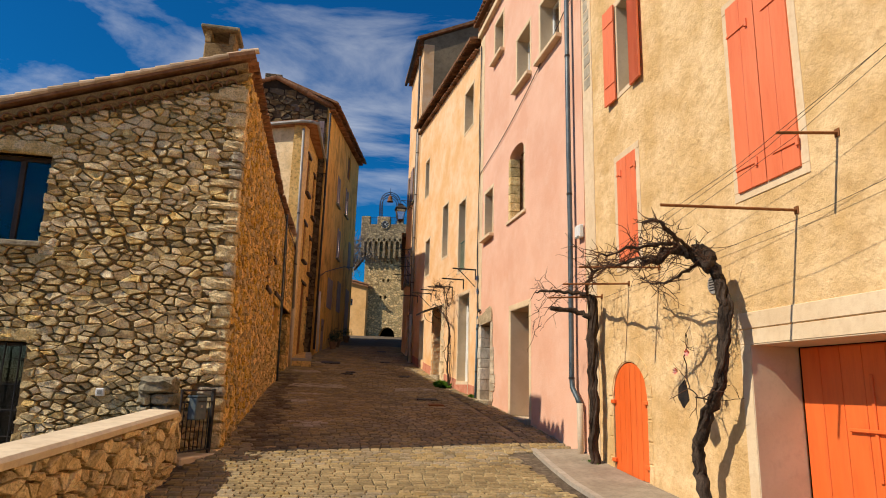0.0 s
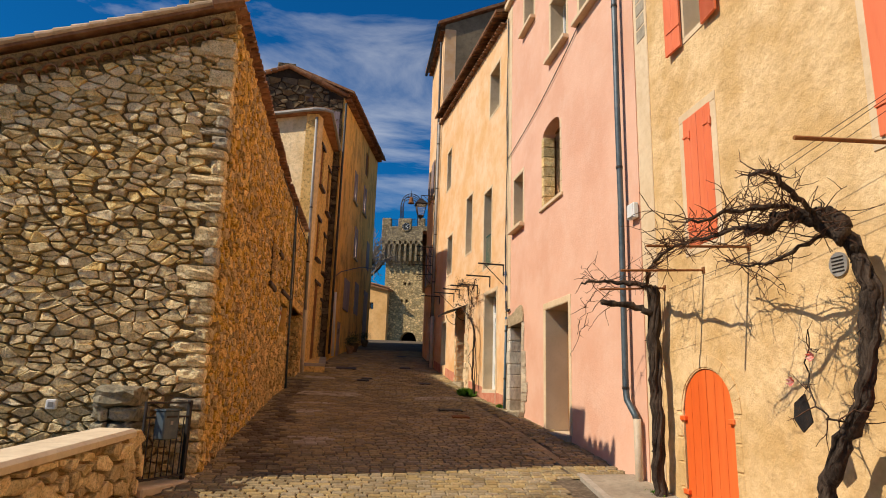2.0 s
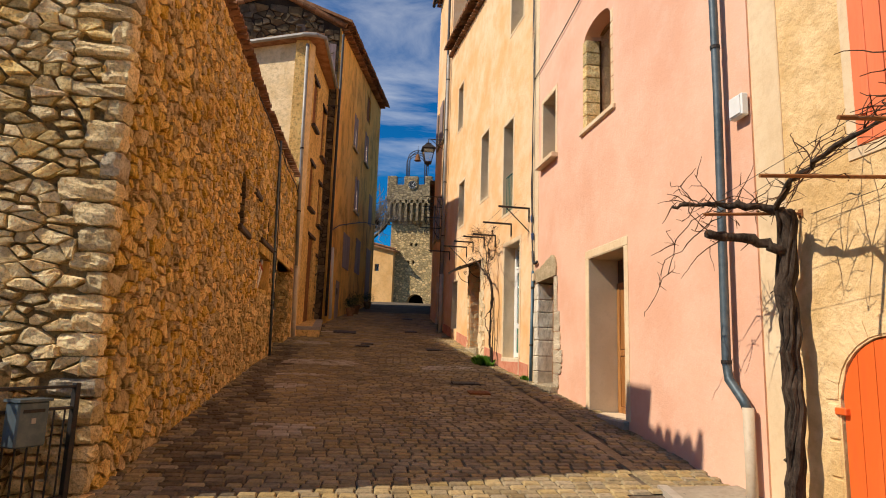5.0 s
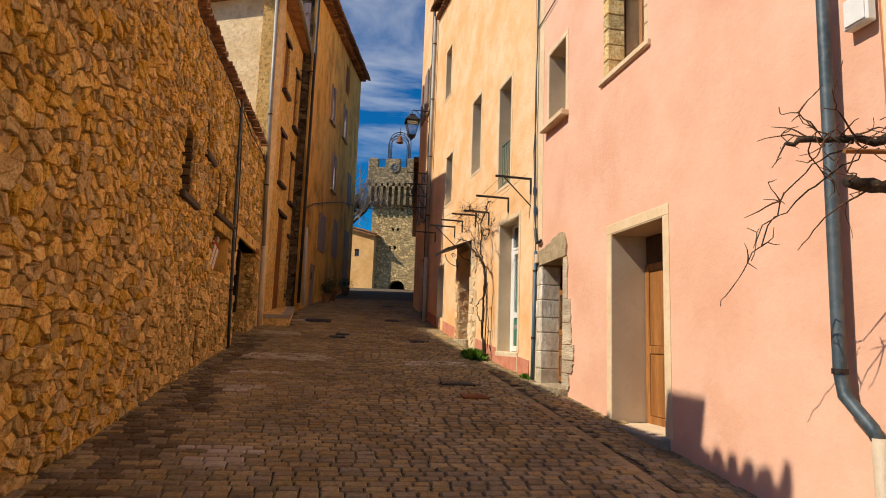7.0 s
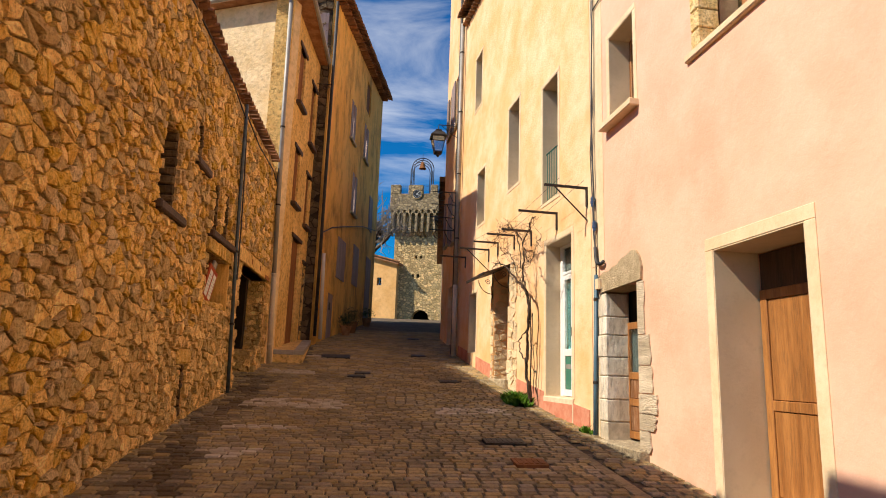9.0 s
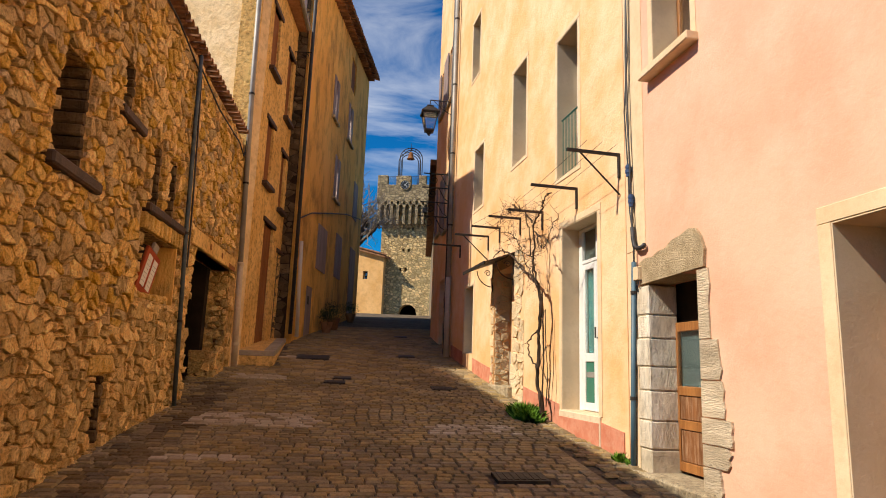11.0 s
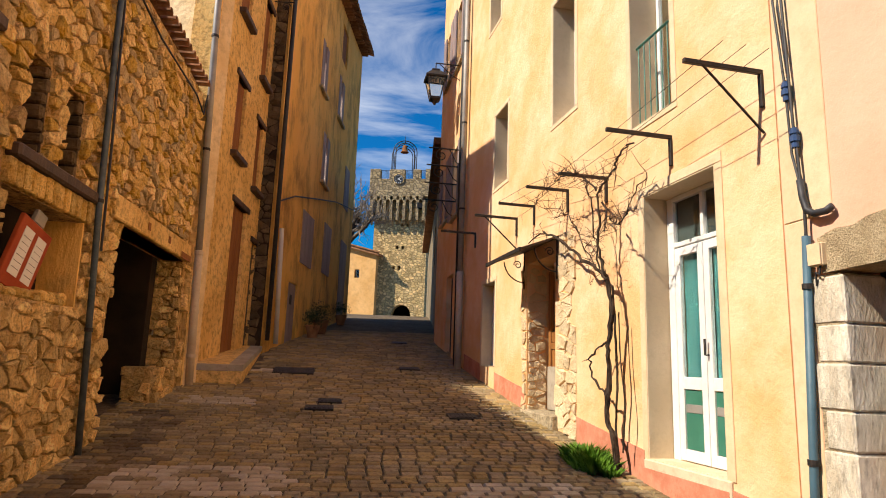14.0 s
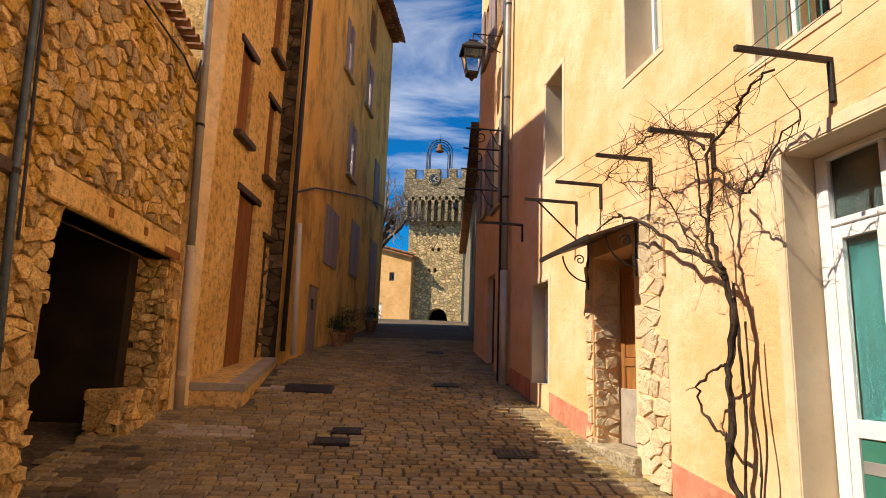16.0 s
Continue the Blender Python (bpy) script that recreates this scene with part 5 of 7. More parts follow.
# ---- yellow house ----
for o in (F_BALC, F_W2, F_W3, F_W4, F_TOP):
    lining(house_f, F, o, 0.34)
    band(house_f, F, o, 0.08, 0.01)
    casement(house_f, F, o, 0.34, WHITE, 1)
lining(house_f, F, F_FRENCH, 0.45)
band(house_f, F, F_FRENCH, 0.1, 0.012, False)
part("threshold", Shape(F).box(0.70, 2.01, -0.5, 0.03, 1.35, 1.725, 0.01), COPING, house_f, "pale concrete threshold")
FD = F @ Matrix.Translation((-0.02, 0.14, 0))
fd = thing("french_door", F @ Vector((1.37, -0.42, 1.73)), "white double french door with green panels and a dark transom", "door")
frm = Shape(FD)
for a, b in ((0.80, 0.9), (1.84, 1.95)):
    frm.box(a, b, -0.46, -0.40, 1.73, 4.4)
for z in (3.86, 4.355):
    frm.box(0.9, 1.84, -0.46, -0.40, z, z + 0.05)
frm.box(1.345, 1.395, -0.46, -0.405, 3.91, 4.355)
part("frame", frm, WHITE, fd)
for a, b in ((0.905, 1.34), (1.4, 1.835)):
    # Added sheet, no real blind: darkens the transom like an unlit room.
    part("room_shade_sheet", Shape(FD).box(a - 0.02, b + 0.02, -0.475, -0.468, 3.9, 4.37, 0.001), SLATE_AND_SHADE, fd, "added dark sheet that paints room shade behind the transom")
    p = part("transom_pane", Shape(FD).box(a, b, -0.44, -0.434, 3.915, 4.35, 0.001), GLASS, fd)
    p.visible_shadow = False
for a, b in ((0.905, 1.365), (1.375, 1.835)):
    sh = Shape(FD)
    sh.box(a, a + 0.085, -0.45, -0.402, 1.74, 3.85)
    sh.box(b - 0.085, b, -0.45, -0.402, 1.74, 3.85)
    for z, h in ((1.74, 0.11), (2.42, 0.12), (3.76, 0.09)):
        sh.box(a + 0.085, b - 0.085, -0.45, -0.403, z, z + h)
    lf = part("leaf", sh, WHITE, fd)
    p = part("pane", Shape(FD).box(a + 0.085, b - 0.085, -0.428, -0.423, 2.54, 3.76, 0.001), GLASS, lf)
    p.visible_shadow = False
    part("curtain", Shape(FD).box(a + 0.08, b - 0.08, -0.47, -0.462, 2.5, 3.8, 0.001), TEAL, lf, "teal lace curtain")
    part("lower_panel", Shape(FD).box(a + 0.087, b - 0.087, -0.44, -0.418, 1.852, 2.418, 0.01), TEAL_PAINT, lf, "green lower panel")
    part("kick_plate", Shape(FD).box(a + 0.1, b - 0.1, -0.418, -0.412, 2.2, 2.28, 0.003), PIPE_GREY, lf)
part("handle", Shape(FD).tube([(1.33, -0.4, 2.75), (1.33, -0.36, 2.75), (1.33, -0.36, 2.9)], 0.012, 8), IRON, fd)
# balcony rail in the window
rail = thing("window_rail", F @ Vector((1.76, -0.1, 5.27)), "thin green iron window guard rail", "railing")
part("top_rail", Shape(F).tube([(1.37, -0.08, 6.25), (2.15, -0.08, 6.25)], 0.016, 8), TEAL_PAINT, rail)
for k in range(7):
    s = 1.42 + k * 0.115
    part("baluster", Shape(F).tube([(s, -0.08, 5.262), (s, -0.08, 6.25)], 0.008, 6), TEAL_PAINT, rail)
# red plinth, broken at the doors
for a, b in ((0.1, 0.72), (2.02, 3.6), (5.46, 6.98), (7.9, 9.05)):
    n = max(1, round((b - a) / 0.6))
    for i in range(n):
        s0, s1 = a + (b - a) * i / n, a + (b - a) * (i + 1) / n
        z0, z1 = ground(18.1 + s0), ground(18.1 + s1)
        part("plinth", Shape(F).prism([(s0, z0 - 0.3), (s1, z1 - 0.3), (s1, z1 + 0.3), (s0, z0 + 0.3)], -0.02, 0.016), BASE_PINK, house_f, "red-painted plinth band")
part("plinth", Shape(F).box(0.72, 2.02, 0.0, 0.036, 1.2, 1.64, 0.003), BASE_PINK, house_f)
# stone doorway with canopy
panel_door("old_door", F, 4.34, 5.36, 1.98, 4.1, -0.34, WOOD, "old brown plank door in a rough stone doorway")
part("weather_board", Shape(F).box(4.4, 5.3, -0.33, -0.3, 1.98, 2.62, 0.006), CONCRETE, house_f, "grey board across the foot of the doorway")
f_stones = rubble(F, 3.62, 4.29, flat(1.8), flat(4.45), [], 0.17, 0.12, rng, 0.024, 0.007, lean=0.15)
f_stones += rubble(F, 5.41, 5.6, flat(1.9), flat(4.2), [], 0.15, 0.12, rng, 0.024, 0.007, lean=0.15)
jm = F @ Matrix(((0, -1, 0, 5.4), (-1, 0, 0, 0), (0, 0, 1, 0), (0, 0, 0, 1)))
f_stones += rubble(jm, 0.02, 0.33, flat(1.95), flat(4.2), [], 0.14, 0.11, rng, 0.024, 0.007, lean=0.15)
for st in f_stones:
    part("stone", st[2], STONE_CREAM, f_wall)
part("threshold", Shape(F).box(4.2, 5.5, -0.4, 0.1, 1.6, 1.97, 0.02), STONE_GREY, house_f)
aw = thing("door_canopy", F @ Vector((4.85, 0.3, 4.2)), "small dark sheet canopy on scrolled iron brackets", "canopy")
sh = Shape(F)
sh.add([(4.15, 0.0, 4.44), (5.55, 0.0, 4.44), (5.6, 0.62, 4.2), (4.1, 0.62, 4.2), (4.15, 0.0, 4.41), (5.55, 0.0, 4.41), (5.6, 0.62, 4.17), (4.1, 0.62, 4.17)],
       [(0, 1, 2, 3), (7, 6, 5, 4), (0, 4, 5, 1), (1, 5, 6, 2), (2, 6, 7, 3), (3, 7, 4, 0)])
part("sheet", sh, WOOD_DARK, aw)
part("edge", Shape(F).box(4.08, 5.62, 0.6, 0.63, 4.15, 4.21, 0.005), IRON, aw)


def scroll(cx, cz, r0, turns, phase=0.0, n=22):
    out = []
    for i in range(n + 1):
        t = i / n
        a = phase + turns * 2 * math.pi * t
        out.append((cx + r0 * (1 - 0.8 * t) * math.cos(a), cz + r0 * (1 - 0.8 * t) * math.sin(a)))
    return out


for s in (4.2, 5.5):
    part("bracket", Shape(F).tube([(s, 0.02, 3.82), (s, 0.02, 4.42)], 0.012, 6), IRON, aw)
    part("bracket", Shape(F).tube([(s, 0.02, 3.92)] + [(s, 0.02 + 0.34 * math.sin(t), 3.92 + 0.34 * (1 - math.cos(t))) for t in np.linspace(0.1, 1.5, 8)], 0.010, 6), IRON, aw)
    part("scroll", Shape(F).tube([(s, y, z) for y, z in scroll(0.13, 4.2, 0.07, 1.4)], 0.008, 6), IRON, aw)
panel_door("small_door", F, 7.07, 7.8, 2.62, 4.12, -0.2, WHITE, "small pale half-glazed door in a cream surround", 0.6)
band(house_f, F, F_SMALL, 0.08, 0.01, False)
lining(house_f, F, F_SMALL, 0.22)


def arm(s, z, length, drop=0.3, strut=False, m=F, slant=0.0):
    """An iron pergola arm: a bar out of the wall with its turned-down wall plate."""
    ob = thing("wall_bracket", m @ Vector((s, 0, z - drop)), "black iron bracket arm for the vine wires", "bracket", "vine brackets")
    part("bar", Shape(m).box(s - 0.018, s + 0.018, 0.0, length, z - 0.02, z + 0.02, 0.004), IRON, ob)
    part("wall_plate", Shape(m).box(s - 0.02, s + 0.02, 0.0, 0.03, z - drop, z - 0.02, 0.004), IRON, ob)
    if strut:
        part("strut", Shape(m).tube([(s, 0.01, z - 0.52), (s, length * 0.78, z)], 0.012, 6), IRON, ob)
    return ob


for s, z, ln, st in ((0.12, 5.0, 0.72, True), (1.4, 4.9, 0.72, False), (2.75, 4.86, 0.62, False), (3.85, 5.0, 0.62, False), (5.1, 5.08, 0.6, False), (5.9, 5.06, 0.75, True), (8.4, 5.3, 0.75, False)):
    arm(s, z, ln, 0.3, st)
wires = thing("vine_wires", F @ Vector((3, 0.3, 4.9)), "thin stretched wires between the iron arms", "wire")
for off in (0.2, 0.4, 0.6):
    part("wire", Shape(F).tube([(-0.2, off, 5.02), (1.4, off, 4.92), (2.75, off, 4.88), (3.85, off, 5.02), (5.1, off, 5.1)], 0.003, 4), IRON, wires)


# ---- vines ----
def wander(rng, p, d, length, step, bend, pull, floor_n=0.03):
    pts, p, d = [Vector(p)], Vector(p), Vector(d).normalized()
    for i in range(max(2, int(length / step))):
        d = (d + Vector((rng.gauss(0, bend), rng.gauss(0, bend), rng.gauss(0, bend))) + Vector(pull)).normalized()
        p = p + d * step
        if p.y < floor_n:
            p.y = floor_n
            d.y = abs(d.y) * 0.3
        pts.append(p.copy())
    return pts


def tapered(pts, r0, r1):
    return [r0 + (r1 - r0) * i / (len(pts) - 1) for i in range(len(pts))]


def gnarl(rng, pts, radii):
    return [r * rng.uniform(0.75, 1.25) for r in radii]


def smooth_line(pts, k=5):
    out = []
    n = len(pts)
    for i in range(n - 1):
        p0, p1, p2, p3 = (Vector(pts[max(0, min(n - 1, i + j))]) for j in (-1, 0, 1, 2))
        for t in (j / k for j in range(k)):
            out.append(0.5 * (2 * p1 + (p2 - p0) * t + (2 * p0 - 5 * p1 + 4 * p2 - p3) * t * t + (3 * p1 - p0 - 3 * p2 + p3) * t ** 3))
    out.append(Vector(pts[-1]))
    return out


def vine(name, at, label, m, trunks, heads, rng, twig=0.0065):
    """A bare vine: gnarled trunks (path, radius), heads (path, radius) that carry twigs."""
    ob = thing(name, at, label, "vine")
    for path, r0, r1 in trunks:
        pts = smooth_line(path)
        pts = [p + Vector((rng.gauss(0, 0.24 * r0), rng.gauss(0, 0.18 * r0), 0)) for p in pts]
        part("trunk", Shape(m).tube(pts, gnarl(rng, pts, tapered(pts, r0, r1)), 9), BARK, ob, smooth=True)
        for k in range(7):
            w, turn = rng.uniform(0.18, 0.36), rng.uniform(0.12, 0.34)
            reach = rng.uniform(0.72, 1.02)
            twist = [p + Vector((r0 * reach * math.cos(i * turn + k * 0.9), r0 * reach * math.sin(i * turn + k * 0.9), 0)) + Vector((rng.gauss(0, 0.07 * r0), rng.gauss(0, 0.07 * r0), 0)) for i, p in enumerate(pts)]
            part("bark_strand", Shape(m).tube(twist, gnarl(rng, twist, tapered(twist, r0 * w, r1 * w)), 6), BARK, ob)
        for p in rng.sample(pts, len(pts) // 3):
            flake = [p + Vector((r0 * rng.uniform(-1, 1), r0 * rng.uniform(0.2, 1.1), 0.1 * t + rng.uniform(-0.04, 0))) for t in (0, 0.5, 1)]
            part("bark_flake", Shape(m).tube(flake, [0.004, 0.008, 0.003], 4), BARK, ob)
    for path, r0, r1, count, length, pull in heads:
        pts = smooth_line(path)
        pts = [p + Vector((rng.gauss(0, 0.015), rng.gauss(0, 0.015), rng.gauss(0, 0.012))) for p in pts]
        br = part("branch", Shape(m).tube(pts, gnarl(rng, pts, tapered(pts, r0, r1)), 7), BARK, ob, smooth=True)
        tw = Shape(m)
        for k in range(count):
            p = pts[rng.randrange(1, len(pts))]
            d = (rng.gauss(0, 1), rng.gauss(0.1, 0.7), rng.gauss(0.25, 0.8))
            ln = length * rng.uniform(0.35, 1.2)
            t = wander(rng, p, d, ln, 0.05, 0.17, pull)
            tw.tube(t, tapered(t, twig, twig * 0.35), 4)
            for j in range(rng.randrange(1, 4)):
                q = t[rng.randrange(len(t))]
                t2 = wander(rng, q, (rng.gauss(0, 1), rng.gauss(0, 0.7), rng.gauss(0.1, 0.8)), ln * 0.45, 0.04, 0.2, pull)
                tw.tube(t2, tapered(t2, twig * 0.65, twig * 0.3), 4)
        tagged(part("twig_spray", tw, TWIG, br), kind="stuff")
    return ob


vr = random.Random(11)
# great vine beside the garage: its head reaches out over the street along the bars; local s = y + 8, n = 4.62 - x
great_vine = vine("grape_vine", (4.22, 6.7, 0.1), "old gnarled leafless grape vine with a thick twisted trunk", D,
     [([(14.68, 0.31, -0.05), (14.78, 0.31, 0.4), (14.89, 0.31, 0.78), (14.78, 0.31, 1.12), (14.5, 0.31, 1.48), (14.34, 0.31, 1.8), (14.26, 0.31, 2.17), (14.23, 0.31, 2.5), (14.3, 0.31, 2.78), (14.39, 0.33, 3.02), (14.48, 0.43, 3.2)], 0.062, 0.066)],
     [([(14.3, 0.4, 2.89), (14.42, 0.5, 3.05), (14.5, 0.64, 3.13), (14.52, 0.8, 3.09), (14.55, 0.94, 2.99), (14.55, 1.1, 2.96)], 0.075, 0.03, 46, 0.34, (0.0, 0.03, 0.01)),
      ([(14.4, 0.5, 3.09), (14.5, 0.75, 3.19), (14.5, 1, 3.17), (14.52, 1.3, 3.09), (14.55, 1.65, 3.01)], 0.03, 0.012, 42, 0.45, (0.0, 0.05, 0.02)),
      ([(14.45, 0.6, 3.13), (14.75, 0.9, 3.09), (15.1, 1.15, 3.04), (15.5, 1.3, 3.01)], 0.022, 0.01, 40, 0.5, (0.02, 0.04, 0.0)),
      ([(14.45, 0.55, 3.11), (14.3, 0.85, 3.25), (14.25, 1.05, 3.39), (14.3, 1.2, 3.37)], 0.028, 0.014, 22, 0.3, (0.0, 0.02, 0.05)),
      ([(14.4, 0.45, 2.99), (14.8, 0.5, 2.89), (15.4, 0.4, 2.89), (16.0, 0.35, 3.05)], 0.02, 0.008, 26, 0.5, (0.01, 0.0, -0.03)),
      ([(14.48, 0.34, 1.48), (14.6, 0.5, 1.5), (14.75, 0.5, 1.75), (14.7, 0.5, 2.2)], 0.010, 0.005, 10, 0.35, (0, 0, 0.05))], vr)
BLOSSOM = surface("faded_red_blossom", (0.62, 0.10, 0.06), (0.75, 0.42, 0.36), 30.0, None, 9, 0.8, 0, 30)
for s, z in ((14.66, 1.98), (14.92, 1.78)):
    flower = Shape(D)
    for k in range(7):
        a = k * 0.9
        flower.add([(s, 0.5, z), (s + 0.04 * math.cos(a), 0.53, z + 0.04 * math.sin(a)), (s + 0.045 * math.cos(a + 0.5), 0.55, z + 0.045 * math.sin(a + 0.5)), (s + 0.03 * math.cos(a + 0.9), 0.52, z + 0.03 * math.sin(a + 0.9))], [(0, 1, 2, 3)])
    part("blossom", flower, BLOSSOM, great_vine, "faded red blossom", fix=False)
# second vine on its post by the drainpipe
vine("grape_vine", (4.42, 9.97, 0.4), "dark leafless vine wound up a post by the drainpipe", D,
     [([(17.96, 0.2, 0.25), (17.98, 0.2, 0.9), (17.97, 0.22, 1.7), (18.0, 0.2, 2.4), (17.9, 0.22, 3.08)], 0.075, 0.07)],
     [([(17.95, 0.24, 2.72), (18.02, 0.5, 2.84), (18.05, 0.88, 2.86)], 0.05, 0.035, 4, 0.5, (0.0, 0.02, -0.02)),
      ([(17.9, 0.25, 3.08), (18.05, 0.5, 3.14), (18.2, 0.8, 3.18), (18.3, 1.1, 3.16)], 0.045, 0.012, 26, 0.4, (0.0, 0.02, -0.02)),
      ([(18.0, 0.3, 3.1), (17.4, 0.5, 3.2), (16.7, 0.7, 3.25), (16.0, 0.8, 3.25)], 0.03, 0.012, 30, 0.5, (-0.02, 0.0, 0.0)),
      ([(18.1, 0.6, 3.1), (18.4, 0.7, 3.02), (18.8, 0.8, 2.78), (19.1, 0.85, 2.45), (19.35, 0.9, 2.22)], 0.006, 0.003, 3, 0.2, (0.02, 0.01, -0.06)),
      ([(18.1, 0.7, 3.1), (18.3, 0.85, 3.08), (18.6, 0.92, 2.85), (18.85, 0.95, 2.5)], 0.006, 0.003, 3, 0.25, (0.02, 0.01, -0.06)),
      ([(18.1, 0.9, 3.12), (18.25, 1.0, 3.3), (18.4, 1.05, 3.42)], 0.006, 0.003, 4, 0.3, (0.0, 0.01, 0.0))], vr)
# vine of the yellow house
vine("grape_vine", F @ Vector((2.22, 0.1, 1.6)), "slender leafless vine trained along the yellow wall", F @ Matrix.Translation((0.09, 0.03, 0)),
     [([(2.2, 0.15, 1.55), (2.21, 0.17, 1.85), (2.36, 0.17, 2.1), (2.3, 0.17, 2.44), (2.32, 0.17, 2.7), (2.28, 0.17, 2.95), (2.22, 0.17, 3.25), (2.3, 0.18, 3.6)], 0.025, 0.019),
      ([(2.2, 0.12, 1.6), (2.24, 0.13, 2.0), (2.17, 0.14, 2.5), (2.2, 0.14, 2.9), (2.24, 0.14, 3.5)], 0.012, 0.01),
      ([(2.12, 0.12, 1.75), (2.06, 0.12, 2.2), (2.12, 0.13, 2.7), (2.14, 0.13, 3.2)], 0.007, 0.006)],
     [([(2.28, 0.19, 3.56), (2.5, 0.2, 3.73), (2.94, 0.2, 3.92), (3.38, 0.22, 4.2), (3.8, 0.25, 4.38), (4.11, 0.25, 4.44), (4.54, 0.25, 4.38)], 0.024, 0.008, 20, 0.3, (0.0, 0, 0.02)),
      ([(2.3, 0.2, 3.6), (2.36, 0.24, 3.9), (2.33, 0.25, 4.2), (2.28, 0.27, 4.6), (1.96, 0.3, 4.68), (1.77, 0.32, 4.8), (1.4, 0.35, 4.84)], 0.018, 0.008, 44, 0.32, (0.0, 0, 0.0)),
      ([(2.36, 0.22, 3.7), (2.44, 0.25, 4.1), (2.42, 0.3, 4.5), (2.5, 0.33, 4.75)], 0.010, 0.007, 18, 0.3, (0.0, 0, 0.02)),
      ([(2.2, 0.28, 4.4), (2.0, 0.3, 4.2), (1.81, 0.3, 4.09), (1.65, 0.3, 4.14), (1.5, 0.3, 4.3), (1.23, 0.3, 4.47)], 0.010, 0.005, 22, 0.3, (0.0, 0, 0.02)),
      ([(2.28, 0.3, 4.58), (2.6, 0.35, 4.86), (3.0, 0.38, 4.95), (3.45, 0.4, 4.92), (4.0, 0.4, 4.8)], 0.012, 0.005, 60, 0.36, (0.0, 0, 0.0)),
      ([(2.6, 0.22, 3.8), (2.9, 0.28, 4.3), (3.3, 0.33, 4.6), (3.7, 0.36, 4.7)], 0.008, 0.004, 34, 0.36, (0.0, 0, 0.0)),
      ([(2.34, 0.18, 2.34), (2.55, 0.2, 2.46), (2.7, 0.2, 2.62), (2.55, 0.2, 2.8), (2.32, 0.18, 2.9)], 0.012, 0.010, 2, 0.15, (0, 0, 0))], vr, 0.004)

# pergola arms and wires on the ochre house
for s, z, ln in ((12.8, 3.95, 0.65), (13.4, 3.36, 1.5), (16.1, 3.26, 1.2), (17.02, 3.17, 1.08), (18.0, 3.1, 0.95)):
    ob = thing("pergola_bar", D @ Vector((s, 0, z)), "rusty iron bar carrying the vine", "bar", "pergola bars")
    part("bar", Shape(D).tube([(s, -0.02, z), (s, ln, z - 0.07)], 0.015, 6), RUST, ob)
    part("flange", Shape(D).box(s - 0.03, s + 0.03, 0.0, 0.012, z - 0.04, z + 0.04, 0.003), RUST, ob)
ww = thing("vine_wires", D @ Vector((14, 0.3, 3.4)), "thin wires strung above the vine", "wire")
for n0, z0, z1 in ((0.3, 4.6, 3.25), (0.6, 4.4, 3.2), (0.9, 4.1, 3.15), (0.06, 3.5, 3.05)):
    part("wire", Shape(D).tube([(10.5, n0, z0), (13.0, n0, z0 + (z1 - z0) * 0.45 - 0.04), (17.8, n0, z1)], 0.0025, 4), IRON, ww)
tag = thing("hanging_plate", (4.2, 6.93, 1.4), "small black plate hanging from a vine shoot", "plate")
sh = Shape(D)
sh.prism([(14.83, 1.45), (14.95, 1.36), (15.05, 1.47), (15.03, 1.6), (14.9, 1.68), (14.86, 1.58)], 0.42, 0.435)
part("plate", sh, IRON, tag)
part("string", Shape(D).tube([(14.9, 0.43, 1.68), (14.74, 0.5, 1.78)], 0.003, 4), IRON, tag)
vent = thing("air_vent", D @ Vector((14.85, 0.0, 2.82)), "small pierced grey air vent in the plaster", "vent")
sh = Shape(D)
sh.tube([(14.85, 0.0, 2.82), (14.85, 0.02, 2.82)], 0.11, 16)
part("plate", sh, PIPE_GREY, vent)
for k in range(5):
    part("slat", Shape(D).box(14.78, 14.92, 0.02, 0.026, 2.75 + k * 0.032, 2.762 + k * 0.032, 0.002), IRON, vent)

# ---- tall house beyond: pipe, lamp, scrolled sign brackets, eave ----
gp = downpipe("drainpipe", [(0.05, 0.12, 13.0), (0.05, 0.12, 4.6)], 0.06, PIPE_GREY, "long grey drainpipe with a beige foot", [(0.05, 0.12, z) for z in (6, 8, 10, 12)], G)
part("foot", Shape(G).tube([(0.05, 0.12, 4.6), (0.03, 0.12, 2.4)], 0.075, 12), PIPE_BEIGE, gp, smooth=True)
gp2 = downpipe("drainpipe", [(0.35, 0.12, 17.0), (0.35, 0.12, 2.6)], 0.05, CABLE, "dark drainpipe on the shaded front", (), G)
for o in G_HOLES:
    casement(house_g, G, o, 0.12, WOOD_DARK, 2)
    part("sill", Shape(G).box(o["s0"] - 0.1, o["s1"] + 0.1, -0.05, 0.08, o["z0"] - 0.08, o["z0"], 0.01), STONE_GREY, house_g)
    if o["z0"] > 5:
        for a, b in ((o["s0"] - 0.42, o["s0"] - 0.02), (o["s1"] + 0.02, o["s1"] + 0.42)):
            plank_leaf(house_g, G, a, b, o["z0"], o["z1"], 0.02, 0.06, 2, GREYWOOD, "shutter", "open grey shutter")
part("roof", Shape().add([(3.52, 27.1, 17.8), (10, 27.1, 20.8), (10, 31.8, 20.8), (3.52, 31.8, 17.8), (3.52, 27.1, 17.65), (10, 27.1, 20.65), (10, 31.8, 20.65), (3.52, 31.8, 17.65)],
                         [(0, 1, 2, 3), (7, 6, 5, 4), (0, 4, 5, 1), (1, 5, 6, 2), (2, 6, 7, 3), (3, 7, 4, 0)]), TILE, house_g)
part("gutter", Shape(G).tube([(-0.1, 0.33, 17.6), (4.5, 0.33, 17.55)], 0.07, 10), IRON, house_g, "dark gutter")
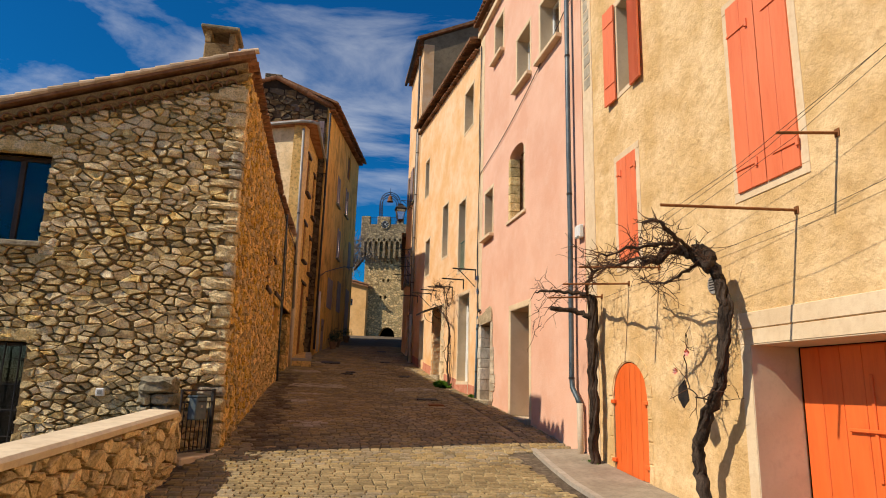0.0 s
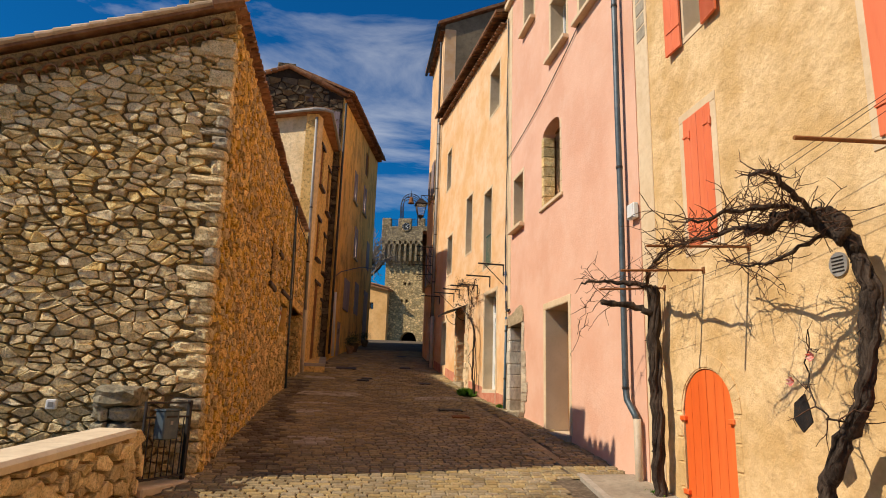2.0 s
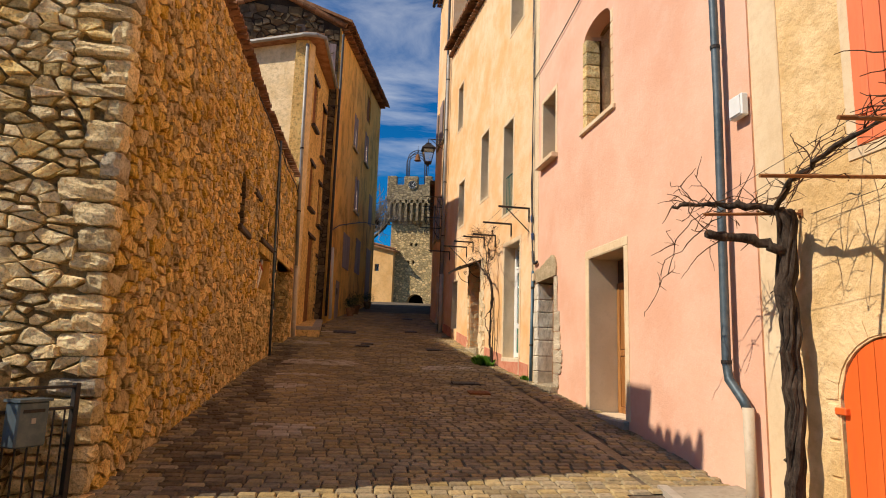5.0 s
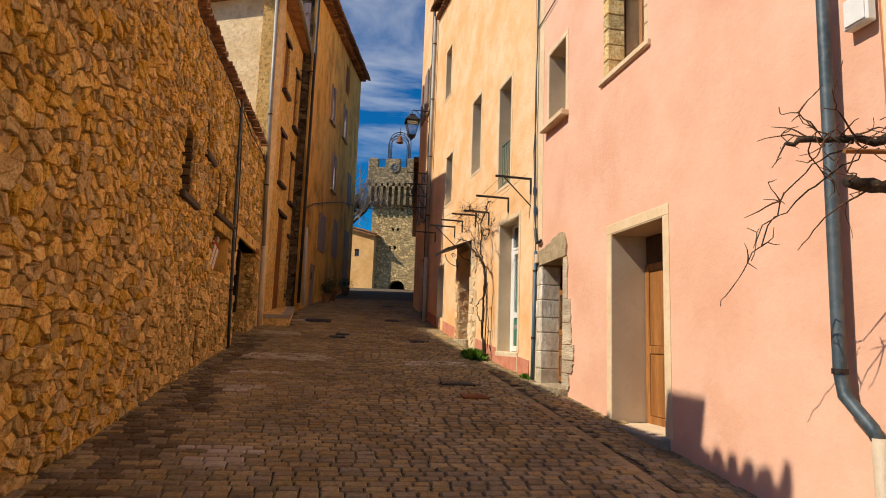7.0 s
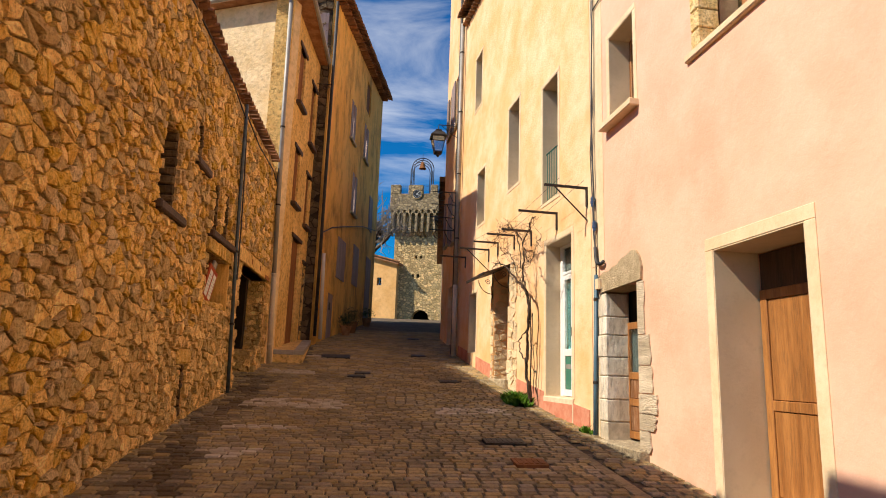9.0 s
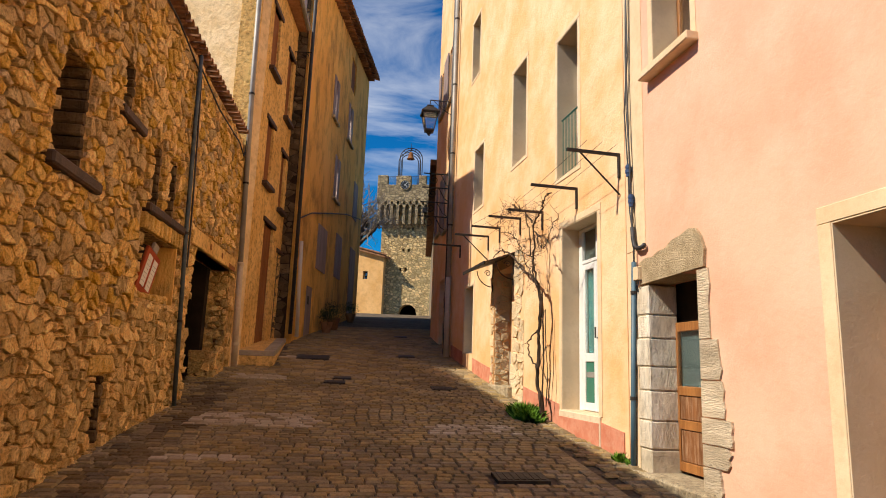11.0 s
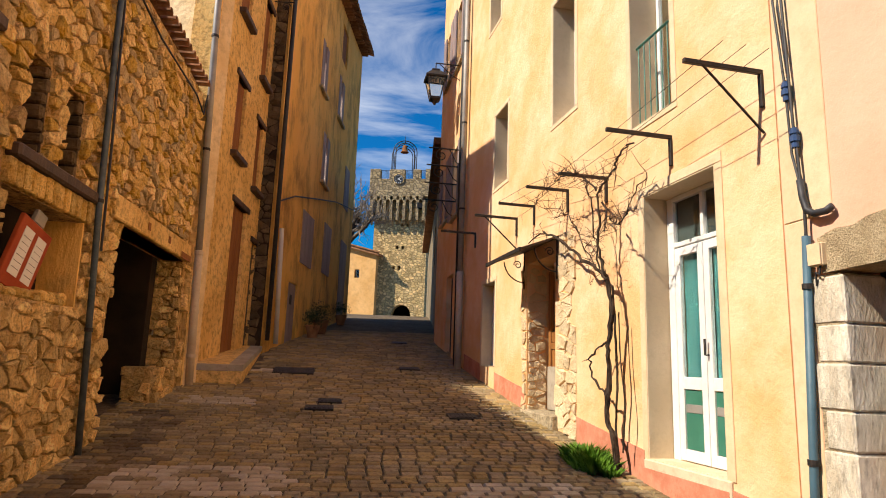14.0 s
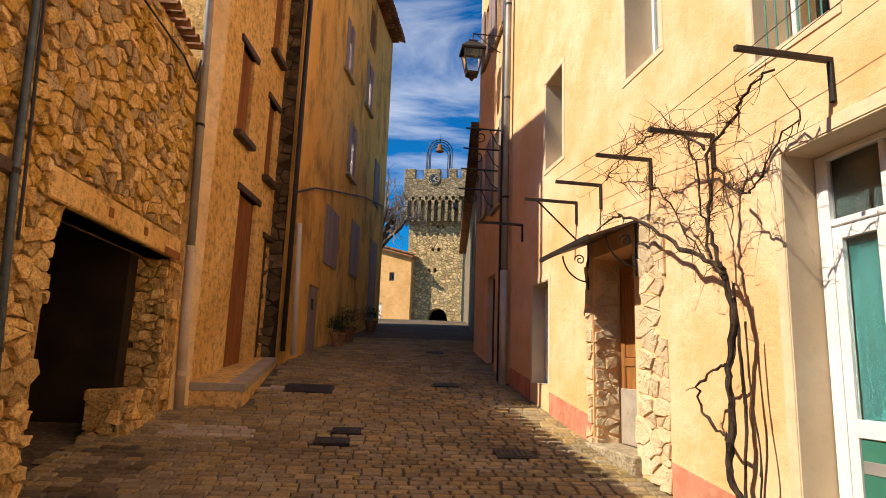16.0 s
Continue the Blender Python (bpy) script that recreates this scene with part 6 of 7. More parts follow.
canal_tiles(house_g, G, 0.0, 4.4, 0.2, 17.4, step=0.24, name="eave_tile")
lamp = thing("street_lamp", (3.25, 28.7, 9.0), "black iron lantern on a wall bracket", "street lamp")
lam_m = Matrix.Translation((3.24, 28.7, 0))
part("arm", Shape(lam_m).tube([(0.7, 0, 10.12), (0.0, 0, 10.12)], 0.016, 8), IRON, lamp)
part("scroll", Shape(lam_m).tube([(0.62 - x, 0, z) for x, z in [(a - 0.0, b) for a, b in scroll(0.2, 9.98, 0.12, 1.3)]], 0.01, 6), IRON, lamp)
part("brace", Shape(lam_m).tube([(0.66, 0, 9.7), (0.4, 0, 9.85), (0.1, 0, 10.1)], 0.011, 6), IRON, lamp)
part("hanger", Shape(lam_m).tube([(0, 0, 10.12), (0, 0, 9.93)], 0.014, 8), IRON, lamp)


def square_ring(shape, levels):
    pts = []
    for r, z in levels:
        pts += [(r, r, z), (-r, r, z), (-r, -r, z), (r, -r, z)]
    k = len(levels)
    shape.add(pts, [(i * 4 + j, i * 4 + (j + 1) % 4, (i + 1) * 4 + (j + 1) % 4, (i + 1) * 4 + j) for i in range(k - 1) for j in range(4)] + [(0, 1, 2, 3), tuple((k - 1) * 4 + j for j in range(4))])
    return shape


part("hood", square_ring(Shape(lam_m), [(0.26, 9.66), (0.27, 9.70), (0.13, 9.86), (0.1, 9.88), (0.1, 9.93), (0.04, 9.96)]), IRON, lamp)
for sx, sy in ((1, 1), (1, -1), (-1, 1), (-1, -1)):
    part("corner_bar", Shape(lam_m).tube([(0.22 * sx, 0.22 * sy, 9.66), (0.12 * sx, 0.12 * sy, 9.16)], 0.014, 6), IRON, lamp)
part("base", square_ring(Shape(lam_m), [(0.13, 9.18), (0.13, 9.13), (0.06, 9.08), (0.02, 9.0)]), IRON, lamp)
gl = part("glass", square_ring(Shape(lam_m), [(0.205, 9.655), (0.112, 9.185)]), GLASS, lamp, "clear lantern glass")
for k, z in enumerate((7.62, 7.3, 6.95, 6.6)):
    ob = thing("scroll_bracket", (3.9, 28.0 + k * 0.3, z - 0.3), "black scrolled wrought-iron wall bracket", "bracket", "scrolled brackets")
    bm2 = Matrix.Translation((0, 28.0 + k * 0.3, 0))
    part("bar", Shape(bm2).tube([(3.9, 0, z), (3.05, 0, z)], 0.018, 6), IRON, ob)
    part("brace", Shape(bm2).tube([(3.88, 0, z - 0.42), (3.7, 0, z - 0.3), (3.55, 0, z - 0.02)], 0.012, 6), IRON, ob)
    part("scroll", Shape(bm2).tube([(3.35 + x, 0, zz) for x, zz in scroll(0, z - 0.17, 0.15, 1.5, 1.5)], 0.012, 6), IRON, ob)
house_h = thing("far_right_house", (6, 40, 3), "shaded house where the street bends", "house")
H = wall_frame((4.05, 31.7), (6.3, 50), 1)
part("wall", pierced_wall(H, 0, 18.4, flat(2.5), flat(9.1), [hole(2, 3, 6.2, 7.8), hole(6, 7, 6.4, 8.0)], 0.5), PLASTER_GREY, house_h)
part("roof", Shape(H).box(0.0, 18.6, -6, 0.35, 9.1, 9.3), TILE, house_h)

# ---- buff house ----
for k, o in enumerate(B_HOLES):
    if k == 0:
        casement(house_b, B, o, 0.15, WOOD_DARK, 1)
        continue
    door = k >= 5
    plank_leaf(house_b, B, o["s0"] + 0.005, o["s1"] - 0.005, o["z0"] + 0.01, o["z1"] - 0.01, -0.1, -0.06, 4, RUST if k != 6 else WOOD_DARK, "door" if door else "shutter", "brown plank door" if door else "closed brown plank shutter")
    part("timber_lintel", Shape(B).box(o["s0"] - 0.15, o["s1"] + 0.15, -0.1, 0.045, o["z1"], o["z1"] + 0.12, 0.015), WOOD_DARK, house_b, "dark timber lintel")
    if not door:
        part("sill", Shape(B).box(o["s0"] - 0.1, o["s1"] + 0.1, -0.08, 0.13, o["z0"] - 0.12, o["z0"] - 0.01, 0.015), WOOD_DARK, house_b, "dark projecting sill")
plan_b = [(-6.4, 26.85), (-1.32, 24.42), (-0.75, 24.42), (-0.5, 28.46), (-6.4, 28.46)]
part("roof", Shape().add([(x, y, 11.72) for x, y in plan_b] + [(x, y, 11.9) for x, y in plan_b], [(4, 3, 2, 1, 0), (5, 6, 7, 8, 9)] + [(i, (i + 1) % 5, 5 + (i + 1) % 5, 5 + i) for i in range(5)]), TILE, house_b)
part("gutter", Shape().tube([(-6.4, 26.75, 11.76), (-1.4, 24.36, 11.76), (-1.0, 24.3, 11.76), (-0.72, 24.45, 11.76), (-0.44, 28.3, 11.76)], 0.065, 8), PIPE_GREY, house_b, "grey zinc gutter")
ib = thing("iron_wall_hook", B @ Vector((3.3, 0.1, 11.0)), "scrolled iron arm on the buff house", "bracket")
part("bar", Shape(B).tube([(3.5, 0.02, 10.9), (3.5, 0.5, 10.9)], 0.014, 6), IRON, ib)
part("scroll", Shape(B).tube([(3.5, 0.3 + x, z) for x, z in scroll(0, 10.78, 0.11, 1.4)], 0.01, 6), IRON, ib)
# raised landing along the house
land = thing("stone_landing", (-0.7, 26.6, 2.2), "raised stone landing with a pale edge kerb", "landing")
LM = [(-1.2, 25.02, 2.48), (-0.3, 25.02, 2.48), (-0.42, 29.4, 3.02), (-0.75, 28.5, 2.98)]
sh = Shape()
sh.add([(-1.22, 25.0, 2.0), (-0.34, 25.0, 2.0), (-0.45, 29.6, 2.6), (-0.8, 28.6, 2.4), (-1.22, 25.0, 2.47), (-0.34, 25.0, 2.47), (-0.45, 29.6, 3.0), (-0.8, 28.6, 2.9)],
       [(0, 1, 5, 4), (1, 2, 6, 5), (2, 3, 7, 6), (3, 0, 4, 7), (4, 5, 6, 7), (3, 2, 1, 0)])
part("body", sh, PLASTER_BUFF, land)
for k in range(5):
    y0, y1 = 24.985 + k * 0.92, 24.985 + (k + 1) * 0.92 - 0.01
    z0, z1 = 2.478 + (y0 - 25) * 0.1155, 2.475 + (y1 - 25) * 0.1155
    x0, x1 = -0.34 - 0.024 * (y0 - 25), -0.34 - 0.024 * (y1 - 25)
    s2 = Shape()
    s2.add([(x0 - 0.22, y0, z0), (x0 + 0.02, y0, z0), (x1 + 0.02, y1, z1), (x1 - 0.22, y1, z1), (x0 - 0.22, y0, z0 - 0.1), (x0 + 0.02, y0, z0 - 0.1), (x1 + 0.02, y1, z1 - 0.1), (x1 - 0.22, y1, z1 - 0.1)],
           [(0, 1, 2, 3), (7, 6, 5, 4), (0, 4, 5, 1), (1, 5, 6, 2), (2, 6, 7, 3), (3, 7, 4, 0)])
    part("kerb_stone", s2, CONCRETE, land)
part("kerb_stone", Shape().box(-1.2, -0.56, 24.985, 25.2, 2.37, 2.482, 0.01), CONCRETE, land)

# ---- stained house ----
for k, o in enumerate(C_HOLES):
    if k in (0, 1, 2, 7):
        mid = (o["s0"] + o["s1"]) / 2
        for a, b in ((o["s0"], mid - 0.005), (mid + 0.005, o["s1"])):
            plank_leaf(house_c, C, a, b, o["z0"], o["z1"], -0.03, 0.04, 3, GREYWOOD, "shutter", "closed grey-violet shutter")
    elif k == 3:
        plank_leaf(house_c, C, o["s0"], o["s1"], o["z0"], o["z1"], -0.06, -0.02, 4, GREYWOOD, "door", "pale grey plank door")
        part("notice", Shape(C).box(o["s0"] + 0.3, o["s0"] + 0.5, -0.02, -0.012, 4.0, 4.25, 0.002), IRON, house_c)
    elif k == 8:
        plank_leaf(house_c, C, o["s0"], o["s1"], o["z0"], o["z1"], -0.1, -0.05, 4, RUST, "shutter", "closed brown shutter")
    else:
        casement(house_c, C, o, 0.1, GREYWOOD, 2)
        for a, b in ((o["s0"] - 0.02, o["s0"] + 0.3), (o["s1"] - 0.3, o["s1"] + 0.02)):
            plank_leaf(house_c, C, a, b, o["z0"], o["z1"], -0.04, 0.03, 2, GREYWOOD, "shutter", "half-closed grey shutter")
        part("sill", Shape(C).box(o["s0"] - 0.1, o["s1"] + 0.1, -0.05, 0.1, o["z0"] - 0.1, o["z0"] - 0.005, 0.01), STONE_GREY, house_c)
    band(house_c, C, o, 0.1, 0.008, False, PLASTER_OLD)
canal_tiles(house_c, C, 0.0, 10.8, 0.28, 14.22, step=0.26, r=0.11, rise=lambda s: 0.1 * s, name="eave_tile")
canal_tiles(house_c, C, -0.1, 10.9, 0.48, 14.42, step=0.26, r=0.11, length=0.5, drop=0.1, rise=lambda s: 0.1 * s, name="eave_tile")
sh = Shape(C)
sh.add([(-0.3, 0.46, 14.5), (11.1, 0.46, 15.62), (11.1, -5.2, 17.3), (-0.3, -2.4, 15.75), (-0.3, 0.46, 14.4), (11.1, 0.46, 15.52), (11.1, -5.2, 17.2), (-0.3, -2.4, 15.6)],
       [(0, 1, 2, 3), (7, 6, 5, 4), (0, 4, 5, 1), (1, 5, 6, 2), (2, 6, 7, 3), (3, 7, 4, 0)])
part("roof", sh, TILE, house_c, "weathered brown tile roof")
part("end_wall", Shape().box(-5, 1.2, 38.9, 39.2, 3, 15.2), PLASTER_OLD, house_c)
# broken tile verge on the rubble gable, little attic opening
for k in range(22):
    t = k / 21
    x = -0.3 - t * 5.2
    z = 14.38 + (1.15 * (1 - abs((x + 3.0) / 2.7)) if x > -5.6 else 0)
    part("verge_tile", Shape().tube([(x + 0.1, 28.42, z), (x - 0.14, 28.42, z + (0.1 if x > -3 else -0.08))], 0.1, 8), TILE, house_c)
part("attic_opening", Shape().box(-2.15, -1.75, 28.46, 28.52, 13.95, 14.3, 0.02), WOOD_DARK, house_c, "dark attic opening")
part("attic_window", Shape().box(-1.15, -0.55, 28.44, 28.52, 12.2, 13.6, 0.02), GREYWOOD, house_c, "grey attic shutter")
part("chimney", Shape().box(-3.5, -2.7, 29.0, 29.7, 14.8, 16.0, 0.03), RUBBLE_FAR, house_c, "squat rubble chimney")
wp = downpipe("white_pipe", [(0.3, 0.12, 5.6), (0.55, 0.12, 2.95)], 0.055, surface("offwhite_pipe", (0.52, 0.50, 0.47), (0.60, 0.58, 0.55), 3, rough=0.5), "off-white plastic pipe at the house corner", (), C)
dp = downpipe("drainpipe", [(-0.08, 0.1, 14.0), (-0.08, 0.1, 3.0)], 0.05, CABLE, "dark drainpipe at the house corner", (), C)
cc = thing("wall_cable", C @ Vector((3, 0.06, 7)), "black cable slanting across the stained wall", "cable")
part("cable", Shape(C).tube([(0.1, 0.06, 6.2), (1.5, 0.06, 6.7), (4.0, 0.06, 7.3), (7.0, 0.06, 8.0), (10.5, 0.06, 8.6)], 0.02, 6), CABLE, cc)

# exposed stones of the rubble gable
CG = wall_frame((-5.6, 28.5), (-0.45, 28.5), -1)
c_stones = rubble(CG, 4.55, 5.15, flat(2.9), flat(14.2), [], 0.2, 0.14, rng, 0.05, 0.01)
c_stones += rubble(CG, 1.2, 4.55, flat(11.6), lambda s: 15.4 - abs(s - 2.6) * 0.44, [], 0.3, 0.2, rng, 0.05, 0.012)
lay_stones(c_stones, c_gable, STONE_BROWN, lambda s, z: s > 4.5)


def potted_plant(s, r, h, rng):
    at = C @ Vector((s, 0.35, 0))
    z = road_z(at.x, at.y) - 0.01
    ob = thing("potted_plant", (at.x, at.y, z), "dark shrub in a clay pot against the wall", "potted plant", "pots by the wall")
    m = Matrix.Translation((at.x, at.y, z))
    part("pot", Shape(m).tube([(0, 0, 0), (0, 0, 0.05), (0, 0, h * 0.8), (0, 0, h * 0.82), (0, 0, h)], [r * 0.62, r * 0.66, r * 0.92, r, r], 14), TILE, ob)
    lv = Shape(m)
    for _ in range(420):
        d = Vector((rng.gauss(0, 1), rng.gauss(0, 1), rng.gauss(0.3, 0.8))).normalized() * r * rng.uniform(0.4, 1.7)
        c = Vector((0, 0, h + r * 0.8)) + d
        u = Vector((rng.gauss(0, 1), rng.gauss(0, 1), rng.gauss(0, 1))).normalized() * 0.03
        v = u.orthogonal().normalized() * 0.014
        lv.add([c - u, c + v, c + u, c - v], [(0, 1, 2, 3)])
    tagged(part("foliage", lv, DARK_LEAF, ob, fix=False), kind="stuff")


DARK_LEAF = surface("dark_shrub_leaf", (0.02, 0.035, 0.012), (0.045, 0.07, 0.02), 8.0, None, 9, 0.7, 0, 30)
pr = random.Random(21)
potted_plant(3.3, 0.2, 0.34, pr)
potted_plant(4.3, 0.24, 0.4, pr)
potted_plant(7.6, 0.2, 0.34, pr)

# ---- tower and far end ----
tower = thing("clock_tower", (7.3, 75.8, 6.8), "crenellated stone gate tower with a clock", "tower")
ARCHW = hole(2.05, 3.9, 5.6, 8.2, 0.95)
TM = wall_frame((5.0, 73.3), (10.15, 73.3), -1)
slots = [hole(2.2, 2.45, 13.5, 13.8), hole(2.75, 3.0, 13.5, 13.8), hole(1.95, 2.2, 11.55, 11.85), hole(2.5, 2.75, 11.5, 11.9), hole(2.6, 2.85, 15.7, 15.95), hole(3.1, 3.35, 15.7, 15.95)]
part("shaft", pierced_wall(TM, 0, 5.15, flat(5.5), flat(17.4), slots[:0] + [ARCHW] + slots, 1.0), TOWER, tower, "weathered rubble shaft with an arched gateway")
part("shaft_side", Shape().box(5.0, 6.0, 74.3, 78.3, 5.5, 17.4, 0.02), TOWER, tower)
part("shaft_side", Shape().box(9.15, 10.15, 74.3, 78.3, 5.5, 17.4, 0.02), TOWER, tower)
# The gateway's shade is in the near-black colour of back and floor.
part("passage_back", Shape().box(6.0, 9.15, 78.0, 78.3, 5.5, 17.4), ROOM_SHADE, tower)
part("passage_floor", Shape().box(6.0, 9.15, 74.3, 78.0, 8.6, 9.0), ROOM_SHADE, tower)
for k in range(9):
    # corbels carrying the parapet
    x = 4.62 + k * 0.635
    part("corbel", Shape().prism([(x, 16.2), (x + 0.26, 16.2), (x + 0.26, 18.2), (x, 18.2)], 72.72, 73.4), TOWER_TOP, tower)
    if k < 8:
        sh = Shape()
        arc = [(x + 0.26 + 0.19 * (1 - math.cos(math.pi * j / 8)), 18.0 + 0.25 * math.sin(math.pi * j / 8)) for j in range(9)]
        sh.prism(arc + [(x + 0.635, 18.6), (x + 0.26, 18.6)], 72.72, 73.3)
        part("machicolation_arch", sh, TOWER_TOP, tower)
for k in range(9):
    x = 4.65 + k * 0.635
    sh = Shape()
    sh.add([(x, 73.3, 15.8), (x + 0.2, 73.3, 15.8), (x + 0.2, 72.75, 16.5), (x, 72.75, 16.5), (x, 73.3, 16.5), (x + 0.2, 73.3, 16.5)], [(0, 1, 2, 3), (3, 2, 5, 4), (0, 3, 4), (1, 5, 2)])
    part("corbel_foot", sh, TOWER_TOP, tower)
part("parapet", Shape().box(4.45, 10.55, 72.72, 73.2, 18.55, 20.3, 0.03), TOWER_TOP, tower)
part("parapet", Shape().box(4.45, 4.95, 73.2, 78.8, 16.6, 20.3, 0.03), TOWER_TOP, tower)
part("parapet", Shape().box(10.05, 10.55, 73.2, 78.8, 16.6, 20.3, 0.03), TOWER_TOP, tower)
part("platform", Shape().box(4.95, 10.05, 73.2, 78.8, 17.4, 18.8), TOWER_TOP, tower)
for a, b, t in ((4.45, 5.5, 21.35), (6.35, 7.9, 21.3), (8.7, 9.45, 21.3), (9.9, 10.55, 21.35)):
    part("merlon", Shape().box(a, b, 72.72, 73.2, 20.3, t - 0.05, 0.04), TOWER_TOP, tower)
for a, b in ((5.5, 6.35), (7.9, 8.7), (9.45, 9.9)):
    for k in range(int((b - a) / 0.11)):
        part("rail_bar", Shape().tube([(a + 0.06 + k * 0.11, 72.95, 20.3), (a + 0.06 + k * 0.11, 72.95, 21.2)], 0.015, 5), IRON, tower)
    part("rail", Shape().tube([(a, 72.95, 21.2), (b, 72.95, 21.2)], 0.02, 5), IRON, tower)
tower.rotation_euler.z = radians(-16)
clock = thing("tower_clock", (7.3, 72.65, 19.7), "round dark clock face with pale hands on the tower", "clock")
ck = Matrix.Translation((7.3, 72.7, 20.25))
part("face", Shape(ck).tube([(0, 0.05, 0), (0, -0.04, 0)], 0.5, 28), surface("clock_face", (0.02, 0.02, 0.02), (0.04, 0.04, 0.04), 3, rough=0.4, bump=0), clock)
ringpts = [(0.52 * math.cos(2 * math.pi * i / 28), -0.03, 0.52 * math.sin(2 * math.pi * i / 28)) for i in range(29)]
part("rim", Shape(ck).tube(ringpts, 0.045, 6), TOWER, clock)
for i in range(12):
    a = 2 * math.pi * i / 12
    part("hour_mark", Shape(ck @ Matrix.Rotation(a, 4, "Y")).box(-0.02, 0.02, -0.055, -0.042, 0.33, 0.44, 0.002), PAPER, clock)
for a, ln in ((2.3, 0.3), (0.75, 0.38)):
    part("clock_hand", Shape(ck @ Matrix.Rotation(a, 4, "Y")).box(-0.025, 0.025, -0.07, -0.058, -0.1, ln, 0.002), PAPER, clock)
clock.location += Vector((-0.86, 0.12, 0))
clock.rotation_euler.z = radians(-16)
bel = thing("bell_frame", (7.1, 75, 18.8), "wrought-iron bell arch on top of the tower", "bell frame")
for dy in (0.0, 1.4):
    for x in (5.95, 6.2, 8.05, 8.3):
        part("post", Shape().tube([(x, 74.5 + dy, 18.8), (x, 74.5 + dy, 23.6)], 0.045, 6), IRON, bel)
    for r in (0.93, 1.18):
        part("hoop", Shape().tube([(7.125 + r * math.cos(math.pi * i / 16), 74.5 + dy, 23.6 + r * math.sin(math.pi * i / 16)) for i in range(17)], 0.045, 6), IRON, bel)
for i in range(1, 8):
    a = math.pi * i / 8
    part("tie", Shape().tube([(7.125 + 0.93 * math.cos(a), 74.5, 23.6 + 0.93 * math.sin(a)), (7.125 + 1.18 * math.cos(a), 74.5, 23.6 + 1.18 * math.sin(a))], 0.025, 5), IRON, bel)
part("cross_bar", Shape().tube([(7.125, 74.4, 24.75), (7.125, 76.0, 24.75)], 0.05, 6), IRON, bel)
part("finial", Shape().tube([(7.125, 75.2, 24.7), (7.125, 75.2, 25.6)], [0.05, 0.01], 6), IRON, bel)
prof = [(0.05, 24.6), (0.2, 24.5), (0.26, 24.2), (0.32, 23.95), (0.42, 23.8)]
sh = Shape()
pts = [(7.125 + r * math.cos(2 * math.pi * i / 14), 75.2 + r * math.sin(2 * math.pi * i / 14), z) for r, z in prof for i in range(14)]
sh.add(pts, [(j * 14 + i, j * 14 + (i + 1) % 14, (j + 1) * 14 + (i + 1) % 14, (j + 1) * 14 + i) for j in range(4) for i in range(14)] + [tuple(range(14))])
part("bell", sh, RUST, bel, "small bronze bell", smooth=True)
tl = thing("street_lamp", (8.6, 72.4, 17.3), "dark floodlight box on the tower corbels", "lamp")
part("box", Shape().box(8.25, 8.9, 72.2, 72.7, 17.4, 17.9, 0.03), IRON, tl)
part("arm", Shape().tube([(8.6, 72.4, 17.9), (9.8, 72.5, 18.4)], 0.03, 6), IRON, tl)

small = thing("far_house", (1, 76, 6.6), "low ochre house with a tiled roof beside the tower", "house")
SM = wall_frame((-5.7, 78.4), (4.72, 73.0), -1)
SMH = [hole(9.55, 10.05, 10.6, 11.4), hole(8.0, 8.9, 5.6, 8.6)]
part("wall", pierced_wall(SM, 0, 11.72, flat(5.5), lambda s: 15.9 - 0.27 * s, SMH, 0.5), PLASTER_APRICOT, small)
# Added wall closing the view inside; near-black colour paints the room's shade.
part("inner_wall", Shape(SM).box(6.0, 11.5, -1.2, -1.0, 5.5, 12.4), ROOM_SHADE, small)
part("side_wall", Shape().box(4.22, 4.7, 73.5, 79, 5.5, 12.7), PLASTER_YELLOW, small)
casement(small, SM, SMH[0], 0.15, WOOD_DARK, 1)
plank_leaf(small, SM, 8.02, 8.88, 5.6, 8.6, -0.2, -0.12, 3, WHITE, "door", "white door")
sh = Shape(SM)
sh.add([(-0.3, 0.35, 16.25), (12.0, 0.35, 12.9), (12.0, -6.5, 12.9), (-0.3, -6.5, 16.25), (-0.3, 0.35, 16.0), (12.0, 0.35, 12.66), (12.0, -6.5, 12.66), (-0.3, -6.5, 16.0)],
       [(0, 1, 2, 3), (7, 6, 5, 4), (0, 4, 5, 1), (1, 5, 6, 2), (2, 6, 7, 3), (3, 7, 4, 0)])
part("roof", sh, TILE, small, "brown tiled roof")
for k in range(30):
    s = 4.0 + k * 0.27
    part("verge_tile", Shape(SM).tube([(s, 0.36, 15.9 - 0.272 * s + 0.32), (s + 0.3, 0.36, 15.9 - 0.272 * s + 0.25)], 0.1, 6), TILE, small)


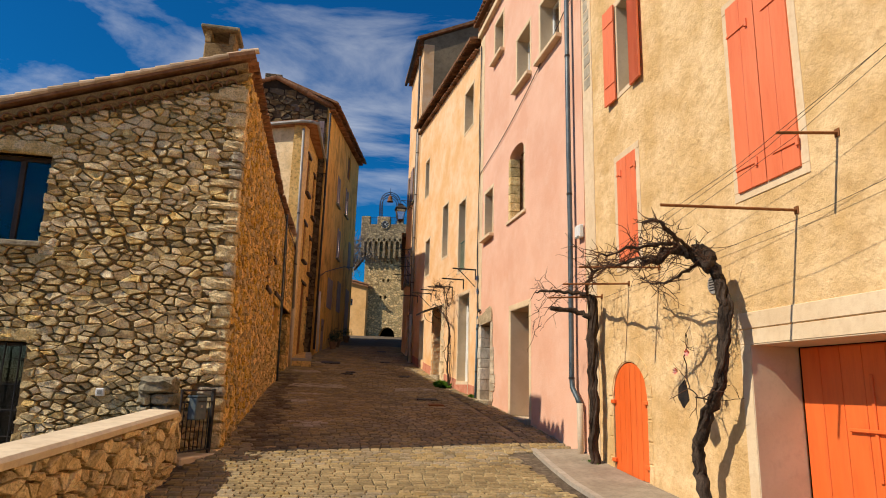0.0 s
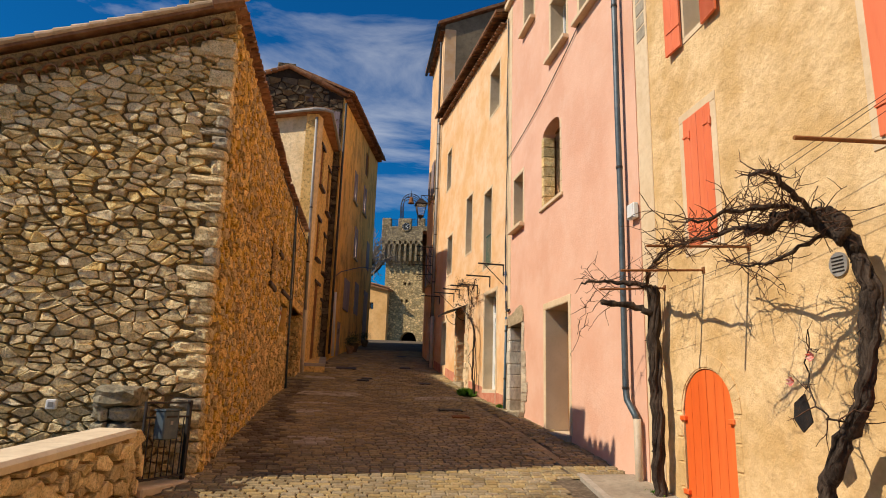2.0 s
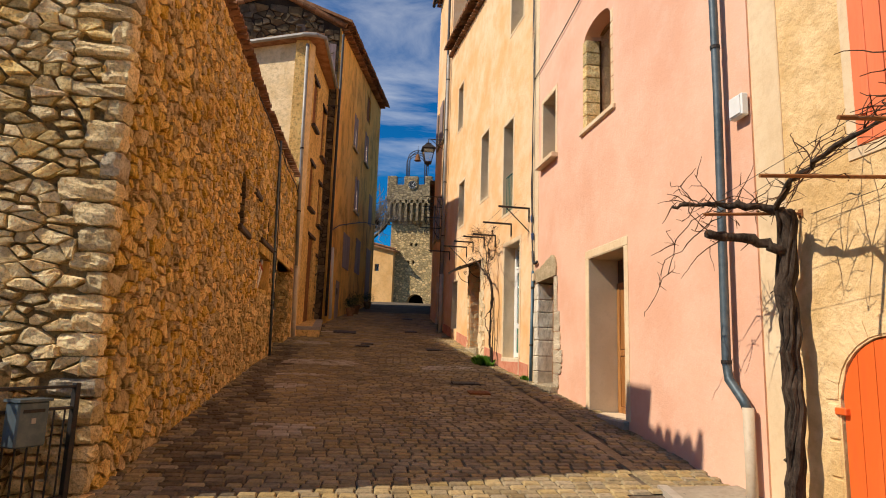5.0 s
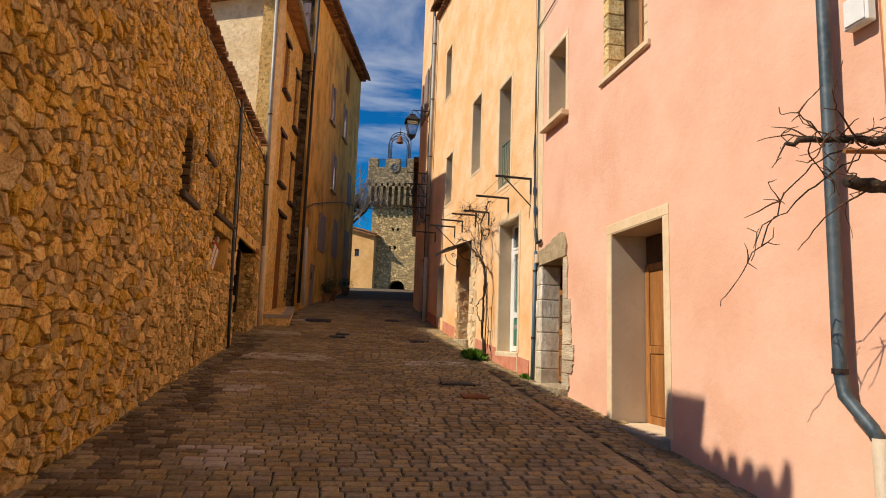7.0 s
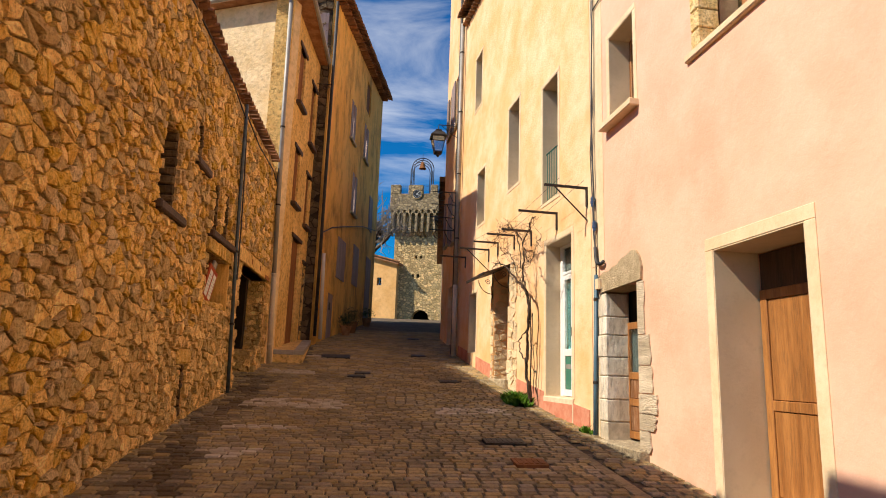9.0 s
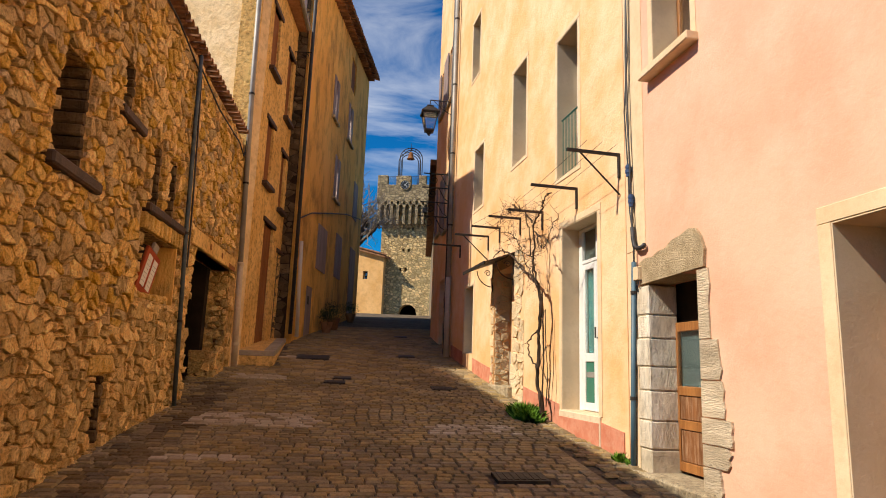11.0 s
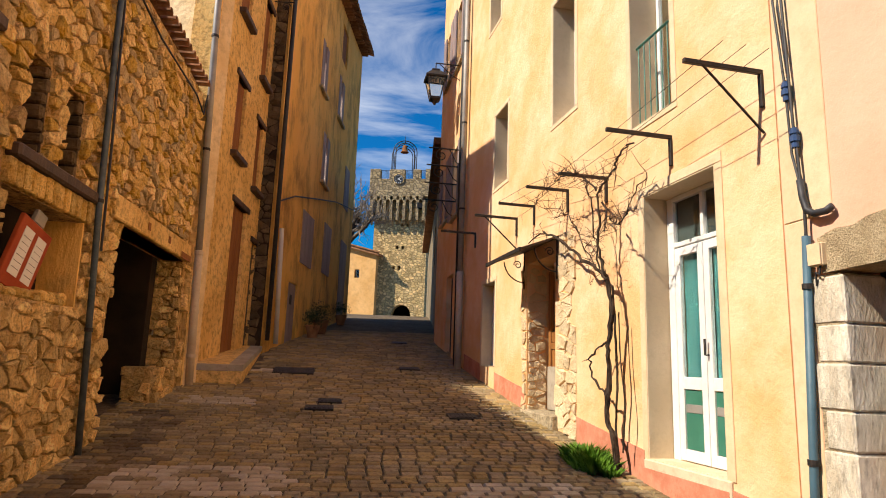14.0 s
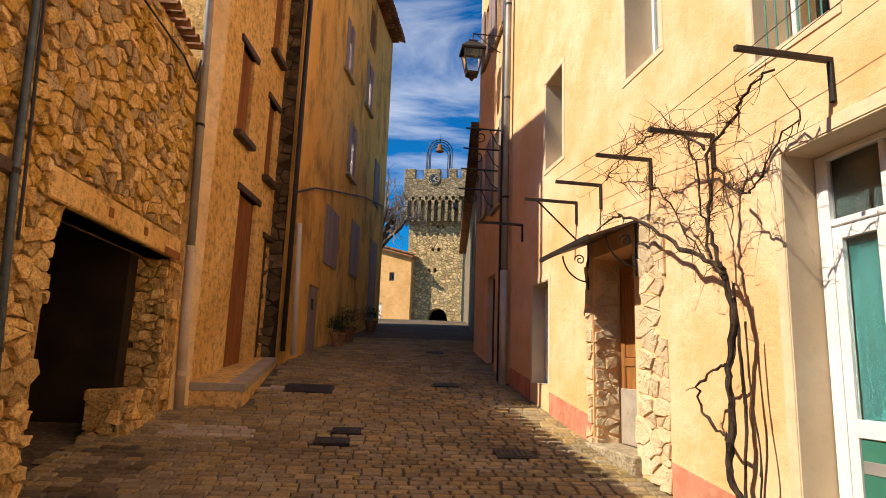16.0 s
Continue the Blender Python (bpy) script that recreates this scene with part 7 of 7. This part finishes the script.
# ---- bare plane tree ----
def bare_tree(at, height, rng, label):
    ob = thing("bare_tree", at, label, "tree")
    at = Vector(at)
    tr = [at + Vector((0.06 * i * rng.uniform(-1, 1), 0, height * 0.42 * i / 5)) for i in range(6)]
    part("trunk", Shape().tube(tr, tapered(tr, 0.36, 0.24), 10), BARK, ob, smooth=True)
    crown = Shape()
    level = [(tr[-1], Vector((rng.gauss(0, 0.6), rng.gauss(0, 0.6), 1)).normalized(), 0.2, height * 0.26) for _ in range(6)]
    for depth in range(5):
        nxt = []
        for p, d, r, ln in level:
            pts = [p.copy()]
            for i in range(5):
                d = (d + Vector((rng.gauss(0, 0.16), rng.gauss(0, 0.16), rng.gauss(0.03, 0.14)))).normalized()
                pts.append(pts[-1] + d * ln / 5)
            if depth == 0:
                part("limb", Shape().tube(pts, tapered(pts, r, r * 0.6), 7), BARK, ob, smooth=True)
            else:
                crown.tube(pts, tapered(pts, r, r * 0.55), 4 if depth > 1 else 6, cap=False)
            for _ in range(4 if depth < 3 else 3):
                q = pts[rng.randrange(2, 6)]
                nd = (d + Vector((rng.gauss(0, 0.65), rng.gauss(0, 0.65), rng.gauss(0.1, 0.5)))).normalized()
                nxt.append((q, nd, r * 0.5, ln * 0.62))
        level = nxt if len(nxt) < 420 else rng.sample(nxt, 420)
    part("crown", crown, TREE_TWIG, ob, "fine bare twigs", fix=False)
    return ob


bare_tree((1.3, 67.5, 6.4), 13.5, random.Random(5), "tall bare plane tree behind the houses")


# ---- parked car at the top of the street ----
def parked_car(at, turn, paint):
    ob = thing("parked_car", at, "small dark parked car seen from behind", "car")
    m = Matrix.Translation(at) @ Matrix.Rotation(turn, 4, "Z")
    prof = [(-1.9, 0.35), (1.9, 0.35), (1.95, 0.7), (1.75, 0.9), (0.95, 0.98), (0.35, 1.42), (-1.2, 1.45), (-1.8, 1.0), (-1.95, 0.75)]
    sh = Shape(m @ Matrix.Rotation(math.pi / 2, 4, "Z"))
    n = len(prof)
    rows = []
    for y, k in ((-0.82, 0.94), (-0.74, 1.0), (0.74, 1.0), (0.82, 0.94)):
        rows += [(x * k, y, 0.35 + (z - 0.35) * k) for x, z in prof]
    sh.add(rows, [(j * n + i, j * n + (i + 1) % n, (j + 1) * n + (i + 1) % n, (j + 1) * n + i) for j in range(3) for i in range(n)] + [tuple(range(n)), tuple(3 * n + i for i in range(n))])
    part("body", sh, paint, ob)
    mr = m @ Matrix.Rotation(math.pi / 2, 4, "Z")
    for x in (-1.2, 1.25):
        for y in (-0.78, 0.78):
            wh = part("wheel", Shape(mr).tube([(x, y - 0.1, 0.3), (x, y + 0.1, 0.3)], 0.3, 16), CABLE, ob)
            part("rim", Shape(mr).tube([(x, y - 0.105, 0.3), (x, y + 0.105, 0.3)], 0.18, 12), PIPE_GREY, wh)
    part("rear_window", Shape(mr).add([(-1.27, -0.6, 1.38), (-1.27, 0.6, 1.38), (-1.78, 0.66, 1.04), (-1.78, -0.66, 1.04)], [(0, 1, 2, 3)]), CABLE, ob)
    for y in (-0.62, 0.62):
        part("tail_light", Shape(mr).box(-1.95, -1.86, y - 0.12, y + 0.12, 0.72, 0.9, 0.01), BASE_PINK, ob)
    return ob


parked_car((9.0, 60.5, ground(60.5)), 0.0, surface("dark_car_paint", (0.02, 0.022, 0.025), (0.03, 0.03, 0.035), 3, rough=0.3, bump=0))

# ---- street furniture ----
def cover(s_x, y0, y1, x1, label, mat=CAST, name="manhole_cover"):
    ob = thing(name, ((s_x + x1) / 2, (y0 + y1) / 2, road_z((s_x + x1) / 2, (y0 + y1) / 2)), label, "manhole cover")
    za, zb = road_z((s_x + x1) / 2, y0) + 0.012, road_z((s_x + x1) / 2, y1) + 0.012
    tilt = Matrix.Translation((0, y0, za)) @ Matrix.Rotation(math.atan2(zb - za, y1 - y0), 4, "X")
    ln = math.hypot(y1 - y0, zb - za)
    part("frame", Shape(tilt).box(s_x, x1, 0, ln, -0.04, 0.002, 0.004), mat, ob)
    k = max(3, int((x1 - s_x) / 0.07))
    for i in range(k):
        a = s_x + 0.03 + (x1 - s_x - 0.06) * i / k
        part("rib", Shape(tilt).box(a + 0.008, a + (x1 - s_x - 0.06) / k - 0.008, 0.04, ln - 0.04, 0.002, 0.008, 0.002), mat, ob)
    return ob


cover(2.78, 16.2, 16.5, 3.16, "rusty square iron cover set in the paving", RUST)
cover(2.66, 17.3, 17.62, 3.2, "grey-green iron inspection cover", CAST)
cover(2.78, 22.85, 23.18, 3.2, "dark iron cover set in the paving")
cover(0.95, 23.78, 24.05, 1.3, "dark iron cover set in the paving")
cover(0.78, 23.3, 23.56, 1.18, "dark iron cover set in the paving")
cover(0.05, 26.1, 26.7, 0.8, "large dark iron cover set in the paving")
cover(2.5, 26.9, 27.2, 2.9, "dark iron cover set in the paving")
cover(2.7, 31.0, 31.4, 3.1, "dark iron cover set in the paving")
cover(3.85, 10.45, 10.95, 4.4, "black drain grate in the pavement", IRON, "drain_grate")
# pale pavement apron in front of the ochre house
sh = Shape()
n = 12
pts = []
for i in range(n + 1):
    y = -2 + 13.1 * i / n
    z = ground(y)
    xe = 3.45 + 0.02 * y if y < 9 else 3.63 + 0.1 * (y - 9)
    pts += [(xe, y, z - 0.05), (xe, y, z + 0.012), (4.61, y, z + 0.03)]
sh.add(pts, [(i * 3 + j, i * 3 + j + 1, (i + 1) * 3 + j + 1, (i + 1) * 3 + j) for i in range(n) for j in range(2)])
tagged(part("pavement", sh, APRON), "pale worn concrete apron along the ochre house", "pavement", kind="structure")
for i in range(11):
    y0, y1 = -1.5 + i * 1.15, -1.5 + (i + 1) * 1.15 - 0.01
    xe0 = 3.45 + 0.02 * y0 if y0 < 9 else 3.63 + 0.1 * (y0 - 9)
    xe1 = 3.45 + 0.02 * y1 if y1 < 9 else 3.63 + 0.1 * (y1 - 9)
    s2 = Shape()
    za, zb = ground(y0) + 0.02, ground(y1) + 0.02
    s2.add([(xe0 - 0.1, y0, za), (xe0, y0, za), (xe1, y1, zb), (xe1 - 0.1, y1, zb), (xe0 - 0.1, y0, za - 0.12), (xe0, y0, za - 0.12), (xe1, y1, zb - 0.12), (xe1 - 0.1, y1, zb - 0.12)],
           [(0, 1, 2, 3), (7, 6, 5, 4), (0, 4, 5, 1), (1, 5, 6, 2), (2, 6, 7, 3), (3, 7, 4, 0)])
    tagged(part("kerb", s2, CONCRETE), "flush pale kerb stone", "kerb", "kerb stones", "structure")


# ---- weeds ----
def weeds(at, rx, ry, count, h, rng, label):
    sh = Shape()
    for _ in range(count):
        a, r = rng.uniform(0, 6.28), math.sqrt(rng.random())
        x, y = at[0] + rx * r * math.cos(a), at[1] + ry * r * math.sin(a)
        z = road_z(x, y) - 0.02
        hh = h * rng.uniform(0.4, 1.1) * (1.1 - 0.6 * r)
        lx, ly = rng.gauss(0, 0.5) * hh, rng.gauss(0, 0.5) * hh
        w = 0.006 + 0.008 * rng.random()
        c, s = math.cos(a) * w, math.sin(a) * w
        sh.add([(x - c, y - s, z), (x + c, y + s, z), (x + lx * 0.5 + c * 1.3, y + ly * 0.5 + s * 1.3, z + hh * 0.62), (x + lx * 0.5 - c * 1.3, y + ly * 0.5 - s * 1.3, z + hh * 0.62), (x + lx, y + ly, z + hh * 0.95)],
               [(0, 1, 2, 3), (3, 2, 4)])
    return tagged(part("weed_clump", sh, GREEN, fix=False), label, "weeds", kind="stuff")


wr = random.Random(3)
weeds((3.95, 20.75), 0.24, 0.5, 1500, 0.26, wr, "bright green weeds at the foot of the vine")
weeds((4.33, 18.15), 0.08, 0.18, 120, 0.14, wr, "small green weeds at the wall foot")
weeds((4.4, 10.1), 0.1, 0.3, 90, 0.1, wr, "thin weeds at the foot of the post")

# ---- stones of the walls ----
lay_stones(af_stones, af_wall, STONE, lambda s, z: s > 5.4 and z < 3.4)
lay_stones(a1_stones, a1_wall, STONE_OCHRE, lambda s, z: s > 4.6 and z < 4.0)
lay_stones(a2_stones, a2_wall, STONE_OCHRE, lambda s, z: z < 3.9)


# ---- paving setts ----
def setts():
    rng = random.Random(8)
    road = thing("street_paving", (1.5, 12, ground(12)), "worn brown stone setts laid in rows", "paving", kind="structure")
    blanks = [(2.76, 3.18, 16.18, 16.52), (2.64, 3.22, 17.28, 17.64), (2.76, 3.22, 22.83, 23.2), (0.93, 1.32, 23.76, 24.07), (0.76, 1.2, 23.28, 23.58), (0.03, 0.82, 26.08, 26.72), (2.48, 2.92, 26.88, 27.22)]
    patches = [(-0.95, 0.03, 23.5, 23.95), (-0.85, 0.8, 19.75, 20.65), (-0.75, -0.15, 16.35, 16.85), (2.2, 3.5, 19.45, 20.1), (-0.5, 0.2, 13.0, 13.6), (-0.35, 0.1, 26.2, 26.6), (-0.9, 0.1, 18.0, 18.3)]
    pale, damp = Shape(), Shape()
    stuff, count = Shape(), 0
    y = -6.0
    row = 0
    while y < 34:
        d = 0.125 if y < 24 else 0.16
        x = -2.3 - rng.uniform(0, 0.18)
        while x < 4.5:
            w = rng.uniform(0.15, 0.21) if y < 24 else rng.uniform(0.2, 0.28)
            cx, cy = x + w / 2, y + d / 2
            apron = cy < 11.0 and cx > 3.3
            left = -1.62 if cy > 10.75 else -1.75
            if not apron and not (11.2 < cy < 18.9 and 3.72 < cx < 3.9) and cx > left and not any(a < cx < b and c < cy < e for a, b, c, e in blanks) and not (cy > 24.9 and cx < -0.3) and not (cy > 28 and cx < -0.45 + 0.186 * (cy - 28.5)):
                z = road_z(cx, cy) + rng.uniform(-0.004, 0.005)
                sl = (road_z(cx, cy + 0.3) - road_z(cx, cy - 0.3)) / 0.6
                g, e = 0.005, 0.014
                o = [(x + g, y + g), (x + w - g, y + g), (x + w - g, y + d - g), (x + g, y + d - g)]
                i = [(x + g + e, y + g + e), (x + w - g - e, y + g + e), (x + w - g - e, y + d - g - e), (x + g + e, y + d - g - e)]
                tx, ty = rng.uniform(-0.02, 0.02), rng.uniform(-0.03, 0.03)
                pts = [(a, b, z + sl * (b - cy) - 0.02) for a, b in o] + [(a, b, z + (sl + ty) * (b - cy) + tx * (a - cx)) for a, b in i]
                sh = Shape()
                sh.add(pts, [(4, 5, 6, 7), (0, 1, 5, 4), (1, 2, 6, 5), (2, 3, 7, 6), (3, 0, 4, 7)])
                if count < 300 and 8.4 < cy < 10.2 and cx > -1.0:
                    part("sett", sh, SETT, road, fix=False)
                    count += 1
                else:
                    hit = any(a < cx < b and c < cy < e2 for a, b, c, e2 in patches) and rng.random() < 0.8
                    wet = 10.9 < cy < 23 and rng.random() < 0.95 * math.exp(-((cx + 0.98 - 0.1 * math.sin(cy * 1.3)) / 0.3) ** 2)
                    heap = pale if hit else damp if wet else stuff
                    k = len(heap.v)
                    heap.v += sh.v
                    heap.f += [tuple(q + k for q in f) for f in sh.f]
            x += w
        y += d
        row += 1
    tagged(part("sett_field", stuff, SETT, road, fix=False), kind="stuff")
    tagged(part("damp_strip", damp, SETT_DAMP, road, "dark damp setts along the wall", fix=False), kind="stuff")
    tagged(part("pale_patch", pale, SETT_PALE, road, "pale worn patches of setts", fix=False), kind="stuff")


    y = 11.2
    while y < 18.85:
        ln = rng.uniform(0.24, 0.4)
        x = 3.81 - 0.012 * (y - 11)
        s2 = Shape()
        za, zb = road_z(x, y) - 0.004, road_z(x, y + ln) - 0.004
        s2.add([(x - 0.07, y + 0.006, za), (x + 0.07, y + 0.006, za), (x + 0.07, y + ln - 0.006, zb), (x - 0.07, y + ln - 0.006, zb),
                (x - 0.08, y, za - 0.03), (x + 0.08, y, za - 0.03), (x + 0.08, y + ln, zb - 0.03), (x - 0.08, y + ln, zb - 0.03)],
               [(0, 1, 2, 3), (0, 4, 5, 1), (1, 5, 6, 2), (2, 6, 7, 3), (3, 7, 4, 0)])
        part("gutter_stone", s2, SETT, road, fix=False)
        y += ln


setts()
